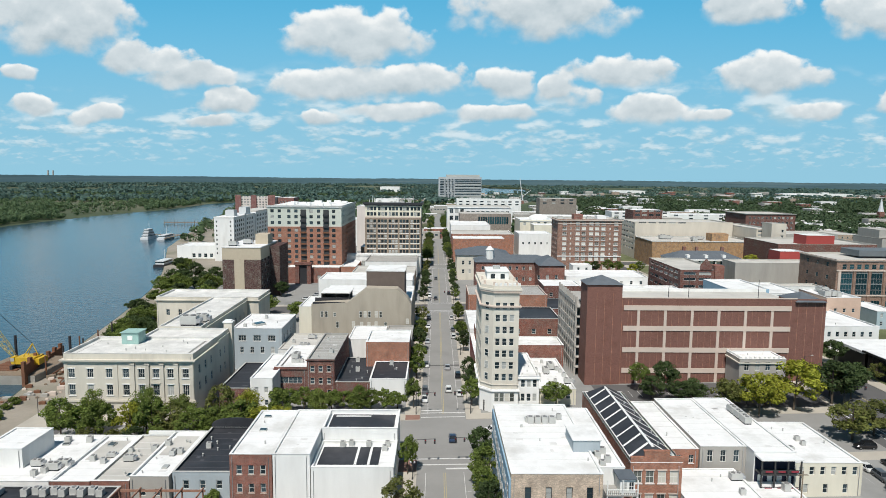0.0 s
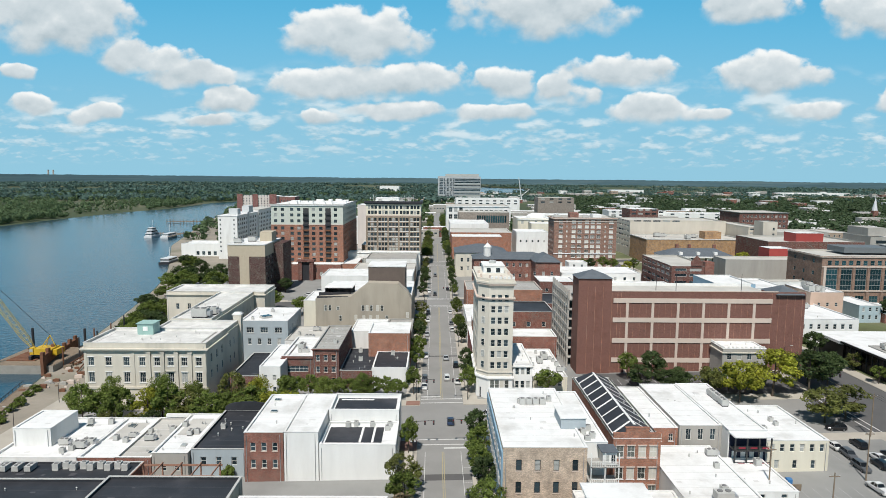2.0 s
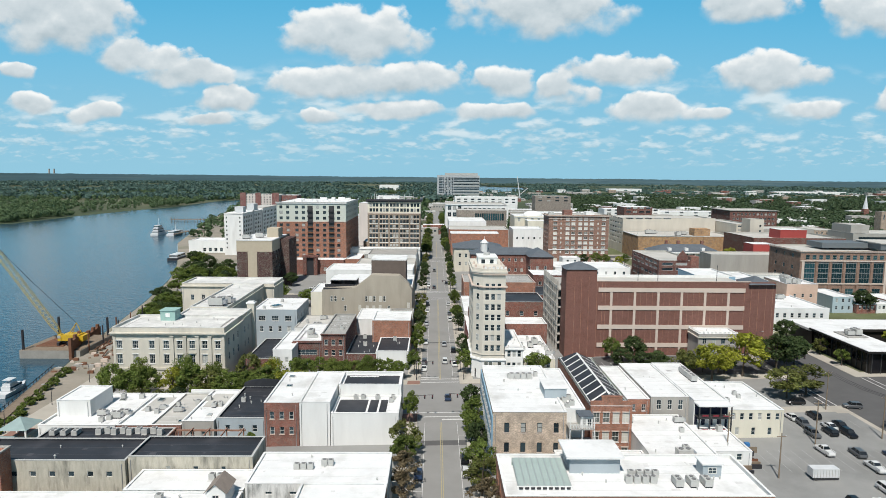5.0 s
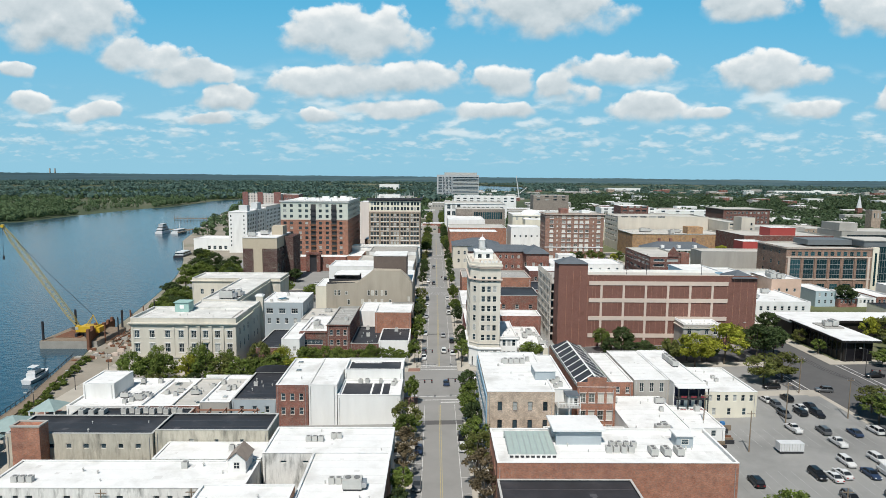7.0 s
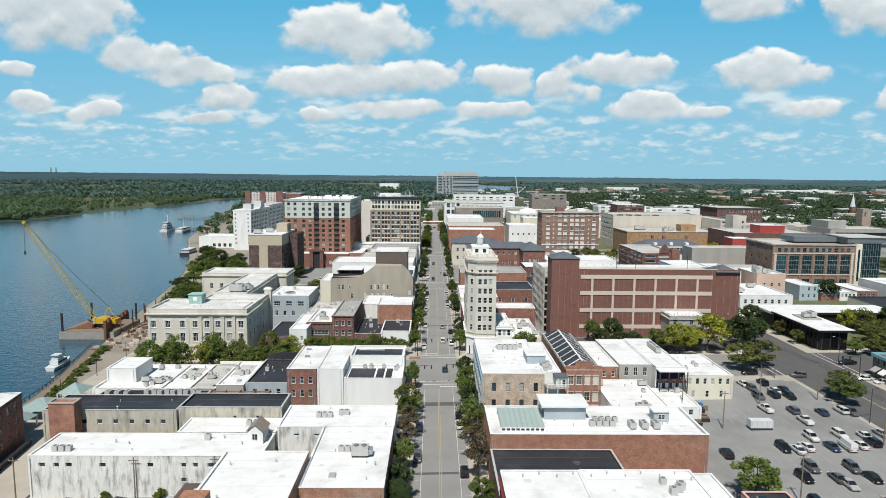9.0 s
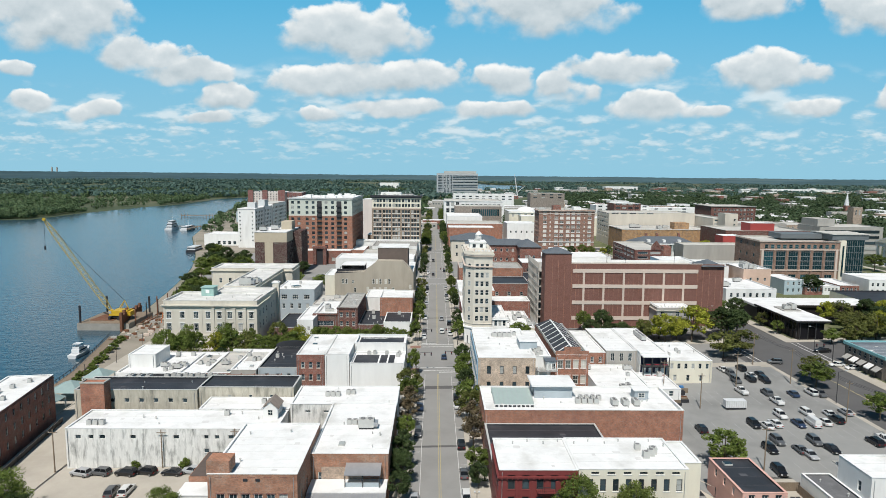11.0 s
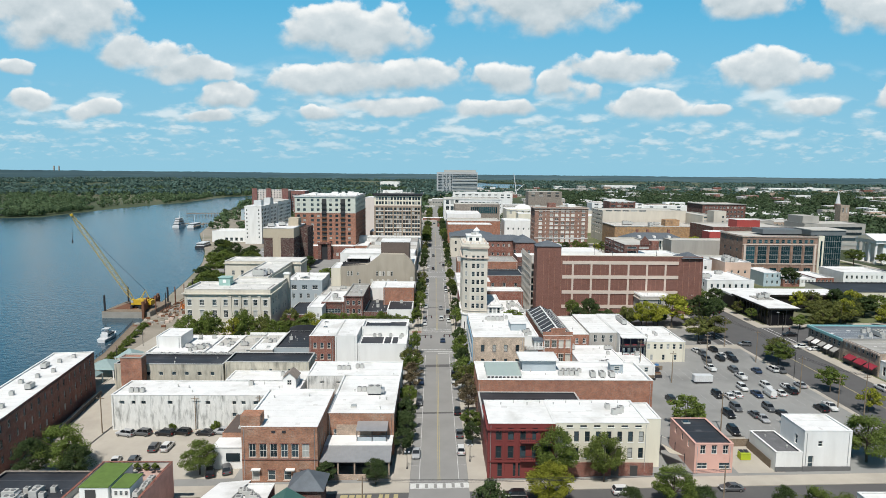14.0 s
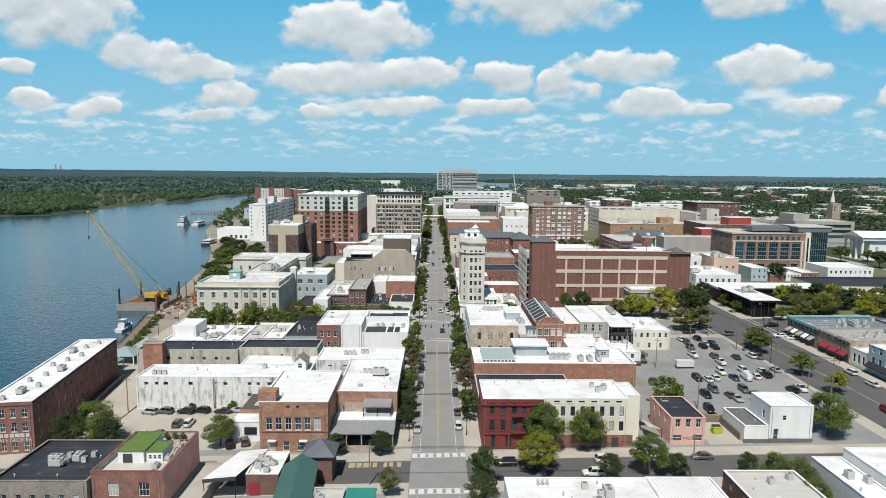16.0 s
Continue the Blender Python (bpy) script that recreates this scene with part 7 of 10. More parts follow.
for i in range(11):
    tree(TREE_RNG.choice(["mid", "olive", "yellow", "mid2"]), -95 + i * 5.4 + TREE_RNG.uniform(-1, 1), 152.5 + TREE_RNG.uniform(-2, 2), TREE_RNG.uniform(9, 12), TREE_RNG.uniform(4.2, 5.6))
for i in range(10):
    tree(TREE_RNG.choice(["mid", "mid", "yellow", "mid2"]), -46 + i * 3.7, 170.5 + TREE_RNG.uniform(-1.6, 1.2), TREE_RNG.uniform(6, 7.8), TREE_RNG.uniform(2.8, 3.6))
for i in range(9):
    tree(TREE_RNG.choice(["mid", "dark", "olive"]), -102 + i * 5.5, 148 + TREE_RNG.uniform(-3, 1), TREE_RNG.uniform(5, 7), TREE_RNG.uniform(2.5, 3.8))
for k, x, y, h, r in (("mid2_near", -90, 158, 12.5, 4.0), ("mid_near", -76.5, 157.5, 12.6, 5.2), ("mid2_near", -68, 158, 10.5, 4.6), ("olive", -58.5, 160, 13.0, 4.2), ("yellow_near", -51, 160.5, 10.5, 4.6),
                      ("mid2", -43, 163, 9.5, 4.0), ("mid2_near", -33.5, 166, 8.6, 3.8), ("mid_near", -22.5, 167, 8.8, 3.8), ("mid2_near", -102.5, 161, 8.5, 2.4), ("dark2", 60.4, 175.0, 7.5, 4.6), ("dark", 67.0, 173.3, 6.5, 4.2), ("dark2", 72.4, 172.4, 6.0, 3.6), ("dark", 85.3, 170.8, 6.5, 4.0), ("dark2", 91.6, 169.2, 6.5, 4.2)):
    tree(k, x, y, h, r)
for i in range(26):
    y = TREE_RNG.uniform(300, 430)
    tree(TREE_RNG.choice(["mid", "dark", "mid2", "dark2"]), along(EAST_BANK, y) + TREE_RNG.uniform(8, 40), y, TREE_RNG.uniform(9, 13), TREE_RNG.uniform(5, 7.5))
for i in range(14):
    y = TREE_RNG.uniform(200, 245)
    tree(TREE_RNG.choice(["mid", "dark", "mid2"]), along(EAST_BANK, y) + TREE_RNG.uniform(4, 20), y + 40, TREE_RNG.uniform(6, 9), TREE_RNG.uniform(3.5, 5.0))
for x, y, h, r in ((124, 400, 8, 4), (130, 405, 9, 4), (98, 415, 8, 4), (104, 416, 8, 4), (112, 414, 9, 5), (118, 412, 8, 4), (141, 378, 10, 6), (145, 370, 10, 6), (205, 408, 12, 7), (258, 405, 12, 6), (270, 410, 11, 6), (286, 300, 12, 7), (280, 330, 12, 7), (300, 332, 9, 5), (322, 336, 9, 5)):
    tree(TREE_RNG.choice(["mid", "dark", "yellow", "mid2"]), x, y, h, r)
for i in range(34):
    x = TREE_RNG.uniform(161, 232)
    tree(TREE_RNG.choice(["mid", "olive", "mid2", "yellow", "olive", "dark"]), x, TREE_RNG.uniform(163, 193), TREE_RNG.uniform(7.5, 11.5), TREE_RNG.uniform(4.2, 6.6))
for x, y, h, r in ((146, 160.8, 6, 3.6), (152, 159.5, 6.5, 4), (157.5, 161, 8.5, 5.2), (160, 168, 9.5, 5.6), (134, 188, 6.5, 3.0), (133.4, 175, 6, 2.8)):
    tree(TREE_RNG.choice(["mid", "olive", "mid2"]), x, y, h, r)
for x, y, r in ((-38, 68.8, 1.6), (-57, 69.2, 1.5), (-70, 120.0, 2.2), (-47, 120.8, 2.0), (65, 57, 1.6), (-68, 69.4, 1.2)):
    tree("shrub", x, y, r * 1.6, r)


def woods(name, label, spots, seed, quads=16, leaves=WOODLAND, grain=1.0):
    """Woodland too far off to count its trees."""
    g = np.random.default_rng(seed)
    P = np.array(spots, float)
    n = len(P)
    N = n * quads
    c = np.repeat(P, quads, 0)
    d = g.normal(size=(N, 3))
    d /= np.linalg.norm(d, axis=1)[:, None]
    rad = c[:, 3] * g.uniform(0.5, 1.0, N)
    hgt = c[:, 4]
    ctr = np.stack([c[:, 0] + d[:, 0] * rad, c[:, 1] + d[:, 1] * rad, c[:, 2] + hgt * (0.55 + 0.42 * d[:, 2])], 1)
    a = g.normal(size=(N, 3))
    a -= d * (a * d).sum(1)[:, None] * 0.7
    a /= np.linalg.norm(a, axis=1)[:, None]
    b = np.cross(d + np.array([0, 0, 0.3]), a)
    b /= np.linalg.norm(b, axis=1)[:, None]
    k = (c[:, 3] * g.uniform(0.28, 0.52, N) * grain)[:, None]
    V = np.stack([ctr - a * k - b * k, ctr + a * k - b * k * 0.6, ctr + a * k * 0.7 + b * k, ctr - a * k * 0.9 + b * k * 0.8], 1).reshape(-1, 3)
    me = bpy.data.meshes.new(name)
    me.from_pydata(V, [], np.arange(N * 4).reshape(-1, 4))
    me.materials.append(leaves)
    ob = new(name, me)
    return tagged(ob, label, "woods", kind="stuff")


W = random.Random(9)
spots = []
while len(spots) < 2600:                      # far bank of the river
    y = 770 + 1500 * W.random() ** 1.6
    x = along(WEST_BANK, y) - 10 - 900 * W.random() ** 1.5
    if noise.noise((x * 0.006, y * 0.006, 0)) > 0.14 and W.random() < 0.85:
        continue
    spots.append((x, y, -2, W.uniform(3.5, 7.0), W.uniform(7, 15)))
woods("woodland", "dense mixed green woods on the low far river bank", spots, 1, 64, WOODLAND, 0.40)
spots = []
while len(spots) < 4200:
    y = 1500 + 2900 * W.random() ** 1.1
    x = W.uniform(-0.78, 0.78) * y
    w_, e_ = along(WEST_BANK, y), along(EAST_BANK, y)
    if w_ - 15 < x < e_ + 15 or noise.noise((x * 0.0016, y * 0.004, 5)) > 0.1:
        continue
    spots.append((x, y, -1, W.uniform(10, 22), W.uniform(10, 17)))
woods("woodland", "green lowland woods tinted with haze, stretching to the horizon", spots, 2, 24, FARWOOD_HAZE, 0.46)
spots = []
while len(spots) < 3400:                      # leafy quarters to the east and north
    y = 470 + 1300 * W.random() ** 1.2
    x = W.uniform(0.16, 0.86) * y + 60
    if (x < 400 and y < 640) or (x < 150 and y < 1000) or (270 < x < 325 and 540 < y < 610):
        continue
    if noise.noise((x * 0.008, y * 0.008, 2)) > 0.28:
        continue
    spots.append((x, y, 4.2, W.uniform(5, 8.5), W.uniform(9, 15)))
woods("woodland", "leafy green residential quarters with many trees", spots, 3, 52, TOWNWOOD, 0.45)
spots = []
while len(spots) < 420:
    y = W.uniform(620, 1500)
    x = W.uniform(-0.22, 0.12) * y
    if x < along(EAST_BANK, y) + 30 or abs(x) < 16:
        continue
    spots.append((x, y, 1, W.uniform(4, 7), W.uniform(7, 12)))
woods("woodland", "scattered town trees between low buildings", spots, 4, 18)

spots = []
while len(spots) < 260:
    y = W.uniform(600, 1400)
    x = along(EAST_BANK, y) + 6 + 160 * W.random()
    if x > -60 or (-275 < x < -185 and 815 < y < 880) or (-270 < x < -225 and 755 < y < 810):
        continue
    spots.append((x, y, -1.5, W.uniform(3.5, 6), W.uniform(6, 11)))
woods("woodland", "riverside trees among low buildings", spots, 5, 36, WOODLAND, 0.6)

# low buildings beyond the centre, past counting
G = random.Random(21)
s = Shape()
for i in range(330):
    y = 640 + 1700 * G.random() ** 1.3
    x = G.uniform(-0.14, 0.8) * y
    if x < along(EAST_BANK, y) + 40 or (10 < x < 100 and y < 700) or (x < 420 and y < 640) or (0 < x < 120 and 1560 < y < 1680):
        continue
    w_, d_, h_ = G.uniform(12, 46), G.uniform(12, 34), G.choice([5, 6, 8, 9, 11, 14])
    z_ = gz(x) - 0.3
    s.box(x, y, z_, x + w_, y + d_, z_ + h_, G.choice([0, 0, 1, 2, 3]), bottom=False)
    s.face([(x + 0.3, y + 0.3, z_ + h_ + 0.05), (x + w_ - 0.3, y + 0.3, z_ + h_ + 0.05), (x + w_ - 0.3, y + d_ - 0.3, z_ + h_ + 0.05), (x + 0.3, y + d_ - 0.3, z_ + h_ + 0.05)], G.choice([4, 4, 5]))
    for k in range(int(w_ // 5)):
        s.box(x + 1.5 + k * 5, y - 0.12, z_ + h_ * 0.5, x + 4.2 + k * 5, y - 0.02, z_ + h_ * 0.5 + 1.7, 6, bottom=False)
ob = new("low_town", s.mesh("low_town", [CONCRETE, BRICK_TAN, WHITE, BRICK_RED, WHITE_ROOF, PALE_ROOF, GLASS]))
tagged(ob, "low flat-roofed town buildings scattered in the distance", "buildings", kind="stuff")
B("warehouse", "long white storage shed far across the fields", -230, 2600, -150, 2660, 20, WHITE, WHITE_ROOF, parapet=0.5, far=True)
B("warehouse", "long white storage shed far off", 640, 2300, 760, 2350, 18, WHITE, WHITE_ROOF, parapet=0.5, far=True)
B("warehouse", "low white sheds on the eastern edge of town", 1180, 2150, 1420, 2200, 16, WHITE, WHITE_ROOF, parapet=0.5, far=True)


def spire(x, y, z, h, w, label):
    e = thing("church", (x, y, z), label, "church")
    part("tower", Shape().box(x - w, y - w, z, x + w, y + w, z + h * 0.5), BRICK_RED, e)
    part("spire", Shape().tube((x, y, z + h * 0.5), (x, y, z + h), w * 1.1, 0.1, 8), STEEL_WHITE, e)
    part("nave", Shape().box(x + w + 0.1, y - w, z, x + w + 26, y + w * 2, z + h * 0.25), BRICK_RED, e)


spire(596, 844, 4.2, 37, 3.2, "brick church with a pale pointed spire")
B("church_tower", "square brick bell tower of a church", 417, 560, 426, 569, 34, BRICK_TAN, PALE_ROOF, [("S", 418, 425, 2, 1.4, 5, [22])], parapet=1.0, far=True, category="church")

# ---- vehicles ----
PAINT = {"white": (0.72, 0.72, 0.70), "black": (0.012, 0.012, 0.014), "silver": (0.42, 0.43, 0.44), "grey": (0.11, 0.115, 0.12), "blue": (0.03, 0.05, 0.10), "red": (0.28, 0.02, 0.03)}
TYRE = mat("tyre_rubber", (0.02, 0.02, 0.02), 0.9, 0.1)
RIM = mat("wheel_rim", (0.5, 0.5, 0.5), 0.35, 0.1, metal=0.8)
CAR_GLASS = glass("car_glass", (0.01, 0.012, 0.014), (0.02, 0.022, 0.025), 0.9)
LAMP_CLEAR = mat("headlight_lens", (0.75, 0.75, 0.72), 0.2, 0.05)
LAMP_RED = mat("tail_light_lens", (0.35, 0.02, 0.02), 0.3, 0.05)
SIDES = {  # half-profile from nose to tail: (y, z); then glass: sill and roof stations
    "saloon": ([(2.35, 0.35), (2.4, 0.62), (2.2, 0.78), (1.2, 0.92), (-1.55, 0.98), (-2.25, 0.96), (-2.4, 0.6), (-2.35, 0.35)], (1.15, 0.35, -0.95, -1.75, 0.95, 1.42)),
    "suv": ([(2.3, 0.4), (2.36, 0.75), (2.2, 0.98), (1.15, 1.1), (-2.1, 1.12), (-2.35, 1.1), (-2.4, 0.7), (-2.35, 0.4)], (1.1, 0.4, -1.9, -2.3, 1.1, 1.72)),
    "van": ([(2.6, 0.4), (2.66, 0.8), (2.45, 1.1), (2.0, 1.25), (-2.5, 1.3), (-2.7, 1.25), (-2.72, 0.7), (-2.65, 0.4)], (2.0, 1.2, -2.5, -2.66, 1.25, 2.15)),
    "pickup": ([(2.7, 0.45), (2.76, 0.85), (2.6, 1.05), (1.3, 1.12), (-0.8, 1.12), (-2.7, 1.1), (-2.78, 0.7), (-2.7, 0.45)], (1.25, 0.6, -0.5, -0.8, 1.12, 1.78)),
}
WHEEL = None


def car_base(kind, colour, lamps=True):
    global WHEEL
    prof, (g0, r0, r1, g1, zb, zt) = SIDES[kind]
    e = thing("car", (0, 0, -400), "%s %s" % (colour, {"saloon": "saloon car parked on asphalt", "suv": "sport utility car with a tall body", "van": "panel van with a high roof", "pickup": "pickup truck with an open bed"}[kind]), "car")
    O = -400
    pm = mat("car_paint_" + colour, PAINT[colour], 0.28, 0.05, 0.5, 4.0, bump=0.0, spec=0.6)
    s = Shape()
    nose, tail = prof[1][0], prof[-2][0]
    low, belt = prof[0][1] - 0.1, prof[3][1]
    hood = belt - (0.06 if kind in ("van", "suv") else 0.1)
    st = [(nose, 0.66, low + 0.12, low + 0.36), (nose - 0.14, 0.84, low, hood - 0.14), (nose - 0.5, 0.91, low, hood - 0.03), (g0 + 0.05, 0.93, low, belt),
          ((g0 + g1) / 2, 0.94, low, belt + 0.03), (g1 - 0.02, 0.93, low, belt + 0.03), (tail + 0.3, 0.9, low, prof[-3][1]), (tail + 0.08, 0.84, low + 0.04, prof[-3][1] - 0.08), (tail, 0.68, low + 0.15, prof[-3][1] - 0.3)]
    for y, w, za, zb_ in st:
        zm_ = (za + zb_) / 2
        s.v.extend([(-w * 0.9, y, O + za), (-w, y, O + za * 0.6 + zm_ * 0.4), (-w, y, O + zb_ - 0.14), (-w + 0.12, y, O + zb_), (w - 0.12, y, O + zb_), (w, y, O + zb_ - 0.14), (w, y, O + za * 0.6 + zm_ * 0.4), (w * 0.9, y, O + za)])
    for k in range(len(st) - 1):
        for i in range(8):
            j = (i + 1) % 8
            s.f.append((k * 8 + j, k * 8 + i, k * 8 + 8 + i, k * 8 + 8 + j))
            s.m.append(0)
    s.f.extend([tuple(range(8)), tuple(range(len(s.v) - 1, len(s.v) - 9, -1))])
    s.m.extend([0, 0])
    # pillars and roof
    wt = 0.70
    s.box(-wt, r1, O + zt - 0.05, wt, r0, O + zt + 0.01).prism([(-wt + 0.1, r1 + 0.12), (wt - 0.1, r1 + 0.12), (wt - 0.1, r0 - 0.12), (-wt + 0.1, r0 - 0.12)], O + zt + 0.01, O + zt + 0.06)
    for sx in (-1, 1):
        for (ya, yb) in ((g0, r0), (g1, r1), ((g0 + g1) / 2, (r0 + r1) / 2)):
            s.tube((sx * 0.84, ya, O + zb - 0.02), (sx * wt, yb, O + zt), 0.045, 0.045, 4)
    if kind == "pickup":
        s.box(-0.9, -2.7, O + 1.1, -0.78, -0.85, O + 1.3).box(0.78, -2.7, O + 1.1, 0.9, -0.85, O + 1.3)
    part("body", s, pm, e)
    g = Shape()
    q = [(-0.84, g0), (0.84, g0), (0.84, g1), (-0.84, g1)]
    t = [(-wt, r0), (wt, r0), (wt, r1), (-wt, r1)]
    for i in range(4):
        j = (i + 1) % 4
        g.face([(*q[i], O + zb), (*t[i], O + zt), (*t[j], O + zt), (*q[j], O + zb)])
    part("glasshouse", g, CAR_GLASS if kind != "van" else pm, e)
    if kind == "van":
        part("windscreen", Shape().face([(-0.8, g0 + 0.02, O + zb), (0.8, g0 + 0.02, O + zb), (0.68, r0 + 0.02, O + zt - 0.1), (-0.68, r0 + 0.02, O + zt - 0.1)]), CAR_GLASS, e)
    for y in (prof[0][0] - 0.8, prof[-1][0] + 0.85):
        for sx in (-0.86, 0.86):
            w = Shape().tube((sx - 0.11, y, O + 0.34), (sx + 0.11, y, O + 0.34), 0.34, 0.34, 14)
            w.tube((sx + math.copysign(0.10, sx), y, O + 0.34), (sx + math.copysign(0.125, sx), y, O + 0.34), 0.2, 0.2, 10, 1)
            part("wheel", w, [TYRE, RIM], e)
    for sx in (-0.62, 0.62) if lamps else ():
        part("headlight", Shape().box(sx - 0.2, prof[1][0] - 0.12, O + prof[1][1] - 0.06, sx + 0.2, prof[1][0] + 0.02, O + prof[1][1] + 0.1), LAMP_CLEAR, e)
        part("tail_light", Shape().box(sx - 0.2, prof[-2][0] - 0.02, O + prof[-2][1], sx + 0.2, prof[-2][0] + 0.1, O + prof[-2][1] + 0.18), LAMP_RED, e)
    return e


CARS = {}


def car(kind, colour, x, y, rz=0.0, lift=0.2, group=""):
    """rz: 0 has the nose to the north."""
    m = Matrix.Translation((x, y, gz(x) + lift)) @ Matrix.Rotation(radians(rz), 4, "Z")
    key = (kind, colour, y < 100)
    if key not in CARS:
        CARS[key] = car_base(kind, colour, y < 100)
        o = CARS[key]
        o.matrix_basis = m
    else:
        o = copy_thing(CARS[key], m)
    if group:
        o["group"] = group
    return o


PK = "cars in the car park"
for kind, col, x, y in (("saloon", "white", 91.8, 131), ("suv", "black", 98, 131.5), ("suv", "grey", 92.2, 126), ("saloon", "white", 97.8, 124.5), ("saloon", "black", 101, 125), ("suv", "grey", 91.0, 120),
                        ("suv", "black", 95.8, 121.0), ("suv", "black", 99.6, 119.6), ("pickup", "white", 88, 110.5), ("suv", "grey", 94.6, 109), ("pickup", "white", 93.8, 102), ("saloon", "blue", 101.5, 107.5), ("suv", "white", 107.2, 108.5),
                        ("suv", "grey", 109, 107), ("suv", "white", 89.4, 92), ("suv", "white", 97, 93), ("van", "white", 94.6, 86.5), ("saloon", "white", 98, 87.2), ("suv", "black", 79.6, 86.5), ("saloon", "white", 82.4, 85.5),
                        ("saloon", "white", 85.2, 86.8), ("saloon", "blue", 91, 86.5), ("saloon", "white", 102.5, 92), ("suv", "black", 101.8, 88.4), ("suv", "grey", 80.2, 76.5), ("suv", "grey", 88.8, 76), ("saloon", "grey", 82.9, 71.8),
                        ("saloon", "black", 90.2, 71.6), ("suv", "black", 76.2, 72.2), ("saloon", "silver", 83.6, 69), ("saloon", "silver", 107.5, 93.5), ("pickup", "white", 105.4, 76), ("suv", "black", 102.4, 75), ("suv", "black", 65.2, 84), ("suv", "black", 72.5, 61.5)):
    car(kind, col, x, y, random.Random(int(x * 10)).uniform(-3, 3) + (180 if int(x * 7) % 2 else 0), 0.2, PK)
for kind, col, x, y, r in (("suv", "silver", -78.5, 66.6, 75), ("suv", "grey", -74.4, 66.8, 78), ("suv", "black", -68.6, 66.4, 80), ("suv", "black", -64.4, 66.8, 76), ("saloon", "black", -58.4, 66.2, 82), ("suv", "silver", -54.2, 66.6, 78), ("suv", "black", -50.6, 66.8, 80),
                           ("suv", "grey", -67.5, 58.2, 5), ("suv", "white", -64.6, 58.4, 0), ("saloon", "white", -73.4, 51.5, 15), ("suv", "grey", -69.2, 51.2, 10), ("suv", "grey", -46.6, 46.2, 20), ("suv", "black", -49.8, 45, 20), ("suv", "grey", -45.2, 51, 10)):
    car(kind, col, x, y, r, 0.2, "cars in the riverside yard")
for kind, col, x, y in (("saloon", "silver", -5.2, 52.8), ("suv", "white", 5.2, 54.2), ("suv", "grey", -5.2, 85.4), ("saloon", "blue", -5.2, 103), ("suv", "black", 5.2, 78), ("saloon", "grey", 5.2, 63.5), ("suv", "white", 5.2, 103.8), ("suv", "black", 5.2, 110), ("saloon", "white", -5.2, 178.4),
                        ("suv", "grey", -5.2, 185), ("saloon", "white", 5.2, 183), ("suv", "black", 5.2, 200), ("saloon", "white", -5.2, 212), ("saloon", "silver", -5.2, 243), ("suv", "white", 5.2, 250), ("saloon", "grey", 5.2, 262),
                        ("suv", "white", 1.9, 186.5), ("saloon", "silver", 2.0, 209), ("saloon", "blue", 2.2, 150.5), ("suv", "black", -2.0, 330), ("saloon", "white", -5.2, 268), ("suv", "grey", -5.2, 284), ("saloon", "white", 5.2, 284), ("suv", "white", -5.2, 338), ("suv", "black", 5.2, 345), ("suv", "black", -2, 395)):
    car(kind, col, x, y, 0 if x > 0 else 180, 0.035, "cars along the main street")
car("pickup", "white", 12.5, 154.5, 92, 0.03)
car("saloon", "grey", 59.2, 34.3, 88, 0.03)
car("suv", "white", 37.2, 33.6, -88, 0.03)
car("suv", "white", 33, 27.4, 90, 0.03)
car("suv", "black", 15, 32.8, 90, 0.03)
for kind, col, x, y, r in (("suv", "red", 118.5, 58.5, 178), ("suv", "white", 131.5 - 2.2, 90, 0), ("saloon", "white", 128.6, 79, 0), ("suv", "grey", 112.6, 138, 80), ("suv", "black", 99, 141.5, 88), ("saloon", "white", 131, 134, 90), ("saloon", "white", 134, 130.5, 90), ("pickup", "black", 136, 150, 88), ("suv", "white", 150, 142, 90)):
    car(kind, col, x, y, r, 0.03)
for x, y, k, c in ((-90, 268, "saloon", "silver"), (-86, 275, "suv", "white"), (-80, 283, "saloon", "silver"), (-76, 290, "suv", "white"), (-70, 262, "suv", "black"), (-66, 270, "van", "white"), (-62, 296, "saloon", "silver"), (-72, 335, "saloon", "white"), (-68, 345, "suv", "silver"), (-64, 355, "saloon", "white"),
                   (-140, 372, "saloon", "white"), (-135, 390, "suv", "silver"), (-128, 410, "saloon", "white"), (-140, 430, "suv", "white"), (-124, 350, "saloon", "black"), (46, 245, "suv", "black")):
    car(k, c, x, y, random.Random(int(-x)).choice([60, 65, 70]), 0.2, "cars in far car parks")
car("suv", "black", 47.5, 205, 92, 0)["label"] = "black sport utility car on the garage roof deck"
bpy.data.objects[[o.name for o in bpy.data.objects if o.get("label", "").endswith("garage roof deck")][0]].location.z = 24.01

# ---- roof plant ----
FAN_GUARD = mat("fan_guard", (0.24, 0.24, 0.235), 0.6, 0.3, 2.0, 30.0)


def unit_base():
    e = thing("air_conditioner", (0, 0, -300), "pale metal rooftop air conditioner", "air conditioner")
    z = -300
    part("casing", Shape().box(-0.55, -0.5, z + 0.15, 0.55, 0.5, z + 1.15).box(-0.5, -0.6, z, 0.5, 0.6, z + 0.148), PALE_METAL, e)
    part("fan_grille", Shape().tube((0, 0, z + 1.152), (0, 0, z + 1.22), 0.36, 0.36, 12), FAN_GUARD, e)
    return e


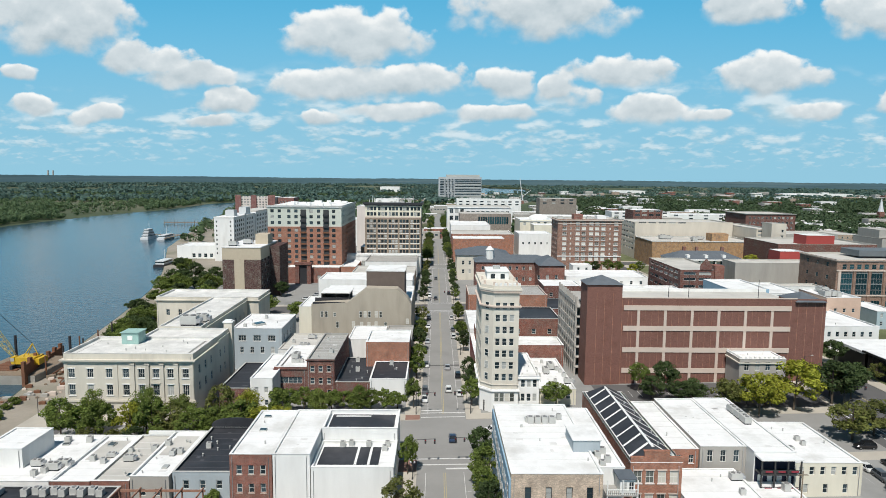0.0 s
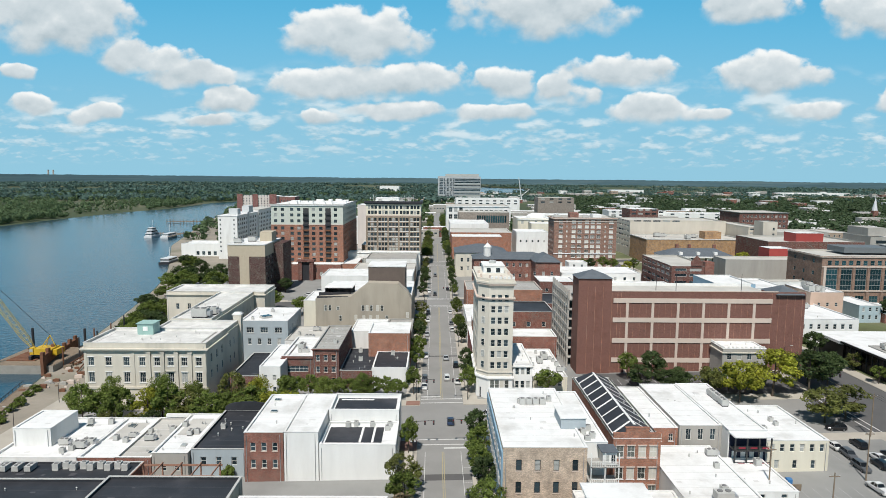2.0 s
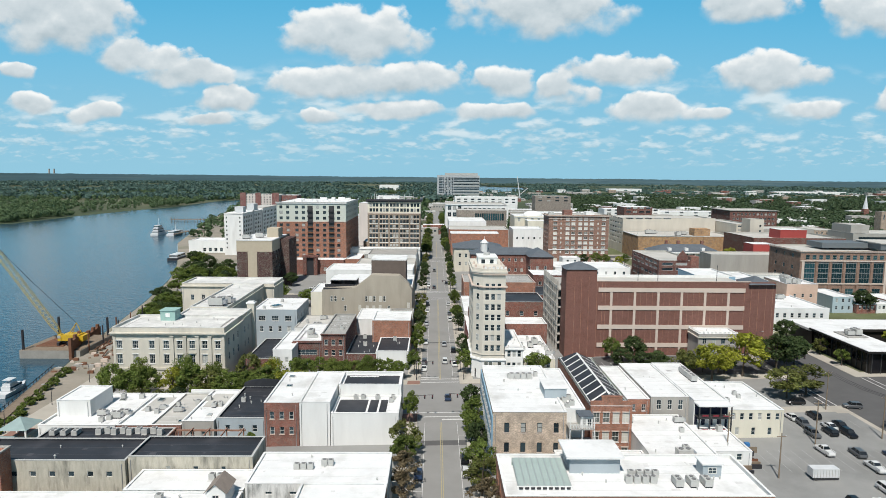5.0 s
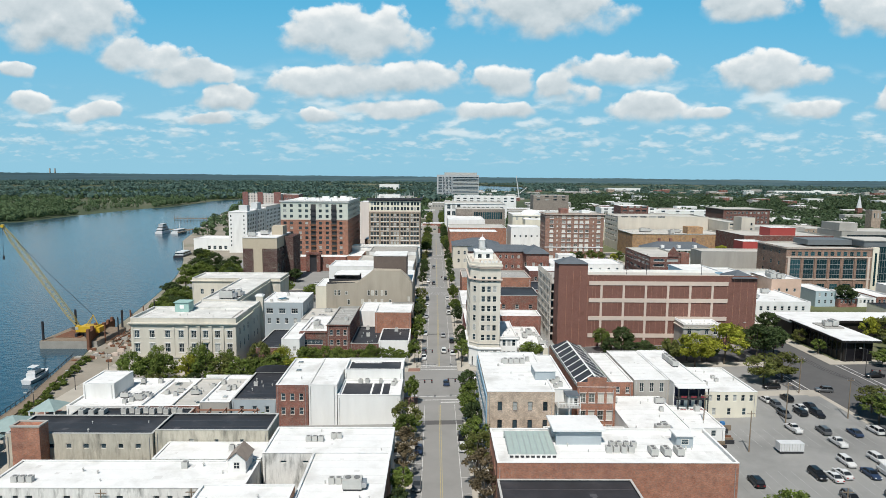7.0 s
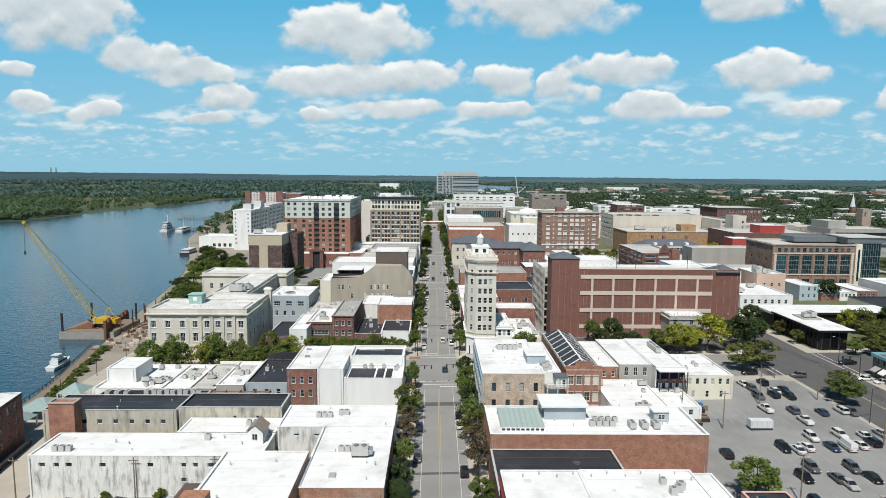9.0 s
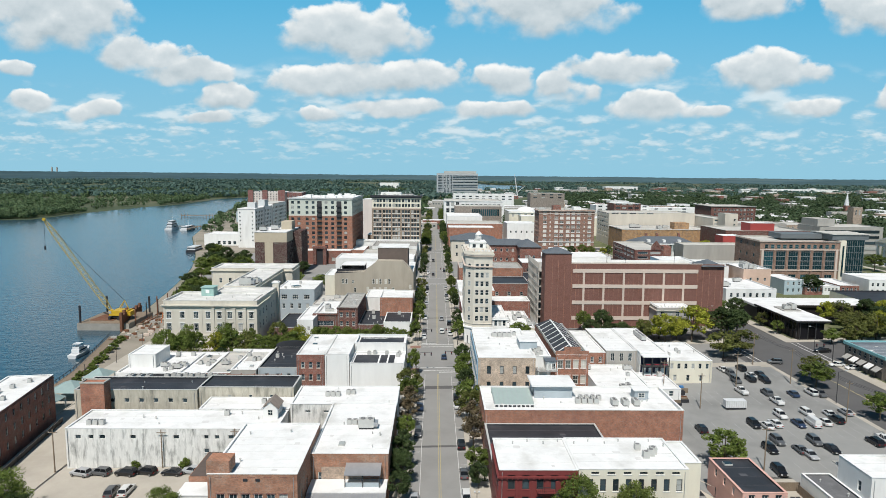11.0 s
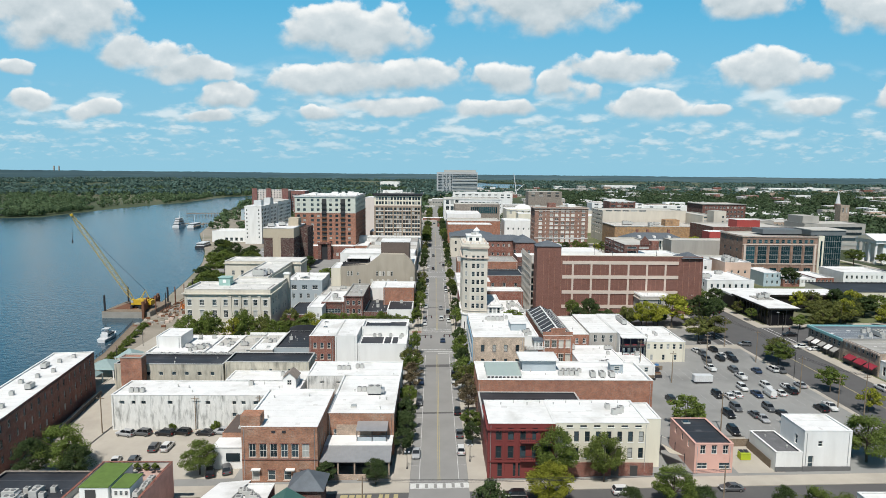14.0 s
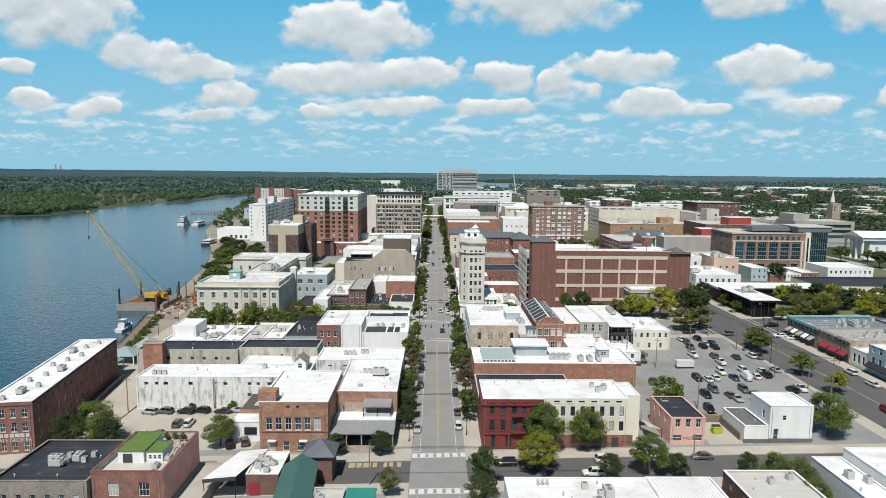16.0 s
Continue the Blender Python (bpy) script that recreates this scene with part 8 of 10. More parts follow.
def package_base():
    e = thing("rooftop_unit", (0, 0, -310), "large galvanised rooftop air handling unit", "air handler")
    z = -310
    part("casing", Shape().box(-1.3, -0.8, z + 0.3, 1.3, 0.8, z + 1.6), PALE_METAL, e)
    part("hood", Shape().prism([(1.3, -0.7), (1.9, -0.7), (1.9, 0.7), (1.3, 0.7)], z + 0.5, z + 1.2), METAL, e)
    part("fan_grille", Shape().tube((-0.6, 0, z + 1.602), (-0.6, 0, z + 1.75), 0.42, 0.42, 12), FAN_GUARD, e)
    part("fan_grille", Shape().tube((0.6, 0, z + 1.602), (0.6, 0, z + 1.75), 0.42, 0.42, 12), FAN_GUARD, e)
    part("curb", Shape().box(-1.2, -0.7, z, 1.2, 0.7, z + 0.3), DARK_METAL, e)
    return e


def vent_base():
    z = -320
    e = solo("roof_vent", Shape().tube((0, 0, z), (0, 0, z + 0.5), 0.11, 0.11, 8).tube((0, 0, z + 0.48), (0, 0, z + 0.64), 0.2, 0.08, 8), PALE_METAL, (0, 0, z), "small grey rooftop vent pipe with a cap", "vent")
    return e


def skylight_base():
    e = thing("skylight", (0, 0, -330), "low framed skylight on a flat roof", "skylight")
    z = -330
    part("curb", Shape().box(-0.8, -0.6, z, 0.8, 0.6, z + 0.3), PALE_METAL, e)
    part("pane", Shape().box(-0.72, -0.52, z + 0.302, 0.72, 0.52, z + 0.36), GLASS, e)
    return e


ROOFKIT = {"ac": [unit_base(), False], "pkg": [package_base(), False], "vent": [vent_base(), False], "sky": [skylight_base(), False]}


def on_roof(kind, x, y, z, rz=0.0, k=1.0):
    m = Matrix.Translation((x, y, z)) @ Matrix.Rotation(radians(rz), 4, "Z")
    rec = ROOFKIT[kind]
    if rec[1]:
        o = copy_thing(rec[0], m)
    else:
        rec[1] = True
        o = rec[0]
        o.matrix_basis = m
    o.scale = (k, k, k)
    return o


R = random.Random(77)


def scatter_roof(x0, y0, x1, y1, z, ac=0, pkg=0, vent=0, sky=0, k=1.0):
    for kind, n in (("ac", ac), ("pkg", pkg), ("vent", vent), ("sky", sky)):
        for _ in range(n):
            on_roof(kind, R.uniform(x0, x1), R.uniform(y0, y1), z, R.choice([0, 90, 4]), k * R.uniform(0.85, 1.25))


for i in range(12):                      # warehouse roof plant in two rows
    q = SKEW @ Vector((-102.5 + (i % 3) * 2.0, 46 + i * 4.4, 10.36))
    on_roof("pkg" if i % 4 == 1 else "ac", q.x, q.y, q.z, 8.1 + 90 * (i % 2), 0.9)
for dx in (0, 1.4, 2.8):
    on_roof("ac", -79.5 + dx, 73, 7.5)
    on_roof("ac", -20 + dx * 0.9, 68.5, 9.6)
on_roof("pkg", -16, 66.5, 9.6, 0, 1.3)
scatter_roof(-24, 56, -12, 78, 9.6, vent=4, sky=2)
scatter_roof(-40, 43, -27, 62, 11.25, vent=3)
scatter_roof(-80, 72, -40, 80, 7.5, vent=5, ac=1)
for dx in (0, 1.3, 2.6, 5.0, 6.2):
    on_roof("ac", -28 + dx, 88 + (dx > 4) * 1.6, 8.95)
scatter_roof(-34, 83, -12, 93, 8.95, vent=3)
for dx in (0, 1.5):
    on_roof("ac", -43.5 + dx, 86.2, 7.75)
scatter_roof(-90, 91, -63, 98, 9.45, vent=3)
scatter_roof(-41.5, 122, -36, 143, 10.05, sky=2, vent=2)
for xa_, xb_, z_ in ((-86.5, -80, 3.65), (-78, -71.7, 3.65), (-69.9, -63.9, 3.75), (-62, -56.2, 4.75)):
    scatter_roof(xa_, 122, xb_, 141, z_, vent=4, ac=2, sky=1)
    scatter_roof(xa_, 124, xb_, 134, z_, pkg=1, k=0.7)
for dx in (0, 1.3, 2.5, 3.8):
    on_roof("pkg" if dx > 2 else "ac", -84 + dx, 124 + dx, 3.65)
scatter_roof(-54, 123, -44, 143, 5.0, vent=5, ac=1)
# red and cream building: row of small vents
for i in range(10):
    on_roof("vent", 14 + i * 3.0, 52 + (i % 2), 12.46)
scatter_roof(37, 46, 44, 52, 12.55, ac=4, vent=2)
# long brick building
for i in range(4):
    on_roof("ac", 33.4 + i * 1.5, 81, 9.9, 0, 1.1)
    on_roof("ac", 34.6 + i * 1.5, 83.4, 9.9, 0, 1.0)
for i in range(3):
    on_roof("pkg", 42 + i * 2.6, 80, 9.9, 90, 0.9)
scatter_roof(14, 78, 55, 89, 9.9, vent=8)
scatter_roof(44, 95, 56, 118, 7.2, vent=4, pkg=2, ac=3)
on_roof("pkg", 50, 97, 7.2, 0, 1.2)
for i in range(4):
    on_roof("ac", 17.5 + i * 1.5, 126, 14.4, 0, 1.2)
scatter_roof(13, 105, 26, 134, 14.4, vent=6, ac=2)
for i in range(5):
    on_roof("ac", 27.8 + (i % 2) * 1.4, 108 + i * 1.8, 13.6)
scatter_roof(45, 124, 68, 147, 10.6, vent=6)
for i in range(3):
    on_roof("pkg", 66.5, 134 + i * 3, 11.4, 90)
scatter_roof(71, 122, 82, 138, 8.65, ac=3, vent=3)
scatter_roof(58, 105, 66, 116, 5.45, vent=3, ac=1)
# north-west block
scatter_roof(-99, 170.5, -71, 182, 16.3, vent=8)
on_roof("pkg", -81.5, 201, 16.5, 0, 2.0)
on_roof("pkg", -79.5, 206, 16.5, 0, 1.6)
scatter_roof(-88.5, 199, -78, 242, 16.5, vent=8)
scatter_roof(-70, 214, -56, 232, 12.65, ac=2, vent=2)
on_roof("sky", -64, 218, 12.65, 45, 2.4)
on_roof("pkg", -45, 190, 8.7, 90, 1.3)
for i in range(3):
    on_roof("ac", -45 + i * 1.2, 186.5, 8.7)
scatter_roof(-38.6, 183, -33, 206, 11.3, vent=4, ac=2)
scatter_roof(-30.5, 182, -22, 202, 4.6, vent=8, ac=2)
scatter_roof(-20, 181, -12, 194, 6.0, vent=3, ac=1)
scatter_roof(-52, 207, -38, 224, 7.3, pkg=3, ac=4)
scatter_roof(21.5, 172, 26, 191, 9.8, vent=3)
scatter_roof(28, 176, 37, 201, 5.2, pkg=4, ac=7, vent=5)
scatter_roof(60, 193, 105, 222, 24.1, vent=3)
scatter_roof(89, 182, 100, 188, 11.9, vent=3)
scatter_roof(-46, 432, -18, 450, 45.2, pkg=5, ac=6, k=1.4)
scatter_roof(140.5, 182.5, 144.5, 187.5, 11.3, pkg=3, ac=4, k=1.1)
scatter_roof(158, 253, 168, 267, 16.9, pkg=4, ac=3, k=1.4)
scatter_roof(136, 224, 155, 248, 12.2, pkg=2, vent=4, k=1.2)
scatter_roof(143, 120, 166, 135, 9.4, ac=6, pkg=2, vent=3)
scatter_roof(140, 103, 166, 116, 10.1, ac=4, pkg=2, vent=2)
scatter_roof(-110, 333, -102, 345, 27.3, pkg=2, k=1.5)
scatter_roof(156, 444, 194, 474, 20.2, pkg=4, vent=4, k=1.6)
scatter_roof(83, 428, 118, 442, 35.7, pkg=2, k=1.4)
# south buildings
for i, (x, y) in enumerate(((-76.0, 20.4), (-74.2, 22.2), (-73.4, 19.6), (-71.8, 21.0), (-70.4, 20.4), (-69.6, 22.6), (-74.8, 18.4), (-72.8, 22.6))):
    on_roof("pkg" if i % 3 == 0 else "ac", x, y, 7.0, 90 * (i % 2), 0.9)
for i in range(4):
    on_roof("vent", -80 + i * 4, 14 + (i % 2) * 8, 7.0)
for i in range(4):
    on_roof("pkg", -37.6 + i * 0.9, 28.6 - i * 0.8, 3.6, 0, 0.6)
scatter_roof(-38, 22.5, -33.5, 30, 3.6, ac=3, vent=3)
scatter_roof(14, -8, 37, 7.5, 9.4, ac=5, pkg=3, vent=8)
for i in range(3):
    on_roof("vent", 17.5 + i * 0.8, 6.5, 9.4, 0, 2.0)
scatter_roof(-23, 5, -19, 13, 3.7, ac=6)
scatter_roof(57, 2, 68, 14, 7.2, ac=2, vent=4)
scatter_roof(75.5, 0, 79.5, 17, 8.6, ac=3, vent=2)
on_roof("sky", 57.2, 53.4, 7.7, 0, 1.0)
scatter_roof(73, 43, 77, 51, 5.7, vent=2)


# ---- special building parts ----
def stucco_stack():
    e = thing("brick_stack", (-85, 87.8, -2.2), "square brick stair stack against a stained wall", "stair block")
    part("wall", Shape().box(-88.6, 86.0, -2.2, -82.8, 89.1, 12.6), BRICK_ORANGE, e)
    part("cap", Shape().box(-88.75, 85.85, 12.61, -82.65, 86.4, 12.9).box(-88.75, 88.7, 12.61, -82.65, 89.2, 12.9).box(-88.75, 86.4, 12.61, -88.3, 88.7, 12.9).box(-83.1, 86.4, 12.61, -82.65, 88.7, 12.9), CONCRETE, e)


stucco_stack()


def gable_shed():
    x0, x1, y0, z = -41.2, -37.8, 76.4, 7.5
    e = thing("roof_house", (-39.5, 78.0, z), "small white gabled dormer house on a flat roof", "dormer")
    part("wall", Shape().box(x0, y0, z, x1, 81.3, z + 2.6), WHITE, e)
    s = Shape()
    xm, za, zb = (x0 + x1) / 2, z + 2.55, z + 4.3
    s.face([(x0 - 0.35, y0 - 0.3, za), (xm, y0 - 0.3, zb), (xm, 81.5, zb), (x0 - 0.35, 81.5, za)][::-1])
    s.face([(x1 + 0.35, y0 - 0.3, za), (x1 + 0.35, 81.5, za), (xm, 81.5, zb), (xm, y0 - 0.3, zb)][::-1])
    part("roof", s, mat("brown_shingle", (0.30, 0.25, 0.21), 0.9, 0.2, 0.8, 6.0), e)
    part("gable", Shape().face([(x0, y0 - 0.01, za + 0.05), (x1, y0 - 0.01, za + 0.05), (xm, y0 - 0.01, zb - 0.1)]), WHITE, e)
    set_window(e, "S", xm - 0.6, z + 0.9, 1.2, 1.4, y0 - 0.02, FRAME_W, GLASS, 2, False, depth=-0.02)


gable_shed()


for x_, y_ in ((-22.0, 130.4), (-20.2, 130.9), (-12.8, 128.5), (-16.4, 130.6), (-12.4, 130.6)):
    on_roof("ac", x_, y_, 7.21)


def find(text):
    return [o for o in bpy.data.objects if o.get("label", "").startswith(text)][0]


def curved_gable():
    e = find("grey building with a black roof and a curved")
    pts = [(-55, 5.6), (-43, 5.6)] + [(-49 + 6 * math.cos(a), 6.3 + 1.5 * math.sin(a)) for a in [math.pi * i / 10 for i in range(11)]]
    s = Shape()
    n = len(pts)
    s.v = [(x, 144.6, z) for x, z in pts] + [(x, 145.0, z) for x, z in pts]
    s.f = [tuple(range(n)), tuple(range(2 * n - 1, n - 1, -1))] + [((i + 1) % n, i, n + i, n + (i + 1) % n) for i in range(n)]
    s.m = [0] * len(s.f)
    part("curved_gable", s, BLACK_ROOF, e)


curved_gable()


def ribbed_roof():
    """A low black gabled roof with white battens behind a stepped brick gable."""
    e = find("orange brick gabled")
    xa, xm, xb, za, zm = 33.55, 38.6, 42.95, 13.1, 15.0
    slope = Shape()
    slope.face([(xa, 110.4, za), (xm, 110.4, zm), (xm, 147.7, zm), (xa, 147.7, za)][::-1])
    slope.face([(xb, 110.4, za), (xm, 110.4, zm), (xm, 147.7, zm), (xb, 147.7, za)])
    slope.face([(xa, 147.7, za), (xb, 147.7, za), (xm, 147.7, zm)][::-1])
    part("pitched_roof", slope, BLACK_ROOF, e, "black felt pitched roof")
    jit = random.Random(6)
    for i in range(8):
        y = 112 + i * 4.4
        for x0, far_ in ((xa + 0.2, 0.93), (xb - 0.2, 0.9)):
            x1 = x0 + (xm - x0) * far_
            z0, z1, w_ = za + 0.14, za + (zm - za) * far_ + 0.1, jit.uniform(0.5, 0.8)
            f = [(x0, y, z0), (x1, y + 2.6, z1), (x1, y + 2.6 + w_, z1), (x0, y + w_, z0)]
            part("roof_batten", Shape().face(f if x0 > xm else f[::-1]), WHITE, e)
    for x0, x1 in ((33.5, 34.1), (42.45, 43.0)):
        part("roof_edge", Shape().box(x0, 110.5, 13.0, x1, 147.8, 13.5), WHITE, e)
    part("ridge_cap", Shape().box(xm - 0.25, 113, zm - 0.02, xm + 0.25, 147, zm + 0.1), WHITE, e)
    part("gable_step", Shape().box(36.0, 109.82, 13.5, 40.6, 110.35, 15.5).box(35.9, 109.75, 15.5, 40.7, 110.42, 15.65), BRICK_ORANGE, e)
    part("gable_step", Shape().box(33.5, 109.82, 13.5, 35.99, 110.3, 14.5), BRICK_ORANGE, e)
    part("gable_step", Shape().box(40.61, 109.82, 13.5, 43.0, 110.3, 14.5), BRICK_ORANGE, e)
    for i in range(5):
        on_roof("vent", 40.6 + (i % 2) * 0.6, 116 + i * 5.5, 14.0, 0, 1.2)


ribbed_roof()


def back_porches():
    e = find("building with dark two-storey back porches")
    x0, x1, y = 60.9, 68.8, 118.45
    for lv, z in enumerate((1.2, 4.6, 8.0)):
        part("porch_deck", Shape().box(x0, y - 2.6, z, x1, y - 0.02, z + 0.22), FRAME_D, e)
        part("porch_rail", Shape().box(x0, y - 2.6, z + 1.0, x1, y - 2.5, z + 1.1), FRAME_D, e)
        for k in range(16):
            xx = x0 + 0.25 + k * 0.5
            part("baluster", Shape().box(xx, y - 2.57, z + 0.22, xx + 0.05, y - 2.52, z + 1.0), FRAME_D, e)
        if lv:
            for k in range(3):
                part("planter", Shape().box(x0 + 0.8 + k * 2.5, y - 2.75, z + 0.7, x0 + 2.2 + k * 2.5, y - 2.62, z + 0.95), AWNING, e)
    part("porch_back", Shape().box(x0, y - 0.15, 1.0, x1, y - 0.02, 11.2), mat("navy_boards", (0.02, 0.022, 0.05), 0.7, 0.2), e)
    for k in range(4):
        xx = x0 + k * (x1 - x0 - 0.25) / 3
        part("porch_post", Shape().box(xx, y - 2.6, 0.9, xx + 0.25, y - 2.35, 11.0), FRAME_D, e)
    part("porch_roof", Shape().box(x0 - 0.2, y - 2.8, 11.01, x1 + 0.2, y - 0.01, 11.3), WHITE_ROOF, e)
    for k in range(4):
        part("door", Shape().box(x0 + 0.6 + k * 1.9, y - 0.22, 4.85, x0 + 1.6 + k * 1.9, y - 0.16, 7.1), WHITE, e)


back_porches()


def back_stairs():
    """White balconies and stairs between two brick houses."""
    e = thing("back_balcony", (30, 105, 0.6), "white wooden back balconies with stairs between houses", "balcony")
    for lv, z in enumerate((3.6, 7.2, 10.6)):
        part("deck", Shape().box(27.3, 102.8, z, 32.8, 106.6, z + 0.2), GREY_ROOF, e)
        for xx in np.arange(27.4, 32.7, 0.35):
            part("baluster", Shape().box(xx, 102.85, z + 0.2, xx + 0.06, 102.92, z + 1.1), WHITE, e)
        part("rail", Shape().box(27.3, 102.8, z + 1.1, 32.8, 102.95, z + 1.2), WHITE, e)
    for xx in (27.35, 30.0, 32.6):
        part("post", Shape().box(xx, 102.8, 0.3, xx + 0.18, 103.0, 13.4), WHITE, e)
    part("roof", Shape().box(29.4, 103.2, 13.41, 32.6, 106.8, 13.6), SLATE, e)
    part("upper_house", Shape().box(29.8, 103.6, 10.85, 32.4, 106.7, 13.38), WHITE, e)
    for xx in (30.1, 31.3):
        set_window(e, "S", xx, 11.2, 0.9, 1.7, 103.58, FRAME_W, GLASS, 2, False, depth=-0.02)
    for k in range(12):
        part("stair_tread", Shape().box(29.0, 99.6 + k * 0.27, 0.75 + k * 0.24, 30.2, 99.9 + k * 0.27, 0.83 + k * 0.24), WHITE, e)


back_stairs()


def glazed_roof():
    """Low glass roof and stair huts on the long brick building."""
    e = thing("roof_lantern", (17, 84, 9.9), "low grey-green glass roof on a white membrane", "roof light")
    part("glazing", Shape().face([(13, 78.5, 10.5), (22.5, 78.5, 10.5), (22.5, 88, 11.3), (13, 88, 11.3)]).box(13, 87.6, 9.9, 22.5, 88, 11.28), mat("greenish_glazing", (0.42, 0.50, 0.46), 0.3, 0.08), e)
    part("curb", Shape().box(12.8, 78.2, 9.9, 22.7, 78.48, 10.5), WHITE, e)
    for i in range(9):
        part("louvre", Shape().box(13.2 + i * 1.05, 78.1, 10.0, 13.9 + i * 1.05, 78.19, 10.4), DARK_METAL, e)
        part("glazing_bar", Shape().face([(13.1 + i * 1.17, 78.5, 10.53), (13.2 + i * 1.17, 78.5, 10.53), (13.2 + i * 1.17, 88, 11.33), (13.1 + i * 1.17, 88, 11.33)]), METAL, e)
    h = thing("stair_hut", (29, 88, 9.9), "grey metal stair hut with a white overhanging roof", "roof hut")
    part("wall", Shape().box(23.4, 84.4, 9.9, 32.8, 91.0, 13.0), GREYBLUE, h)
    part("roof", Shape().box(22.6, 83.6, 13.01, 33.4, 91.6, 13.4), WHITE_ROOF, h)
    k = thing("stair_hut", (48, 83, 9.9), "small grey stair hut with a window", "roof hut")
    part("wall", Shape().box(47.8, 83.0, 9.9, 51.2, 86, 12.3), GREYBLUE, k)
    part("roof", Shape().box(47.5, 82.7, 12.31, 51.5, 86.3, 12.55), WHITE_ROOF, k)
    set_window(k, "S", 48.7, 10.6, 1.6, 1.2, 82.98, FRAME_W, GLASS, 2, False, depth=-0.02)
    b = thing("stair_hut", (27, 118, 14.4), "pale blue-green plant hut on a white roof", "roof hut")
    part("wall", Shape().box(23.4, 112, 14.4, 28.4, 119, 16.6), GREYBLUE, b)
    part("roof", Shape().box(23.2, 111.8, 16.61, 28.6, 119.2, 16.8), WHITE_ROOF, b)


glazed_roof()


def shop_patio():
    """Metal verandah and upper lean-to in front of the brick wing."""
    e = thing("verandah", (-18, 47, -0.3), "grey metal-roofed verandah in front of a brick wing", "verandah")
    s = Shape()
    s.face([(-25.4, 41.6, 3.6), (-10.4, 41.6, 3.6), (-10.4, 47.5, 4.6), (-25.4, 47.5, 4.6)])
    s.face([(-25.4, 41.6, 3.5), (-25.4, 47.5, 4.5), (-10.4, 47.5, 4.5), (-10.4, 41.6, 3.5)])
    part("roof", s, METAL, e)
    for i in range(28):
        x = -25.3 + i * 0.55
        part("roof_seam", Shape().face([(x, 41.6, 3.63), (x + 0.07, 41.6, 3.63), (x + 0.07, 47.5, 4.63), (x, 47.5, 4.63)]), PALE_METAL, e)
    part("flat_roof", Shape().box(-25.4, 47.6, 4.3, -10.4, 52.9, 4.7), WHITE_ROOF, e)
    for x in (-25.2, -21.5, -18, -14.4, -10.7):
        part("post", Shape().box(x - 0.15, 41.8, -0.3, x + 0.15, 42.1, 3.6), BRICK_TAN, e)
    part("low_wall", Shape().box(-25.4, 41.3, -0.4, -10.5, 41.55, 0.9), BRICK_TAN, e)
    part("back_wall", Shape().box(-25.4, 47.62, -0.4, -10.5, 47.9, 4.25), FRAME_D, e)
    t = thing("lean_to", (-14, 51, 4.7), "grey metal lean-to roof over an upper terrace", "lean-to")
    part("roof", Shape().face([(-18.6, 49.4, 7.2), (-11.6, 49.4, 7.2), (-11.6, 52.95, 8.1), (-18.6, 52.95, 8.1)]).face([(-18.6, 49.4, 7.1), (-18.6, 52.95, 8.0), (-11.6, 52.95, 8.0), (-11.6, 49.4, 7.1)]), METAL, t)
    for x in (-18.4, -15, -11.8):
        part("post", Shape().box(x - 0.08, 49.5, 4.71, x + 0.08, 49.66, 7.1), DARK_METAL, t)
    part("screen", Shape().box(-18.4, 49.7, 4.71, -11.8, 49.78, 5.6), GREYBLUE, t)


shop_patio()


def yard_annex():
    e = thing("annex", (-46, 60, -1), "small white annex with brown skylit roof", "annex")
    part("wall", Shape().box(-50, 47.5, -1.4, -41.6, 52.5, 4.0), WHITE, e)
    part("roof", Shape().box(-50.1, 47.4, 4.01, -41.65, 52.6, 4.2), WHITE_ROOF, e)
    part("window", Shape().box(-47, 47.3, 1.0, -44, 47.48, 2.8), GLASS, e)
    f = thing("annex", (-46, 58, -1), "low brown-roofed annex with skylights", "annex")
    part("wall", Shape().box(-49.5, 52.7, -1.4, -41.6, 63.8, 5.2), BRICK_BROWN, f)
    part("roof", Shape().box(-49.3, 52.9, 5.21, -41.8, 63.6, 5.3), mat("brown_felt", (0.13, 0.10, 0.085), 0.9, 0.2), f)
    for y in (55, 59):
        part("skylight", Shape().box(-46.6, y, 5.31, -44.4, y + 2.0, 5.6), PALE_METAL, f)
    part("chimney", Shape().box(-41.7 - 0.02, 41.2, 11.62, -37.6, 44.6, 13.9), BRICK_BROWN, find("weathered brown brick corner"))


yard_annex()


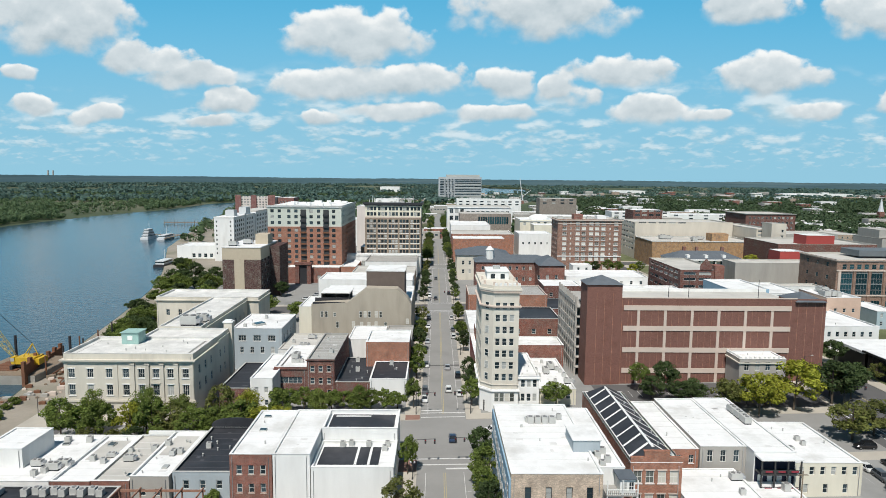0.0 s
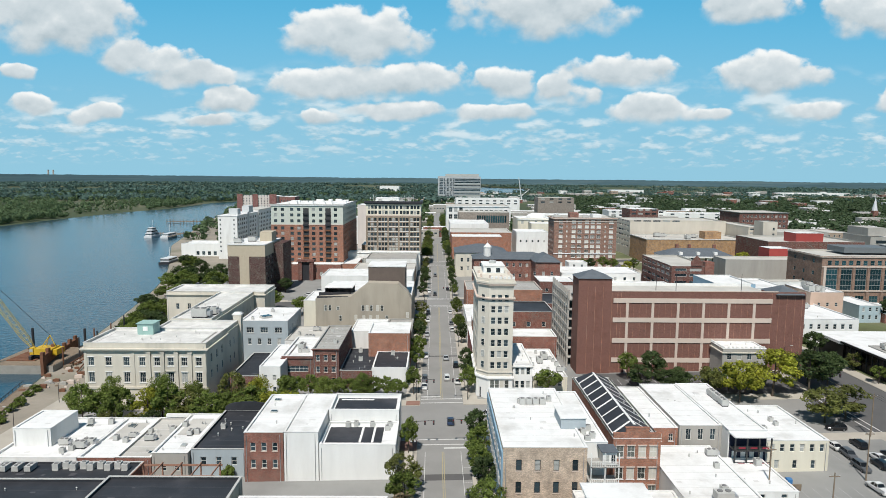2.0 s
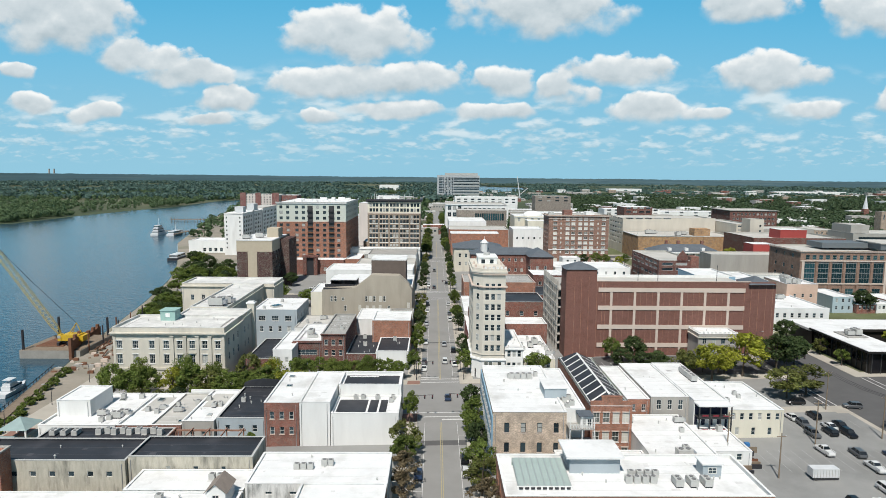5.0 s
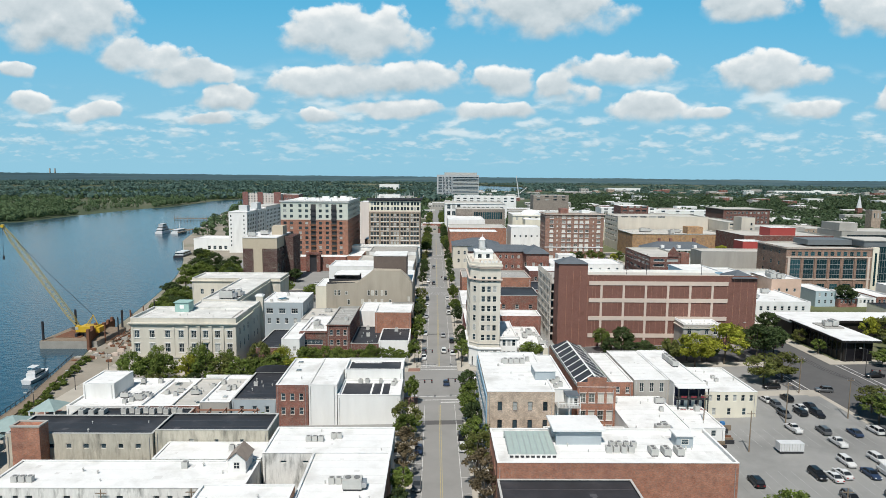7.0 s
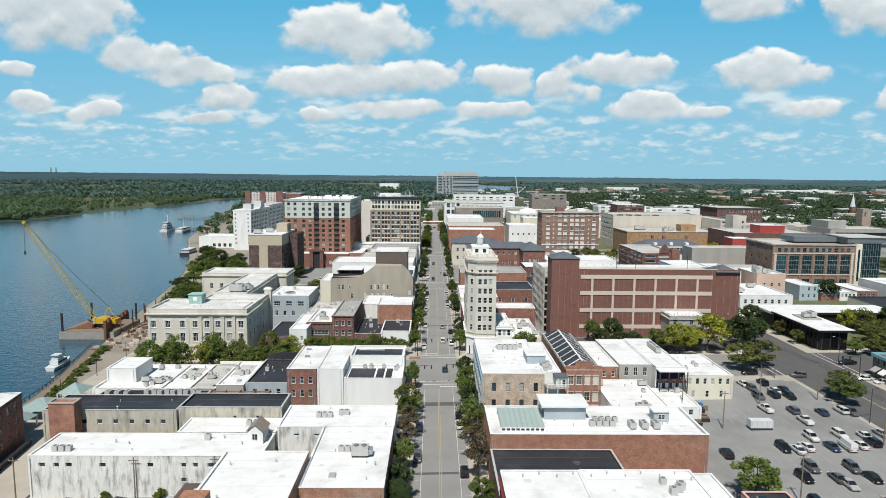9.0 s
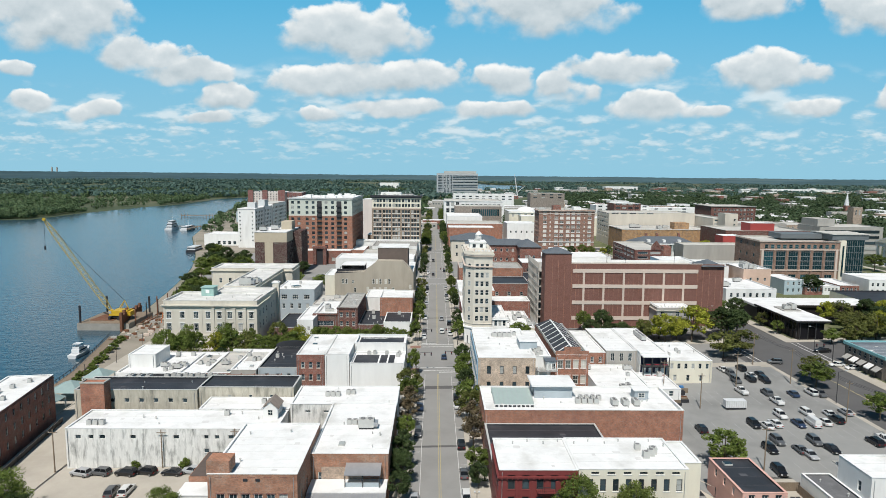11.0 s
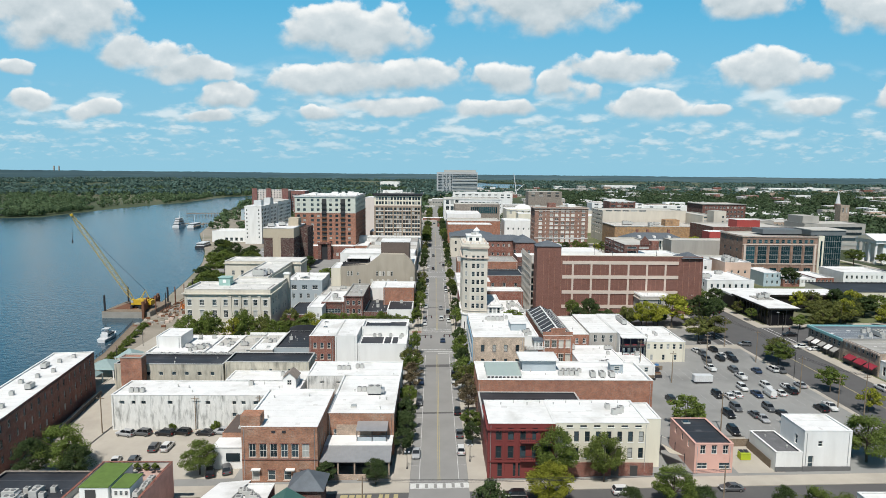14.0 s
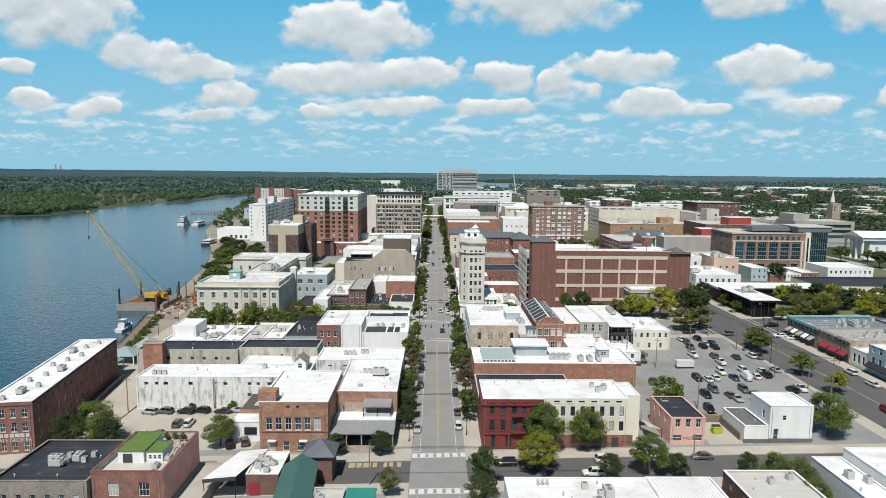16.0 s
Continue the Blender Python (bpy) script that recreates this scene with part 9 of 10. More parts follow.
def turret():
    e = thing("turret", (-25.3, 29.5, -0.6), "square plum brick corner turret with a slate pyramid roof", "turret")
    part("wall", Shape().box(-28.2, 26.6, -0.8, -22.4, 32.4, 5.3), BRICK_DARK, e)
    s = Shape()
    q = [(-28.9, 25.9, 5.32), (-21.7, 25.9, 5.32), (-21.7, 33.1, 5.32), (-28.9, 33.1, 5.32)]
    for i in range(4):
        s.face([q[i], q[(i + 1) % 4], (-25.3, 29.5, 8.0)])
    s.face(q[::-1])
    part("roof", s, SLATE, e)
    g = thing("green_roof_building", (-28, 16, -0.7), "long low building with a green standing-seam metal roof", "building")
    part("wall", Shape().box(-31.5, 2, -0.9, -25.2, 24.2, 4.6), BRICK_DARK, g)
    s = Shape()
    s.face([(-32, 1.5, 4.4), (-28.2, 1.5, 6.9), (-28.2, 24.6, 6.9), (-32, 24.6, 4.4)][::-1])
    s.face([(-24.8, 1.5, 4.7), (-24.8, 24.6, 4.7), (-28.2, 24.6, 6.9), (-28.2, 1.5, 6.9)][::-1])
    s.face([(-31.5, 24.3, 4.5), (-28.2, 24.3, 6.8), (-25.2, 24.3, 4.7)])
    part("roof", s, GREEN_METAL, g)
    for i in range(32):
        y = 2 + i * 0.7
        part("roof_seam", Shape().face([(-32, y, 4.44), (-28.2, y, 6.94), (-28.2, y + 0.08, 6.94), (-32, y + 0.08, 4.44)][::-1]), GREEN_METAL, g)
    g.matrix_basis = Matrix.Translation((-28, 24, 0)) @ Matrix.Rotation(radians(5), 4, "Z") @ Matrix.Translation((28, -24, 0)) @ Matrix.Translation(g.location)
    a = thing("canopy", (-15, 13, -0.3), "teal canvas canopy over a terrace", "canopy")
    part("canvas", Shape().face([(-17.8, 6, 3.4), (-12.0, 6, 3.4), (-12.0, 16, 3.9), (-17.8, 16, 3.9)]).box(-17.8, 15.95, 3.2, -12, 16.0, 3.88), TEAL, a)
    for x in (-17.6, -12.2):
        for y in (6.3, 15.7):
            part("post", Shape().tube((x, y, -0.4), (x, y, 3.5), 0.07, 0.07, 6), DARK_METAL, a)
    c = thing("canopy", (-42, 25, -0.9), "white sloped canopy over a dining terrace", "canopy")
    part("canvas", Shape().face([(-46.8, 19, 4.0), (-40.2, 19, 4.6), (-37.2, 33, 4.0), (-43.5, 33, 3.4)]), WHITE_ROOF, c)
    part("valance", Shape().face([(-46.8, 19, 3.2), (-40.2, 19, 3.8), (-40.2, 19, 4.58), (-46.8, 19, 3.98)]), FRAME_D, c)
    for x, y, z in ((-46.6, 19.2, 3.9), (-40.4, 19.2, 4.5), (-43.3, 32.8, 3.4), (-37.4, 32.8, 3.9)):
        part("post", Shape().tube((x, y, -1.1), (x, y, z), 0.09, 0.09, 6), DARK_METAL, c)
    w = find("low restaurant with a white")
    part("red_door", Shape().box(-38.4, 21.3, -0.8, -36.2, 21.48, 2.0), AWNING, w)
    f = thing("fence", (-33, 20, -0.8), "grey timber yard fence of upright boards", "fence")
    for i in range(22):
        part("board", Shape().box(-32.3, 4 + i * 0.75, -0.8, -32.2, 4.66 + i * 0.75, 1.6), WOOD, f)


turret()


def roof_garden():
    """Turfed huts and planters on the brick building's roof terrace."""
    e = thing("roof_hut", (-60, 22, 7.6), "white roof hut with an artificial turf top", "roof hut")
    part("wall", Shape().box(-62.8, 18.5, 7.6, -57.8, 27.5, 9.9), WHITE, e)
    part("turf", Shape().box(-62.9, 18.4, 9.91, -57.7, 27.6, 10.05), TURF, e)
    part("doorway", Shape().box(-61.8, 18.4, 7.7, -60.0, 18.48, 9.5), FRAME_D, e)
    f = thing("roof_hut", (-56.3, 21, 7.6), "low white roof hut with an artificial turf top and windows", "roof hut")
    part("wall", Shape().box(-57.6, 19.2, 7.6, -54.4, 24.2, 9.5), WHITE, f)
    part("turf", Shape().box(-57.65, 19.1, 9.51, -54.3, 24.3, 9.64), TURF, f)
    for x in (-57.1, -56.2, -55.3):
        set_window(f, "S", x, 8.2, 0.6, 0.8, 19.18, FRAME_W, GLASS, 1, False, depth=-0.02)
    for x, y in ((-53.6, 20), (-53.4, 23), (-53.4, 25.2), (-54.6, 16.5), (-53.2, 22)):
        on_roof("pkg", x, y, 7.6, 90, 0.6)
    for i, (x, y) in enumerate(((-56, 27), (-54.6, 28.4), (-57.4, 29), (-53.6, 28.6), (-55.6, 29.4))):
        t = thing("patio_table", (x, y, 7.6), "small dark terrace table with round top", "table")
        part("tabletop", Shape().tube((x, y, 8.3), (x, y, 8.36), 0.45, 0.45, 12), DARK_METAL, t)
        part("pedestal", Shape().tube((x, y, 7.6), (x, y, 8.3), 0.05, 0.05, 6), DARK_METAL, t)
    for i in range(6):
        tree("shrub", -63 + i * 1.7, 29.6, 1.6, 0.8, 7.6)
    b = find("red brick building with a roof terrace")
    part("terrace_paving", Shape().box(-57.5, 25, 7.601, -52.2, 30.4, 7.64), mat("pink_paving", (0.55, 0.38, 0.32), 0.9, 0.1), b)


roof_garden()


def wall_sign():
    """Faded painted lettering on the warehouse front."""
    m = mat("faded_sign_paint", (0.68, 0.66, 0.60), 0.9, 0.2)
    e = find("long red brick warehouse")
    f = bpy.data.curves.new("sign_text", "FONT")
    f.body, f.size, f.extrude, f.align_x = "WHOLESALE GROCER", 1.2, 0.01, "RIGHT"
    f.materials.append(m)
    t = new("painted_sign", f)
    t.parent = e
    t.matrix_basis = Matrix.Translation(-ORIGIN[e.name]) @ pose(-95.6, 43.47, 0.95, 90, 0, 0)
    dg = bpy.context.evaluated_depsgraph_get()
    me = bpy.data.meshes.new_from_object(t.evaluated_get(dg))
    mm = t.matrix_basis.copy()
    bpy.data.objects.remove(t)
    o = new("painted_sign", me)
    o.parent, o.matrix_basis = e, mm
    o["label"] = "faded white painted lettering"
    for i, w in enumerate((0.9, 0.85, 1.0, 1.0, 0.9, 0.8)):
        part("sign_bar", Shape().box(-102.6 + i * 1.15, 43.44, 2.05, -102.6 + i * 1.15 + w, 43.495, 2.95), m, e, "faded white painted bar")


wall_sign()
cb = find("cream-painted building with a red brick")
part("brick_ground_floor", Shape().box(24.6, 40.75, -0.2, 45.4, 40.895, 4.0), BRICK_RED, cb)
for x in (36.5, 40.5):
    part("shop_door", Shape().box(x, 40.68, 0.7, x + 1.6, 40.745, 3.4), FRAME_D, cb)
rb = find("oxblood-painted")
part("balcony", Shape().box(20.2, 39.4, 4.2, 23.8, 40.65, 4.4).box(20.2, 39.35, 5.2, 23.8, 39.45, 5.3).box(20.2, 39.4, 8.2, 23.8, 40.65, 8.4).box(20.2, 39.35, 9.2, 23.8, 39.45, 9.3), FRAME_D, rb)
# dark slab on the flat wall stands for a shaded porch recess
part("porch_recess", Shape().box(20.4, 40.5, 0.3, 23.6, 40.68, 7.6), FRAME_D, rb)
wb = find("plain white two-storey")
part("dark_plinth", Shape().box(77.7, 41.2, 1.2, 88.1, 41.38, 3.0), mat("grey_plinth", (0.16, 0.16, 0.16), 0.9, 0.15), wb)
wa = find("low white annex with a grey roof")
part("dark_plinth", Shape().box(71.9, 41.3, 1.2, 77.65, 41.48, 2.8), mat("grey_plinth", (0.16, 0.16, 0.16)), wa)


# ---- river: crane barge, quay, boats ----
def crane():
    b = thing("barge", (-143, 212, -3.0), "grey steel work barge moored at the quay", "barge")
    z = -2.9
    s = Shape().prism([(-153, 199), (-131, 199), (-131, 222), (-153, 222)], -4.2, 0.0)
    part("hull", s, mat("barge_steel", (0.36, 0.34, 0.30), 0.8, 0.2, 0.4), b)
    part("deck", Shape().box(-152.8, 199.2, 0.01, -131.2, 221.8, 0.12), WOOD, b)
    for x, y in ((-152, 200), (-151.5, 221.5), (-132, 221)):
        part("spud", Shape().tube((x, y, -8), (x, y, 7.5), 0.45, 0.45, 8), DARK_METAL, b)
    for i in range(7):
        part("timber_mat", Shape().box(-150 + i * 0.1, 204 + i * 1.7, 0.13, -140, 205.3 + i * 1.7, 0.42), RUST, b)
    e = thing("crawler_crane", (-140, 208, 0.45), "yellow crawler crane with a long lattice boom", "crane")
    g0 = 0.45
    for dx in (-2.3, 1.5):
        part("track", Shape().box(-140 + dx, 204, g0, -140 + dx + 0.9, 211.5, g0 + 1.2), DARK_METAL, e)
    part("carbody", Shape().box(-141.4, 205.5, g0 + 0.6, -138.6, 210, g0 + 1.5), DARK_METAL, e)
    part("house", Shape().box(-141.0, 205.0, g0 + 1.55, -134.6, 210.0, g0 + 3.8).box(-134.5, 205.2, g0 + 1.4, -133.2, 209.8, g0 + 3.4), YELLOW, e)
    part("cab", Shape().box(-142.3, 204.8, g0 + 1.6, -141.05, 206.8, g0 + 4.0), YELLOW, e)
    part("cab_window", Shape().box(-142.36, 204.74, g0 + 2.6, -141.2, 206.6, g0 + 3.7), GLASS, e)
    foot, tip = Vector((-141.6, 207.3, g0 + 2.2)), Vector((-164.0, 199.2, 44.2))
    d = (tip - foot).normalized()
    sd = Vector((d.y, -d.x, 0)).normalized()
    up = sd.cross(d).normalized()
    boom, n = Shape(), 26
    L_ = (tip - foot).length

    def corner_(i, k):
        f = i / n
        w = 0.95 * min(1, 0.25 + f * 6, 0.25 + (1 - f) * 6)
        c = foot + d * (L_ * f)
        return c + sd * (w if k in (0, 3) else -w) + up * (w if k < 2 else -w)
    for i in range(n):
        for k in range(4):
            boom.tube(corner_(i, k), corner_(i + 1, k), 0.09, 0.09, 4, caps=False)
            boom.tube(corner_(i, k), corner_(i + 1, (k + 1) % 4), 0.05, 0.05, 3, caps=False)
            boom.tube(corner_(i, k), corner_(i, (k + 1) % 4), 0.05, 0.05, 3, caps=False)
    part("boom", boom, mat("faded_yellow", (0.62, 0.47, 0.14), 0.6, 0.15), e)
    part("boom_head", Shape().tube(tip - sd * 0.9, tip + sd * 0.9, 0.6, 0.6, 10), YELLOW, e)
    mast = Vector((-136.5, 207.4, g0 + 8.0))
    part("gantry", Shape().tube((-139, 206.2, g0 + 3.8), mast, 0.14).tube((-139, 208.8, g0 + 3.8), mast, 0.14).tube((-134.6, 207.4, g0 + 3.6), mast, 0.14), YELLOW, e)
    part("pendant", Shape().tube(mast, foot + d * L_ * 0.5 + up * 3, 0.07, 0.07, 4).tube(foot + d * L_ * 0.5 + up * 3, tip, 0.07, 0.07, 4), DARK_METAL, e)
    part("hoist_rope", Shape().tube(tip, (tip.x - 0.3, tip.y, 33.0), 0.06, 0.06, 4), DARK_METAL, e)
    part("hook", Shape().tube((tip.x - 0.3, tip.y, 31.5), (tip.x - 0.3, tip.y, 33.0), 0.4, 0.3, 8), DARK_METAL, e)


crane()


def quay():
    e = thing("sheet_pile_wall", (-130, 222, -3), "rusty sheet piling along a quay under construction", "sheet piling")
    for i in range(26):
        y = 197 + i * 1.3
        x = along(EAST_BANK, y) - 0.8
        part("pile", Shape().box(x - 0.5, y, -6, x + 0.5, y + 1.25, (3.8 if i < 9 else 1.4) + 1.3 * (i % 4 == 0)), RUST, e)
    for i in range(7):
        x, y = -131 + (i % 3) * 1.5, 205 + i * 7.5
        p = thing("pile_post", (x, y, -3), "tall dark timber mooring pile", "pile", "mooring piles")
        part("shaft", Shape().tube((x, y, -7), (x, y, 5 + (i % 3) * 1.4), 0.28, 0.25, 8), DARK_METAL if i % 2 else RUST, p)
    r = thing("rubble", (-125, 200, -2.4), "heap of broken pale rubble and timbers", "rubble")
    q = random.Random(4)
    for i in range(70):
        x, y = q.uniform(-131, -117), q.uniform(178, 232)
        k = q.uniform(0.4, 1.4)
        part("lump", Shape().prism([(x, y), (x + k * 1.8, y + k * 0.2), (x + k * 1.6, y + k), (x + k * 0.3, y + k * 1.2)], -2.6, -2.1 + k * 0.7), q.choice([CONCRETE, PALEBAND, RUST, WOOD]), r)
    m = thing("excavator", (-121, 214, -2.3), "small orange site excavator on the quay", "excavator")
    part("track", Shape().box(-122.5, 213, -2.3, -119.5, 215.4, -1.5), DARK_METAL, m)
    part("house", Shape().box(-122.2, 213.1, -1.48, -119.8, 215.2, 0.4), mat("orange_paint", (0.55, 0.16, 0.03), 0.5, 0.15), m)
    part("arm", Shape().tube((-121, 213.2, -0.4), (-121, 209.5, 2.4), 0.2).tube((-121, 209.5, 2.4), (-121, 207.5, -1.6), 0.16), mat("orange_paint", (0.55, 0.16, 0.03)), m)
    w = thing("boardwalk", (-118, 160, -2.4), "timber riverside boardwalk with railing posts", "boardwalk")
    for i in range(50):
        y = 120 + i * 1.3
        x = along(EAST_BANK, y)
        part("plank", Shape().box(x - 2.6, y, -1.9, x + 0.6, y + 1.22, -1.72), WOOD, w)
        if i % 2 == 0:
            part("post", Shape().box(x - 2.6, y, -1.72, x - 2.45, y + 0.15, -0.6), DARK_METAL, w)
        part("rail", Shape().box(x - 2.58, y, -0.7, x - 2.46, y + 1.3, -0.6), DARK_METAL, w)


quay()
for i in range(15):
    y_ = 121 + i * 4.2
    tree("shrub", along(EAST_BANK, y_) + 2.2 + (i % 3) * 0.7, y_, 1.5 + 0.4 * (i % 4), 1.5 + 0.3 * (i % 3), gz(-105) + 0.1)
sheet("pavement_brick_circle", -111.5, 128, -106.2, 133.5, 0.31, BRICKPAVE, "brick-paved patch in the riverside walk", "pavement")


def motor_yacht():
    x, y, z = -131.8, 163, -3.0
    e = thing("motor_yacht", (x, y, z), "white motor yacht moored at the riverside boardwalk", "boat")
    hull = Shape()
    st = [(-5.6, 1.7, 1.3), (-2, 1.9, 1.4), (2, 1.7, 1.55), (4.6, 0.9, 1.8), (6.2, 0.05, 2.0)]
    for (a, wa, ha), (b, wb_, hb) in zip(st, st[1:]):
        for sx in (-1, 1):
            f = [(x + sx * wa * 0.7, y + a, z - 0.2), (x + sx * wb_ * 0.7, y + b, z - 0.2), (x + sx * wb_, y + b, z + hb), (x + sx * wa, y + a, z + ha)]
            hull.face(f if sx > 0 else f[::-1])
        hull.face([(x - wa, y + a, z + ha), (x + wa, y + a, z + ha), (x + wb_, y + b, z + hb), (x - wb_, y + b, z + hb)])
    hull.face([(x - 1.2, y - 5.6, z - 0.2), (x + 1.2, y - 5.6, z - 0.2), (x + 1.7, y - 5.6, z + 1.3), (x - 1.7, y - 5.6, z + 1.3)])
    part("hull", hull, STEEL_WHITE, e)
    part("cabin", Shape().prism([(x - 1.4, y - 3.2), (x + 1.4, y - 3.2), (x + 1.2, y + 2.6), (x - 1.2, y + 2.6)], z + 1.45, z + 2.9), STEEL_WHITE, e)
    part("cabin_window", Shape().prism([(x - 1.45, y - 2.6), (x + 1.45, y - 2.6), (x + 1.24, y + 2.68), (x - 1.24, y + 2.68)], z + 2.1, z + 2.6), GLASS, e)
    part("flybridge", Shape().box(x - 1.2, y - 2.8, z + 2.91, x + 1.2, y + 0.6, z + 3.6), STEEL_WHITE, e)
    part("canopy", Shape().box(x - 1.25, y - 2.8, z + 4.7, x + 1.25, y + 0.2, z + 4.8), STEEL_WHITE, e)
    for sx in (-1.1, 1.1):
        for yy in (-2.6, 0.0):
            part("canopy_post", Shape().tube((x + sx, y + yy, z + 3.6), (x + sx, y + yy, z + 4.7), 0.05, 0.05, 5), METAL, e)


motor_yacht()


def river_boats():
    for x, y, L_, h in ((-304, 668, 26, 9), (-286, 668, 30, 5), (-204, 470, 22, 3)):
        e = thing("tour_boat", (x, y, -3), "white multi-deck tour boat at a pier", "boat")
        part("hull", Shape().prism([(x - 4, y - L_ / 2), (x + 4, y - L_ / 2), (x + 4, y + L_ * 0.3), (x, y + L_ / 2), (x - 4, y + L_ * 0.3)], -3.2, -1.0), STEEL_WHITE if h > 4 else DARK_METAL, e)
        for k in range(int(h // 3) or 1):
            part("deckhouse", Shape().box(x - 3.2 + k * 0.4, y - L_ * 0.42 + k * 2, -0.98 + k * 2.9, x + 3.2 - k * 0.4, y + L_ * 0.28 - k * 2, 1.6 + k * 2.9), STEEL_WHITE, e)
            part("window_band", Shape().box(x - 3.24 + k * 0.4, y - L_ * 0.42 - 0.04 + k * 2, 0.1 + k * 2.9, x + 3.24 - k * 0.4, y + L_ * 0.26 - k * 2, 1.0 + k * 2.9), GLASS, e)
        part("mast", Shape().tube((x, y, 1), (x, y, h + 6), 0.2, 0.1, 5), STEEL_WHITE, e)
    p = thing("pier", (-265, 680, -3), "dark timber pier on piles", "pier")
    part("deck", Shape().box(-312, 686, -1.2, -262, 692, -0.8), WOOD, p)
    part("deck_arm", Shape().box(-281.5, 650, -1.2, -278.5, 685.9, -0.8), WOOD, p)
    for i in range(14):
        part("pile", Shape().tube((-311 + i * 3.6, 685.7, -7), (-311 + i * 3.6, 685.7, 0.8), 0.3, 0.3, 6), WOOD, p)
    d = thing("pier", (-320, 860, -3), "dark timber marina pier", "pier")
    part("deck", Shape().box(-372, 862, -1.2, -300, 870, -0.8), WOOD, d)
    for i in range(16):
        part("pile", Shape().tube((-370 + i * 4.5, 861, -7), (-370 + i * 4.5, 861, 2.6), 0.35, 0.35, 6), WOOD, d)
    h = hip_house("boathouse", "blue-white riverside restaurant with a slate roof", -262, 770, -232, 800, 12, 17, mat("pale_blue_paint", (0.45, 0.56, 0.6)), SLATE, [("S", -260, -234, 5, 2.4, 2.6, [3, 8])])
    br = thing("road_bridge", (-640, 770, -3), "low dark road bridge at the river mouth", "bridge")
    part("deck", Shape().box(-760, 800, 6.0, -598, 812, 8.2), DARK_METAL, br)
    for i in range(9):
        part("pier", Shape().box(-752 + i * 18, 802, -5, -749 + i * 18, 810, 5.98), CONCRETE, br)


river_boats()


def pavilions():
    cm = mat("grey_green_roof", (0.30, 0.40, 0.39), 0.6, 0.12)
    for x, y, w, hz in ((-106, 127, 3.6, 1.6), (-108.5, 116, 5.0, 0.8), (-109, 106, 3.2, 0.6)):
        g = gz(-105)
        e = thing("pavilion", (x, y, g), "open riverside pavilion with a grey-green hip roof", "pavilion")
        s = Shape()
        q = [(x - w, y - w, g + 3.0 + hz * 0.4), (x + w, y - w, g + 3.0 + hz * 0.4), (x + w, y + w, g + 3.0 + hz * 0.4), (x - w, y + w, g + 3.0 + hz * 0.4)]
        for i in range(4):
            s.face([q[i], q[(i + 1) % 4], (x, y, g + 5.2 + hz * 0.5)])
        s.face(q[::-1])
        part("roof", s, cm, e)
        for dx in (-w + 0.3, w - 0.3):
            for dy in (-w + 0.3, w - 0.3):
                part("post", Shape().box(x + dx - 0.15, y + dy - 0.15, g, x + dx + 0.15, y + dy + 0.15, g + 3.0 + hz * 0.4), WHITE, e)


pavilions()


# ---- street furniture ----
def pole(x, y, h, arm=0, lamp=False, label="weathered timber utility pole with a crossarm", name="utility_pole"):
    z = gz(x) + 0.1
    e = thing(name, (x, y, z), label, "pole" if not lamp else "street lamp")
    m = WOOD if not lamp else DARK_METAL
    part("shaft", Shape().tube((x, y, z), (x, y, z + h), 0.16 if not lamp else 0.1, 0.11 if not lamp else 0.07, 8), m, e)
    if arm:
        part("crossarm", Shape().box(x - arm, y - 0.06, z + h - 0.8, x + arm, y + 0.06, z + h - 0.65), m, e)
        for k in (-0.9, 0, 0.9):
            part("insulator", Shape().tube((x + k * arm, y, z + h - 0.65), (x + k * arm, y, z + h - 0.45), 0.06, 0.05, 6), STEEL_WHITE, e)
    if lamp:
        part("arm", Shape().tube((x, y, z + h), (x + lamp * 2.2, y, z + h + 0.4), 0.05, 0.05, 6), m, e)
        part("head", Shape().box(x + lamp * 2.2 - 0.4, y - 0.15, z + h + 0.3, x + lamp * 2.2 + 0.4, y + 0.15, z + h + 0.48), PALE_METAL, e)
    return e


for x, y, h in ((104.7, 137, 11), (106.4, 117.6, 11), (104.1, 87.9, 11), (111.5, 71.4, 11), (107.9, 76.6, 9), (88.6, 115, 11), (64.5, 108.5, 11), (-85.2, 68.4, 10), (-62, 69.6, 9), (-45.6, 69.4, 9), (-14.4, 25.0, 9), (70, 63, 10), (53, 24.6, 10), (71.2, 99, 10)):
    pole(x, y, h, 1.0)
for x, y, h, a in ((121.9 - 12, 172, 10, 1), (133, 150, 9, -1), (110, 45, 9, 1), (132, 100, 9, -1), (109.8, 101, 9, 1), (132, 70, 9, -1), (110, 186, 9, 1), (-112, 150, 6, -1), (-112, 170, 6, -1), (-112, 130, 6, -1)):
    pole(x, y, h, 0, a, "dark metal street lamp with a single arm", "street_lamp")


def wire(a, b, sag, group="overhead wires"):
    a, b = Vector(a), Vector(b)
    s = Shape()
    n = 8
    pts = [a.lerp(b, i / n) - Vector((0, 0, sag * 4 * (i / n) * (1 - i / n))) for i in range(n + 1)]
    for p, q in zip(pts, pts[1:]):
        s.tube(p, q, 0.035, 0.035, 3, caps=False)
    return solo("overhead_wire", s, DARK_METAL, tuple(a), "thin black overhead wire slung between poles", "wire", group)


for dx in (-0.9, 0, 0.9):
    wire((104.7 + dx, 137, 13.1), (106.4 + dx, 117.6, 13.1), 0.5)
    wire((106.4 + dx, 117.6, 13.1), (104.1 + dx, 87.9, 13.1), 0.7)
    wire((104.1 + dx, 87.9, 13.1), (111.5 + dx, 71.4, 13.2), 0.5)
    wire((53 + dx * 0.2, 24.6, 10.4 + dx * 0.3), (-14.4, 25.0, 8.1 + dx * 0.3), 0.9)


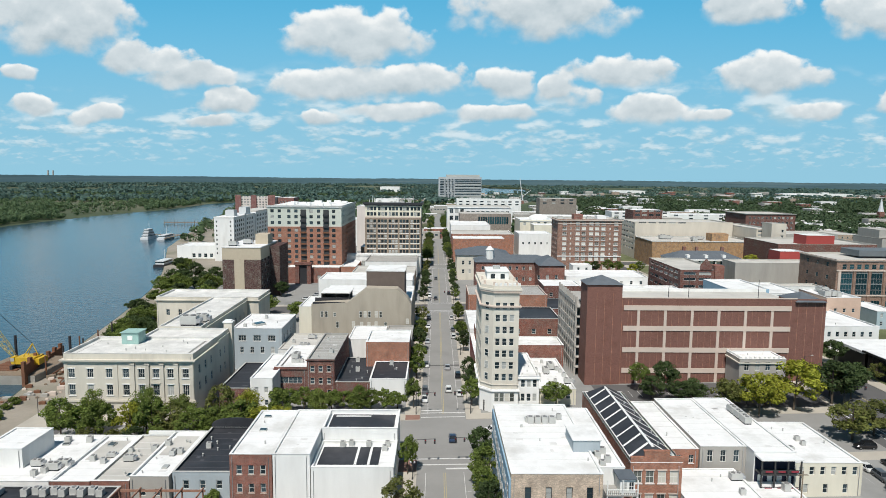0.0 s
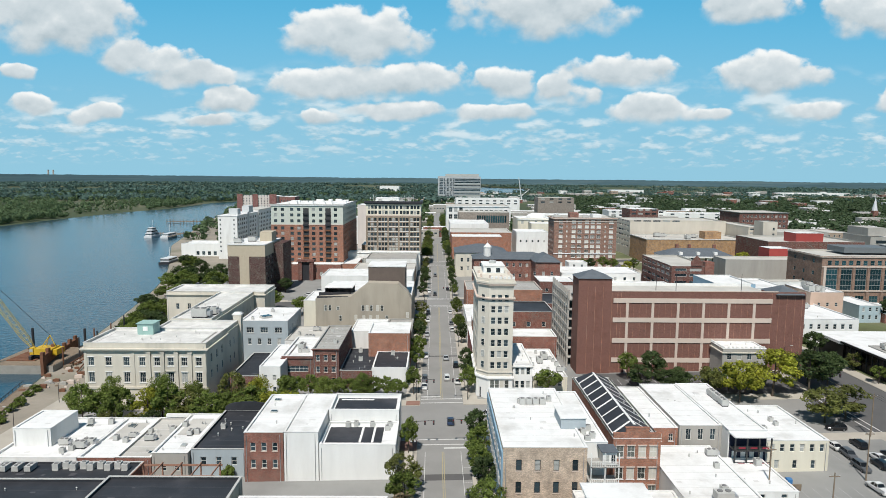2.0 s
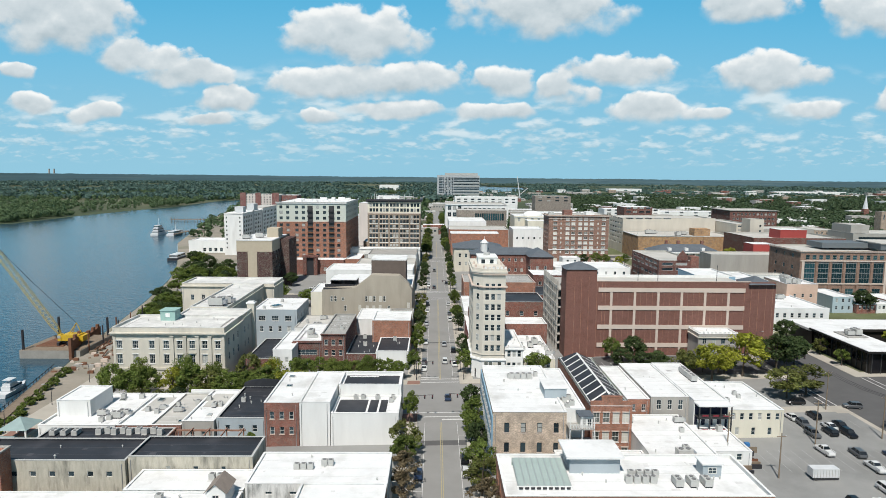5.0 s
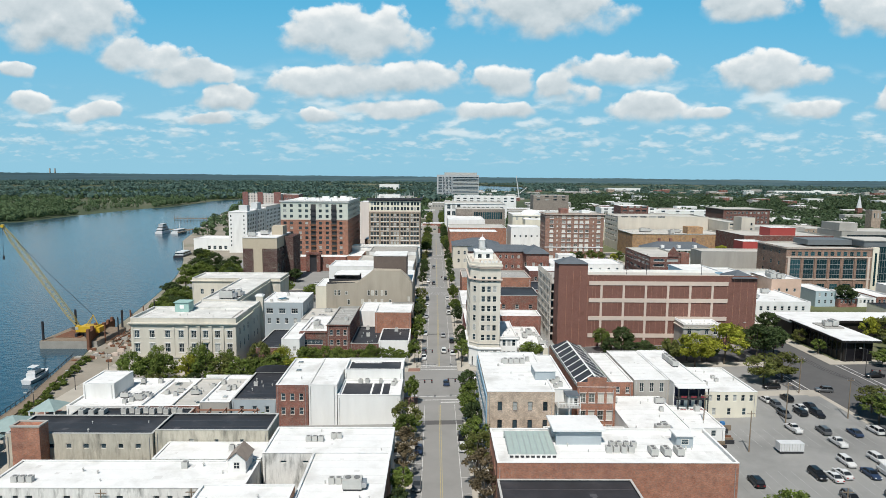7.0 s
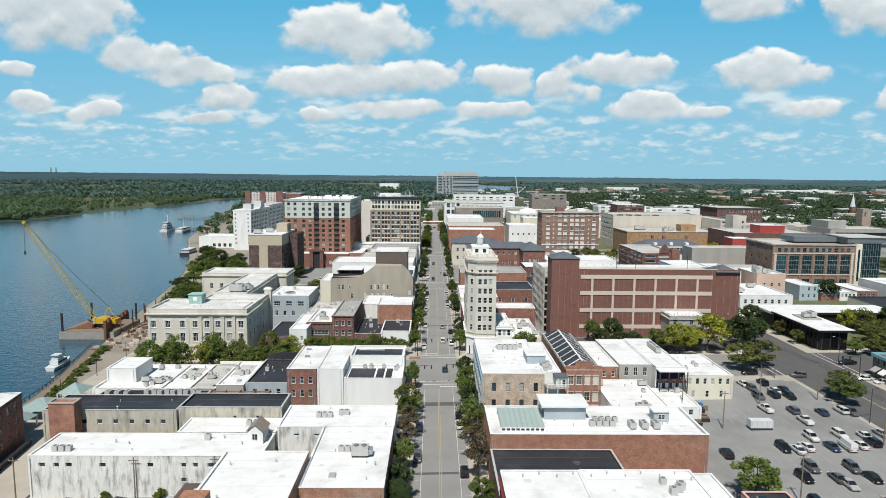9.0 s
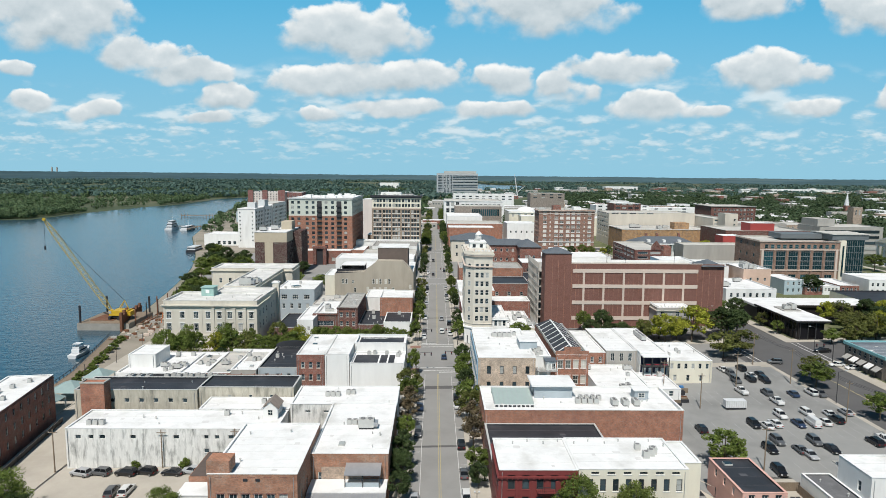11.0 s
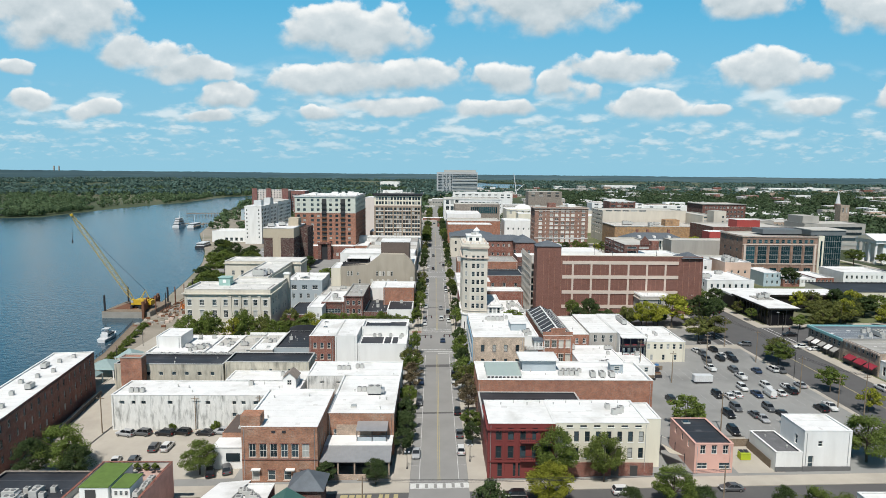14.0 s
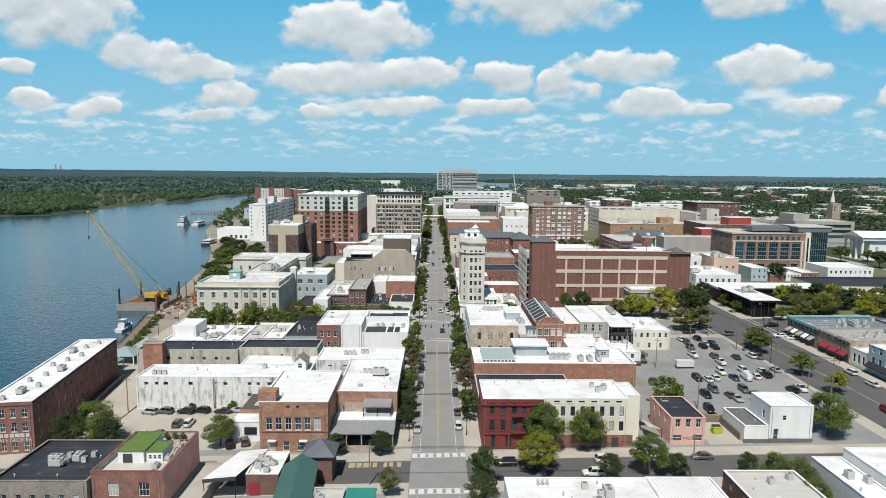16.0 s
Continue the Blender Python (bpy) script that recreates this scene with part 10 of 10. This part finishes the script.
def globe_lamp(x, y):
    z = gz(x) + 0.15
    e = thing("street_lamp", (x, y, z), "black twin-globe pavement lamp post", "street lamp", "lamps along the main street")
    part("post", Shape().tube((x, y, z), (x, y, z + 3.6), 0.09, 0.06, 8), DARK_METAL, e)
    part("base", Shape().tube((x, y, z), (x, y, z + 0.5), 0.2, 0.12, 8), DARK_METAL, e)
    part("crossbar", Shape().box(x - 0.45, y - 0.04, z + 3.55, x + 0.45, y + 0.04, z + 3.63), DARK_METAL, e)
    for dx in (-0.42, 0.42):
        g = Shape()
        for j in range(4):
            for i in range(8):
                def P(i_, j_):
                    a, b = 2 * math.pi * i_ / 8, math.pi * (j_ / 4 - 0.5)
                    return (x + dx + 0.2 * math.cos(a) * math.cos(b), y + 0.2 * math.sin(a) * math.cos(b), z + 3.86 + 0.22 * math.sin(b))
                g.face([P(i, j), P(i + 1, j), P(i + 1, j + 1), P(i, j + 1)])
        part("globe", g, STEEL_WHITE, e)


for y in (46, 62, 86, 110, 130, 174, 196, 222, 250, 280):
    for x in (-7.0, 7.0):
        globe_lamp(x, y + (3 if x > 0 else 0))


def signal(x, y, reach):
    z = gz(x) + 0.15
    e = thing("traffic_light", (x, y, z), "black traffic light mast with hanging signals", "traffic light", "lights at the crossing")
    part("mast", Shape().tube((x, y, z), (x, y, z + 6.2), 0.13, 0.1, 8), DARK_METAL, e)
    part("arm", Shape().tube((x, y, z + 6.0), (x + reach, y, z + 6.3), 0.09, 0.06, 6), DARK_METAL, e)
    for k in (0.55, 0.95):
        h = part("signal_head", Shape().box(x + reach * k - 0.2, y - 0.18, z + 5.2, x + reach * k + 0.2, y + 0.18, z + 6.2), DARK_METAL, e)
        for j in range(3):
            part("lens", Shape().tube((x + reach * k, y - 0.19, z + 5.4 + j * 0.3), (x + reach * k, y - 0.23, z + 5.4 + j * 0.3), 0.11, 0.11, 8), LAMP_RED if j == 2 else FRAME_D, h)


signal(-7.4, 167.6, 5.4), signal(7.6, 167.4, -4.6), signal(-7.2, 136.6, 5.2), signal(7.2, 136.8, -5)
signal(110, 166.5, 6), signal(132, 138, -6), signal(-7.2, 301, 5), signal(7.2, 319.5, -5)


def skip_container():
    x, y = 68.3, 47.6
    z = gz(x) + 0.19
    e = thing("dumpster", (x, y, z), "lime green steel dumpster in a sandy yard", "dumpster")
    part("bin", Shape().prism([(x - 1.1, y - 0.8), (x + 1.1, y - 0.8), (x + 1.1, y + 0.9), (x - 1.1, y + 0.9)], z + 0.1, z + 1.6), LIME, e)
    for dx in (-1.0, 0.05):
        part("lid", Shape().face([(x + dx, y - 0.85, z + 1.5), (x + dx + 0.95, y - 0.85, z + 1.5), (x + dx + 0.95, y + 0.95, z + 1.8), (x + dx, y + 0.95, z + 1.8)]), DARK_METAL, e)
    f = thing("fence", (66.5, 52, z), "brown timber fence round a yard", "fence")
    for i in range(16):
        part("board", Shape().box(66.2 + i * 0.4, 54.0, z, 66.55 + i * 0.4, 54.08, z + 1.9), WOOD, f)
    for i in range(26):
        part("board", Shape().box(72.6 - 0.9, 43 + i * 0.4, z, 72.7 - 0.9, 43.35 + i * 0.4, z + 1.9), WOOD, f)
    t = thing("shade_sail", (51, 47, 2), "cream triangular shade sails over a patio", "shade sail")
    part("sail", Shape().face([(49.6, 43, 5.2), (53.8, 45, 3.6), (50.4, 50, 4.2)]), SAIL, t)
    part("sail", Shape().face([(50.2, 50, 6.0), (54.0, 51, 4.0), (50.4, 55, 4.8)]), SAIL, t)
    for p in ((53.8, 45), (54.0, 51), (50.4, 50.2)):
        part("post", Shape().tube((*p, 1.2), (*p, 6.0 if p[1] == 50.2 else 4.1), 0.07, 0.07, 6), DARK_METAL, t)
    b = thing("box_trailer", (80, 98.7, 1.9), "white box trailer parked in the car park", "trailer")
    zt = gz(78.5) + 0.2
    part("box", Shape().box(77.6, 97.6, zt + 0.6, 83.2, 99.7, zt + 2.5), STEEL_WHITE, b)
    for i in range(9):
        part("rib", Shape().box(77.9 + i * 0.62, 97.52, zt + 0.7, 77.96 + i * 0.62, 97.59, zt + 2.4), PALE_METAL, b)
    for x_ in (78.4, 82.4):
        for y_ in (97.8, 99.5):
            part("wheel", Shape().tube((x_, y_ - 0.15, zt + 0.4), (x_, y_ + 0.15, zt + 0.4), 0.4, 0.4, 12), TYRE, b)
    part("skirt", Shape().box(77.7, 97.55, zt + 0.15, 83.1, 97.59, zt + 0.6), DARK_METAL, b)
    q = random.Random(8)
    for i in range(9):
        x_, y_ = q.uniform(65.5, 72), q.uniform(101, 113)
        c = thing("timber_stack", (x_, y_, gz(x_) + 0.2), "untidy stack of timber and rusty crates in a yard", "timber stack")
        zz = gz(x_) + 0.19
        for k in range(4):
            part("beam", Shape().box(x_ - 1.2 + q.uniform(-0.2, 0.2), y_ + k * 0.35, zz, x_ + 1.2, y_ + k * 0.35 + 0.28, zz + q.uniform(0.3, 1.4)), q.choice([WOOD, RUST, DARK_METAL]), c)
    for i in range(5):
        c = thing("tarp_heap", (68 + i * 0.9, 115 - i * 0.3, 1.7), "blue tarpaulin heap beside a wall", "tarpaulin")
        part("tarp", Shape().prism([(67.6 + i, 114.2), (68.6 + i, 114.1), (68.8 + i, 115.2), (67.7 + i, 115.3)], 1.7, 2.4 + 0.3 * (i % 3)), BLUE_COVER, c)


skip_container()


def shop_awning(x, y0, y1, z, m, label):
    e = thing("awning", (x, (y0 + y1) / 2, z), label, "awning")
    part("canvas", Shape().face([(x, y0, z + 1.2), (x - 1.8, y0, z), (x - 1.8, y1, z), (x, y1, z + 1.2)][::-1]).face([(x - 1.8, y0, z - 0.3), (x - 1.8, y1, z - 0.3), (x - 1.8, y1, z), (x - 1.8, y0, z)]), m, e)
    part("bracket", Shape().tube((x, y0 + 0.1, z + 0.1), (x - 1.75, y0 + 0.1, z), 0.03, 0.03, 4).tube((x, y1 - 0.1, z + 0.1), (x - 1.75, y1 - 0.1, z), 0.03, 0.03, 4), DARK_METAL, e)


for i in range(3):
    shop_awning(135.55, 100.9 + i * 4.8, 105.0 + i * 4.8, 5.4, AWNING, "red canvas shop awning on a brick front")
for i in range(5):
    shop_awning(135.55, 119.5 + i * 3.5, 122.2 + i * 3.5, 5.6, WHITE if i % 2 else GREY_ROOF, "pale canvas shop awning on a grey front")
shop_awning(135.55, 73, 91, 5.6, DARK_METAL, "long dark shop canopy on a blue front")


def shop_trim():
    """Painted cornices along the second street's shops."""
    e = find("grey shop row with a dark roof")
    tq = mat("turquoise_paint", (0.25, 0.52, 0.54), 0.7, 0.12, 0.5, 4.0)
    part("cornice", Shape().box(135.1, 118.1, 9.7, 135.58, 137.61, 10.6).box(135.1, 137.62, 9.7, 168, 138.0, 10.6), tq, e, "turquoise painted cornice")
    part("shopfront", Shape().box(135.4, 119, 3.2, 135.58, 136.6, 5.6), FRAME_D, e)
    for i in range(6):
        part("pier", Shape().box(135.3, 118.8 + i * 3.4, 3.1, 135.39, 119.3 + i * 3.4, 6.0), BRICK_GREY, e)
    b = find("brick shop row with red awnings")
    part("cornice", Shape().box(135.2, 100.6, 10.0, 135.58, 117.7, 10.6), PALEBAND, b)
    part("shopfront", Shape().box(135.4, 101, 3.0, 135.58, 117.2, 5.4), FRAME_D, b)
    for x, y in ((150, 126), (153, 124), (156, 122.5), (158, 127), (151, 131), (154, 133), (160, 130)):
        on_roof("ac", x, y, 9.42, 0, 1.2)
    for x, y in ((148, 106), (152, 111), (156, 104)):
        on_roof("ac", x, y, 10.1)


shop_trim()


DECK_Z = 0.12


def riverside_yard():
    """Low dark-roofed shed, a bare timber frame and stored steel near the quay."""
    sh = B("black_roof_building", "low shed with a dark roof and plant", -91.5, 100.6, -62.6, 116.4, 5.2, BRICK_DARK, BLACK_ROOF, [("S", -90, -64, 6, 1.1, 1.2, [3.0])], parapet=0.35)
    for i in range(9):
        on_roof("ac", -79 + i * 1.75, 113.5 + (i % 2) * 0.7, 4.87, 0, 1.15)
    for x in (-89, -86.5, -84):
        on_roof("pkg", x, 113.0, 4.87, 90, 0.8)
    fr = thing("pergola", (-54, 109, -1.2), "bare reddish timber pergola over a deck", "pergola")
    tim = mat("reddish_timber", (0.36, 0.20, 0.14), 0.9, 0.25, 0.8, 5.0)
    for x in np.arange(-61.5, -45.5, 3.9):
        for y in (104.0, 108.8, 113.6):
            part("post", Shape().box(x - 0.12, y - 0.12, -1.3, x + 0.12, y + 0.12, 6.0), tim, fr)
        part("beam", Shape().box(x - 0.1, 103.6, 6.01, x + 0.1, 114.0, 6.3), tim, fr)
    for y in (104.0, 108.8, 113.6):
        part("beam", Shape().box(-62, y - 0.12, 5.6, -45.4, y + 0.12, 5.98), tim, fr)
    part("floor", Shape().box(-61.6, 103.9, 2.6, -45.8, 113.8, 2.75), tim, fr)
    q = random.Random(12)
    for i in range(26):
        x, y = q.uniform(-130, -119), q.uniform(196, 232)
        a = q.uniform(-0.5, 0.9)
        L_ = q.uniform(4, 9)
        z = -2.2 + q.uniform(0, 1.4)
        st = thing("steel_beam", (x, y, z), "rusty steel beam lying on the quay", "steel beam", "stored steel beams")
        part("shaft", Shape().tube((x, y, z), (x + L_ * math.sin(a), y + L_ * math.cos(a), z + q.uniform(-0.1, 0.9)), 0.26, 0.26, 6), RUST if i % 4 else WOOD, st)
    for i in range(16):
        x, y = q.uniform(-148, -138), q.uniform(208, 222)
        a = q.uniform(0.6, 1.4) * (1 if i % 3 else -1)
        L_ = q.uniform(4, 8)
        st = thing("steel_beam", (x, y, DECK_Z), "rusty steel beam on the barge deck", "steel beam", "stored steel beams")
        part("shaft", Shape().tube((x, y, DECK_Z + 0.3), (x + L_ * math.sin(a) * 0.6, y + L_ * math.cos(a) * 0.6, DECK_Z + 0.3 + 0.5 * (i % 3)), 0.28, 0.28, 6), RUST, st)
    w = thing("retaining_wall", (-92, 80, -2.2), "low dark wall with a pale coping along a lane", "wall")
    s, k = Shape(), Shape()
    for i in range(20):
        p0, p1 = SKEW @ Vector((-92.9, 58 + i * 2.0, 0)), SKEW @ Vector((-92.9, 59.9 + i * 2.0, 0))
        for sh_, za, zb, wd in ((s, -2.4, -0.7, 0.18), (k, -0.69, -0.55, 0.26)):
            sh_.prism([(p0.x - wd, p0.y), (p0.x + wd, p0.y), (p1.x + wd, p1.y), (p1.x - wd, p1.y)], za, zb)
    part("wall", s, DARK_METAL, w)
    part("coping", k, CONCRETE, w)
    c_ = find("weathered brown brick corner building")
    g = gz(-33.5)
    for x in (-39.5, -32.3):
        part("awning", Shape().prism([(x, 40.1), (x + 1.9, 40.1), (x + 1.9, 40.96), (x, 40.96)], g + 3.0, g + 3.25), WHITE, c_)
    for x in (-35.2, -33.0):
        part("vent", Shape().box(x, 40.9, 10.3, x + 0.8, 40.985, 10.8), DARK_METAL, c_)
    for i in range(5):
        part("recess", Shape().box(-40.2 + i * 2.9, 40.92, 11.0, -38.9 + i * 2.9, 40.985, 11.12), BRICK_RED, c_)
    part("string_course", Shape().box(-41.5, 40.85, g + 5.1, -25.7, 40.985, g + 5.3), BRICK_RED, c_)
    wg = find("old brick and stucco shop wing")
    part("painted_wall", Shape().box(-23.5, 52.96, 4.4, -15.5, 52.99, 7.2), BRICK_TAN, wg, "old cream paint on brick")


riverside_yard()

rt = find("red brick building with a roof terrace")
part("party_wall", Shape().box(-51.69, 12.7, -0.9, -51.62, 30.7, 8.85), mat("salmon_paint", (0.80, 0.42, 0.34), 0.85, 0.18, 0.5, 3.0, dirt=(0.42, 0.2, 0.16), dirt_amount=0.4), rt, "salmon painted party wall")
rb = find("oxblood-painted brick corner")
gr = gz(17)
for zz in (4.4, 8.4):
    part("balcony", Shape().box(17.0, 39.5, gr + zz, 20.2, 40.68, gr + zz + 0.2), RED_PAINT, rb)
    for i in range(9):
        part("balcony_bar", Shape().box(17.05 + i * 0.38, 39.52, gr + zz + 0.21, 17.1 + i * 0.38, 39.57, gr + zz + 1.1), DARK_METAL, rb)
    part("balcony_rail", Shape().box(17.0, 39.5, gr + zz + 1.11, 20.2, 39.6, gr + zz + 1.18), DARK_METAL, rb)
for x in (10.4, 13.5, 16.4, 20.6, 23.9):
    part("pilaster", Shape().box(x - 0.25, 40.5, gr + 0.3, x + 0.25, 40.695, 10.6), RED_PAINT, rb)
for i in range(15):
    part("bracket", Shape().box(10.6 + i * 0.95, 40.25, 11.05, 10.85 + i * 0.95, 40.69, 11.45), RED_PAINT, rb)
part("string_course", Shape().box(10.3, 40.4, gr + 3.8, 24.4, 40.69, gr + 4.05), RED_PAINT, rb)

# ribs of the white metal roof, and a planked coping on the dark annex
rr = find("low building with a pale grey ribbed roof")
for i in range(20):
    part("roof_rib", Shape().box(39.5 + i * 0.6, -9.6, 7.505, 39.58 + i * 0.6, 12.8, 7.58), LAP, rr)
wb = find("plain white two-storey building")
part("roof_deck", Shape().box(77.9, 50.85, 8.6, 88.0, 53.0, 8.75), GREY_ROOF, wb)
part("plinth", Shape().box(77.75, 41.28, gz(80) - 0.2, 88.05, 41.39, gz(80) + 1.2), GREY_ROOF, wb)
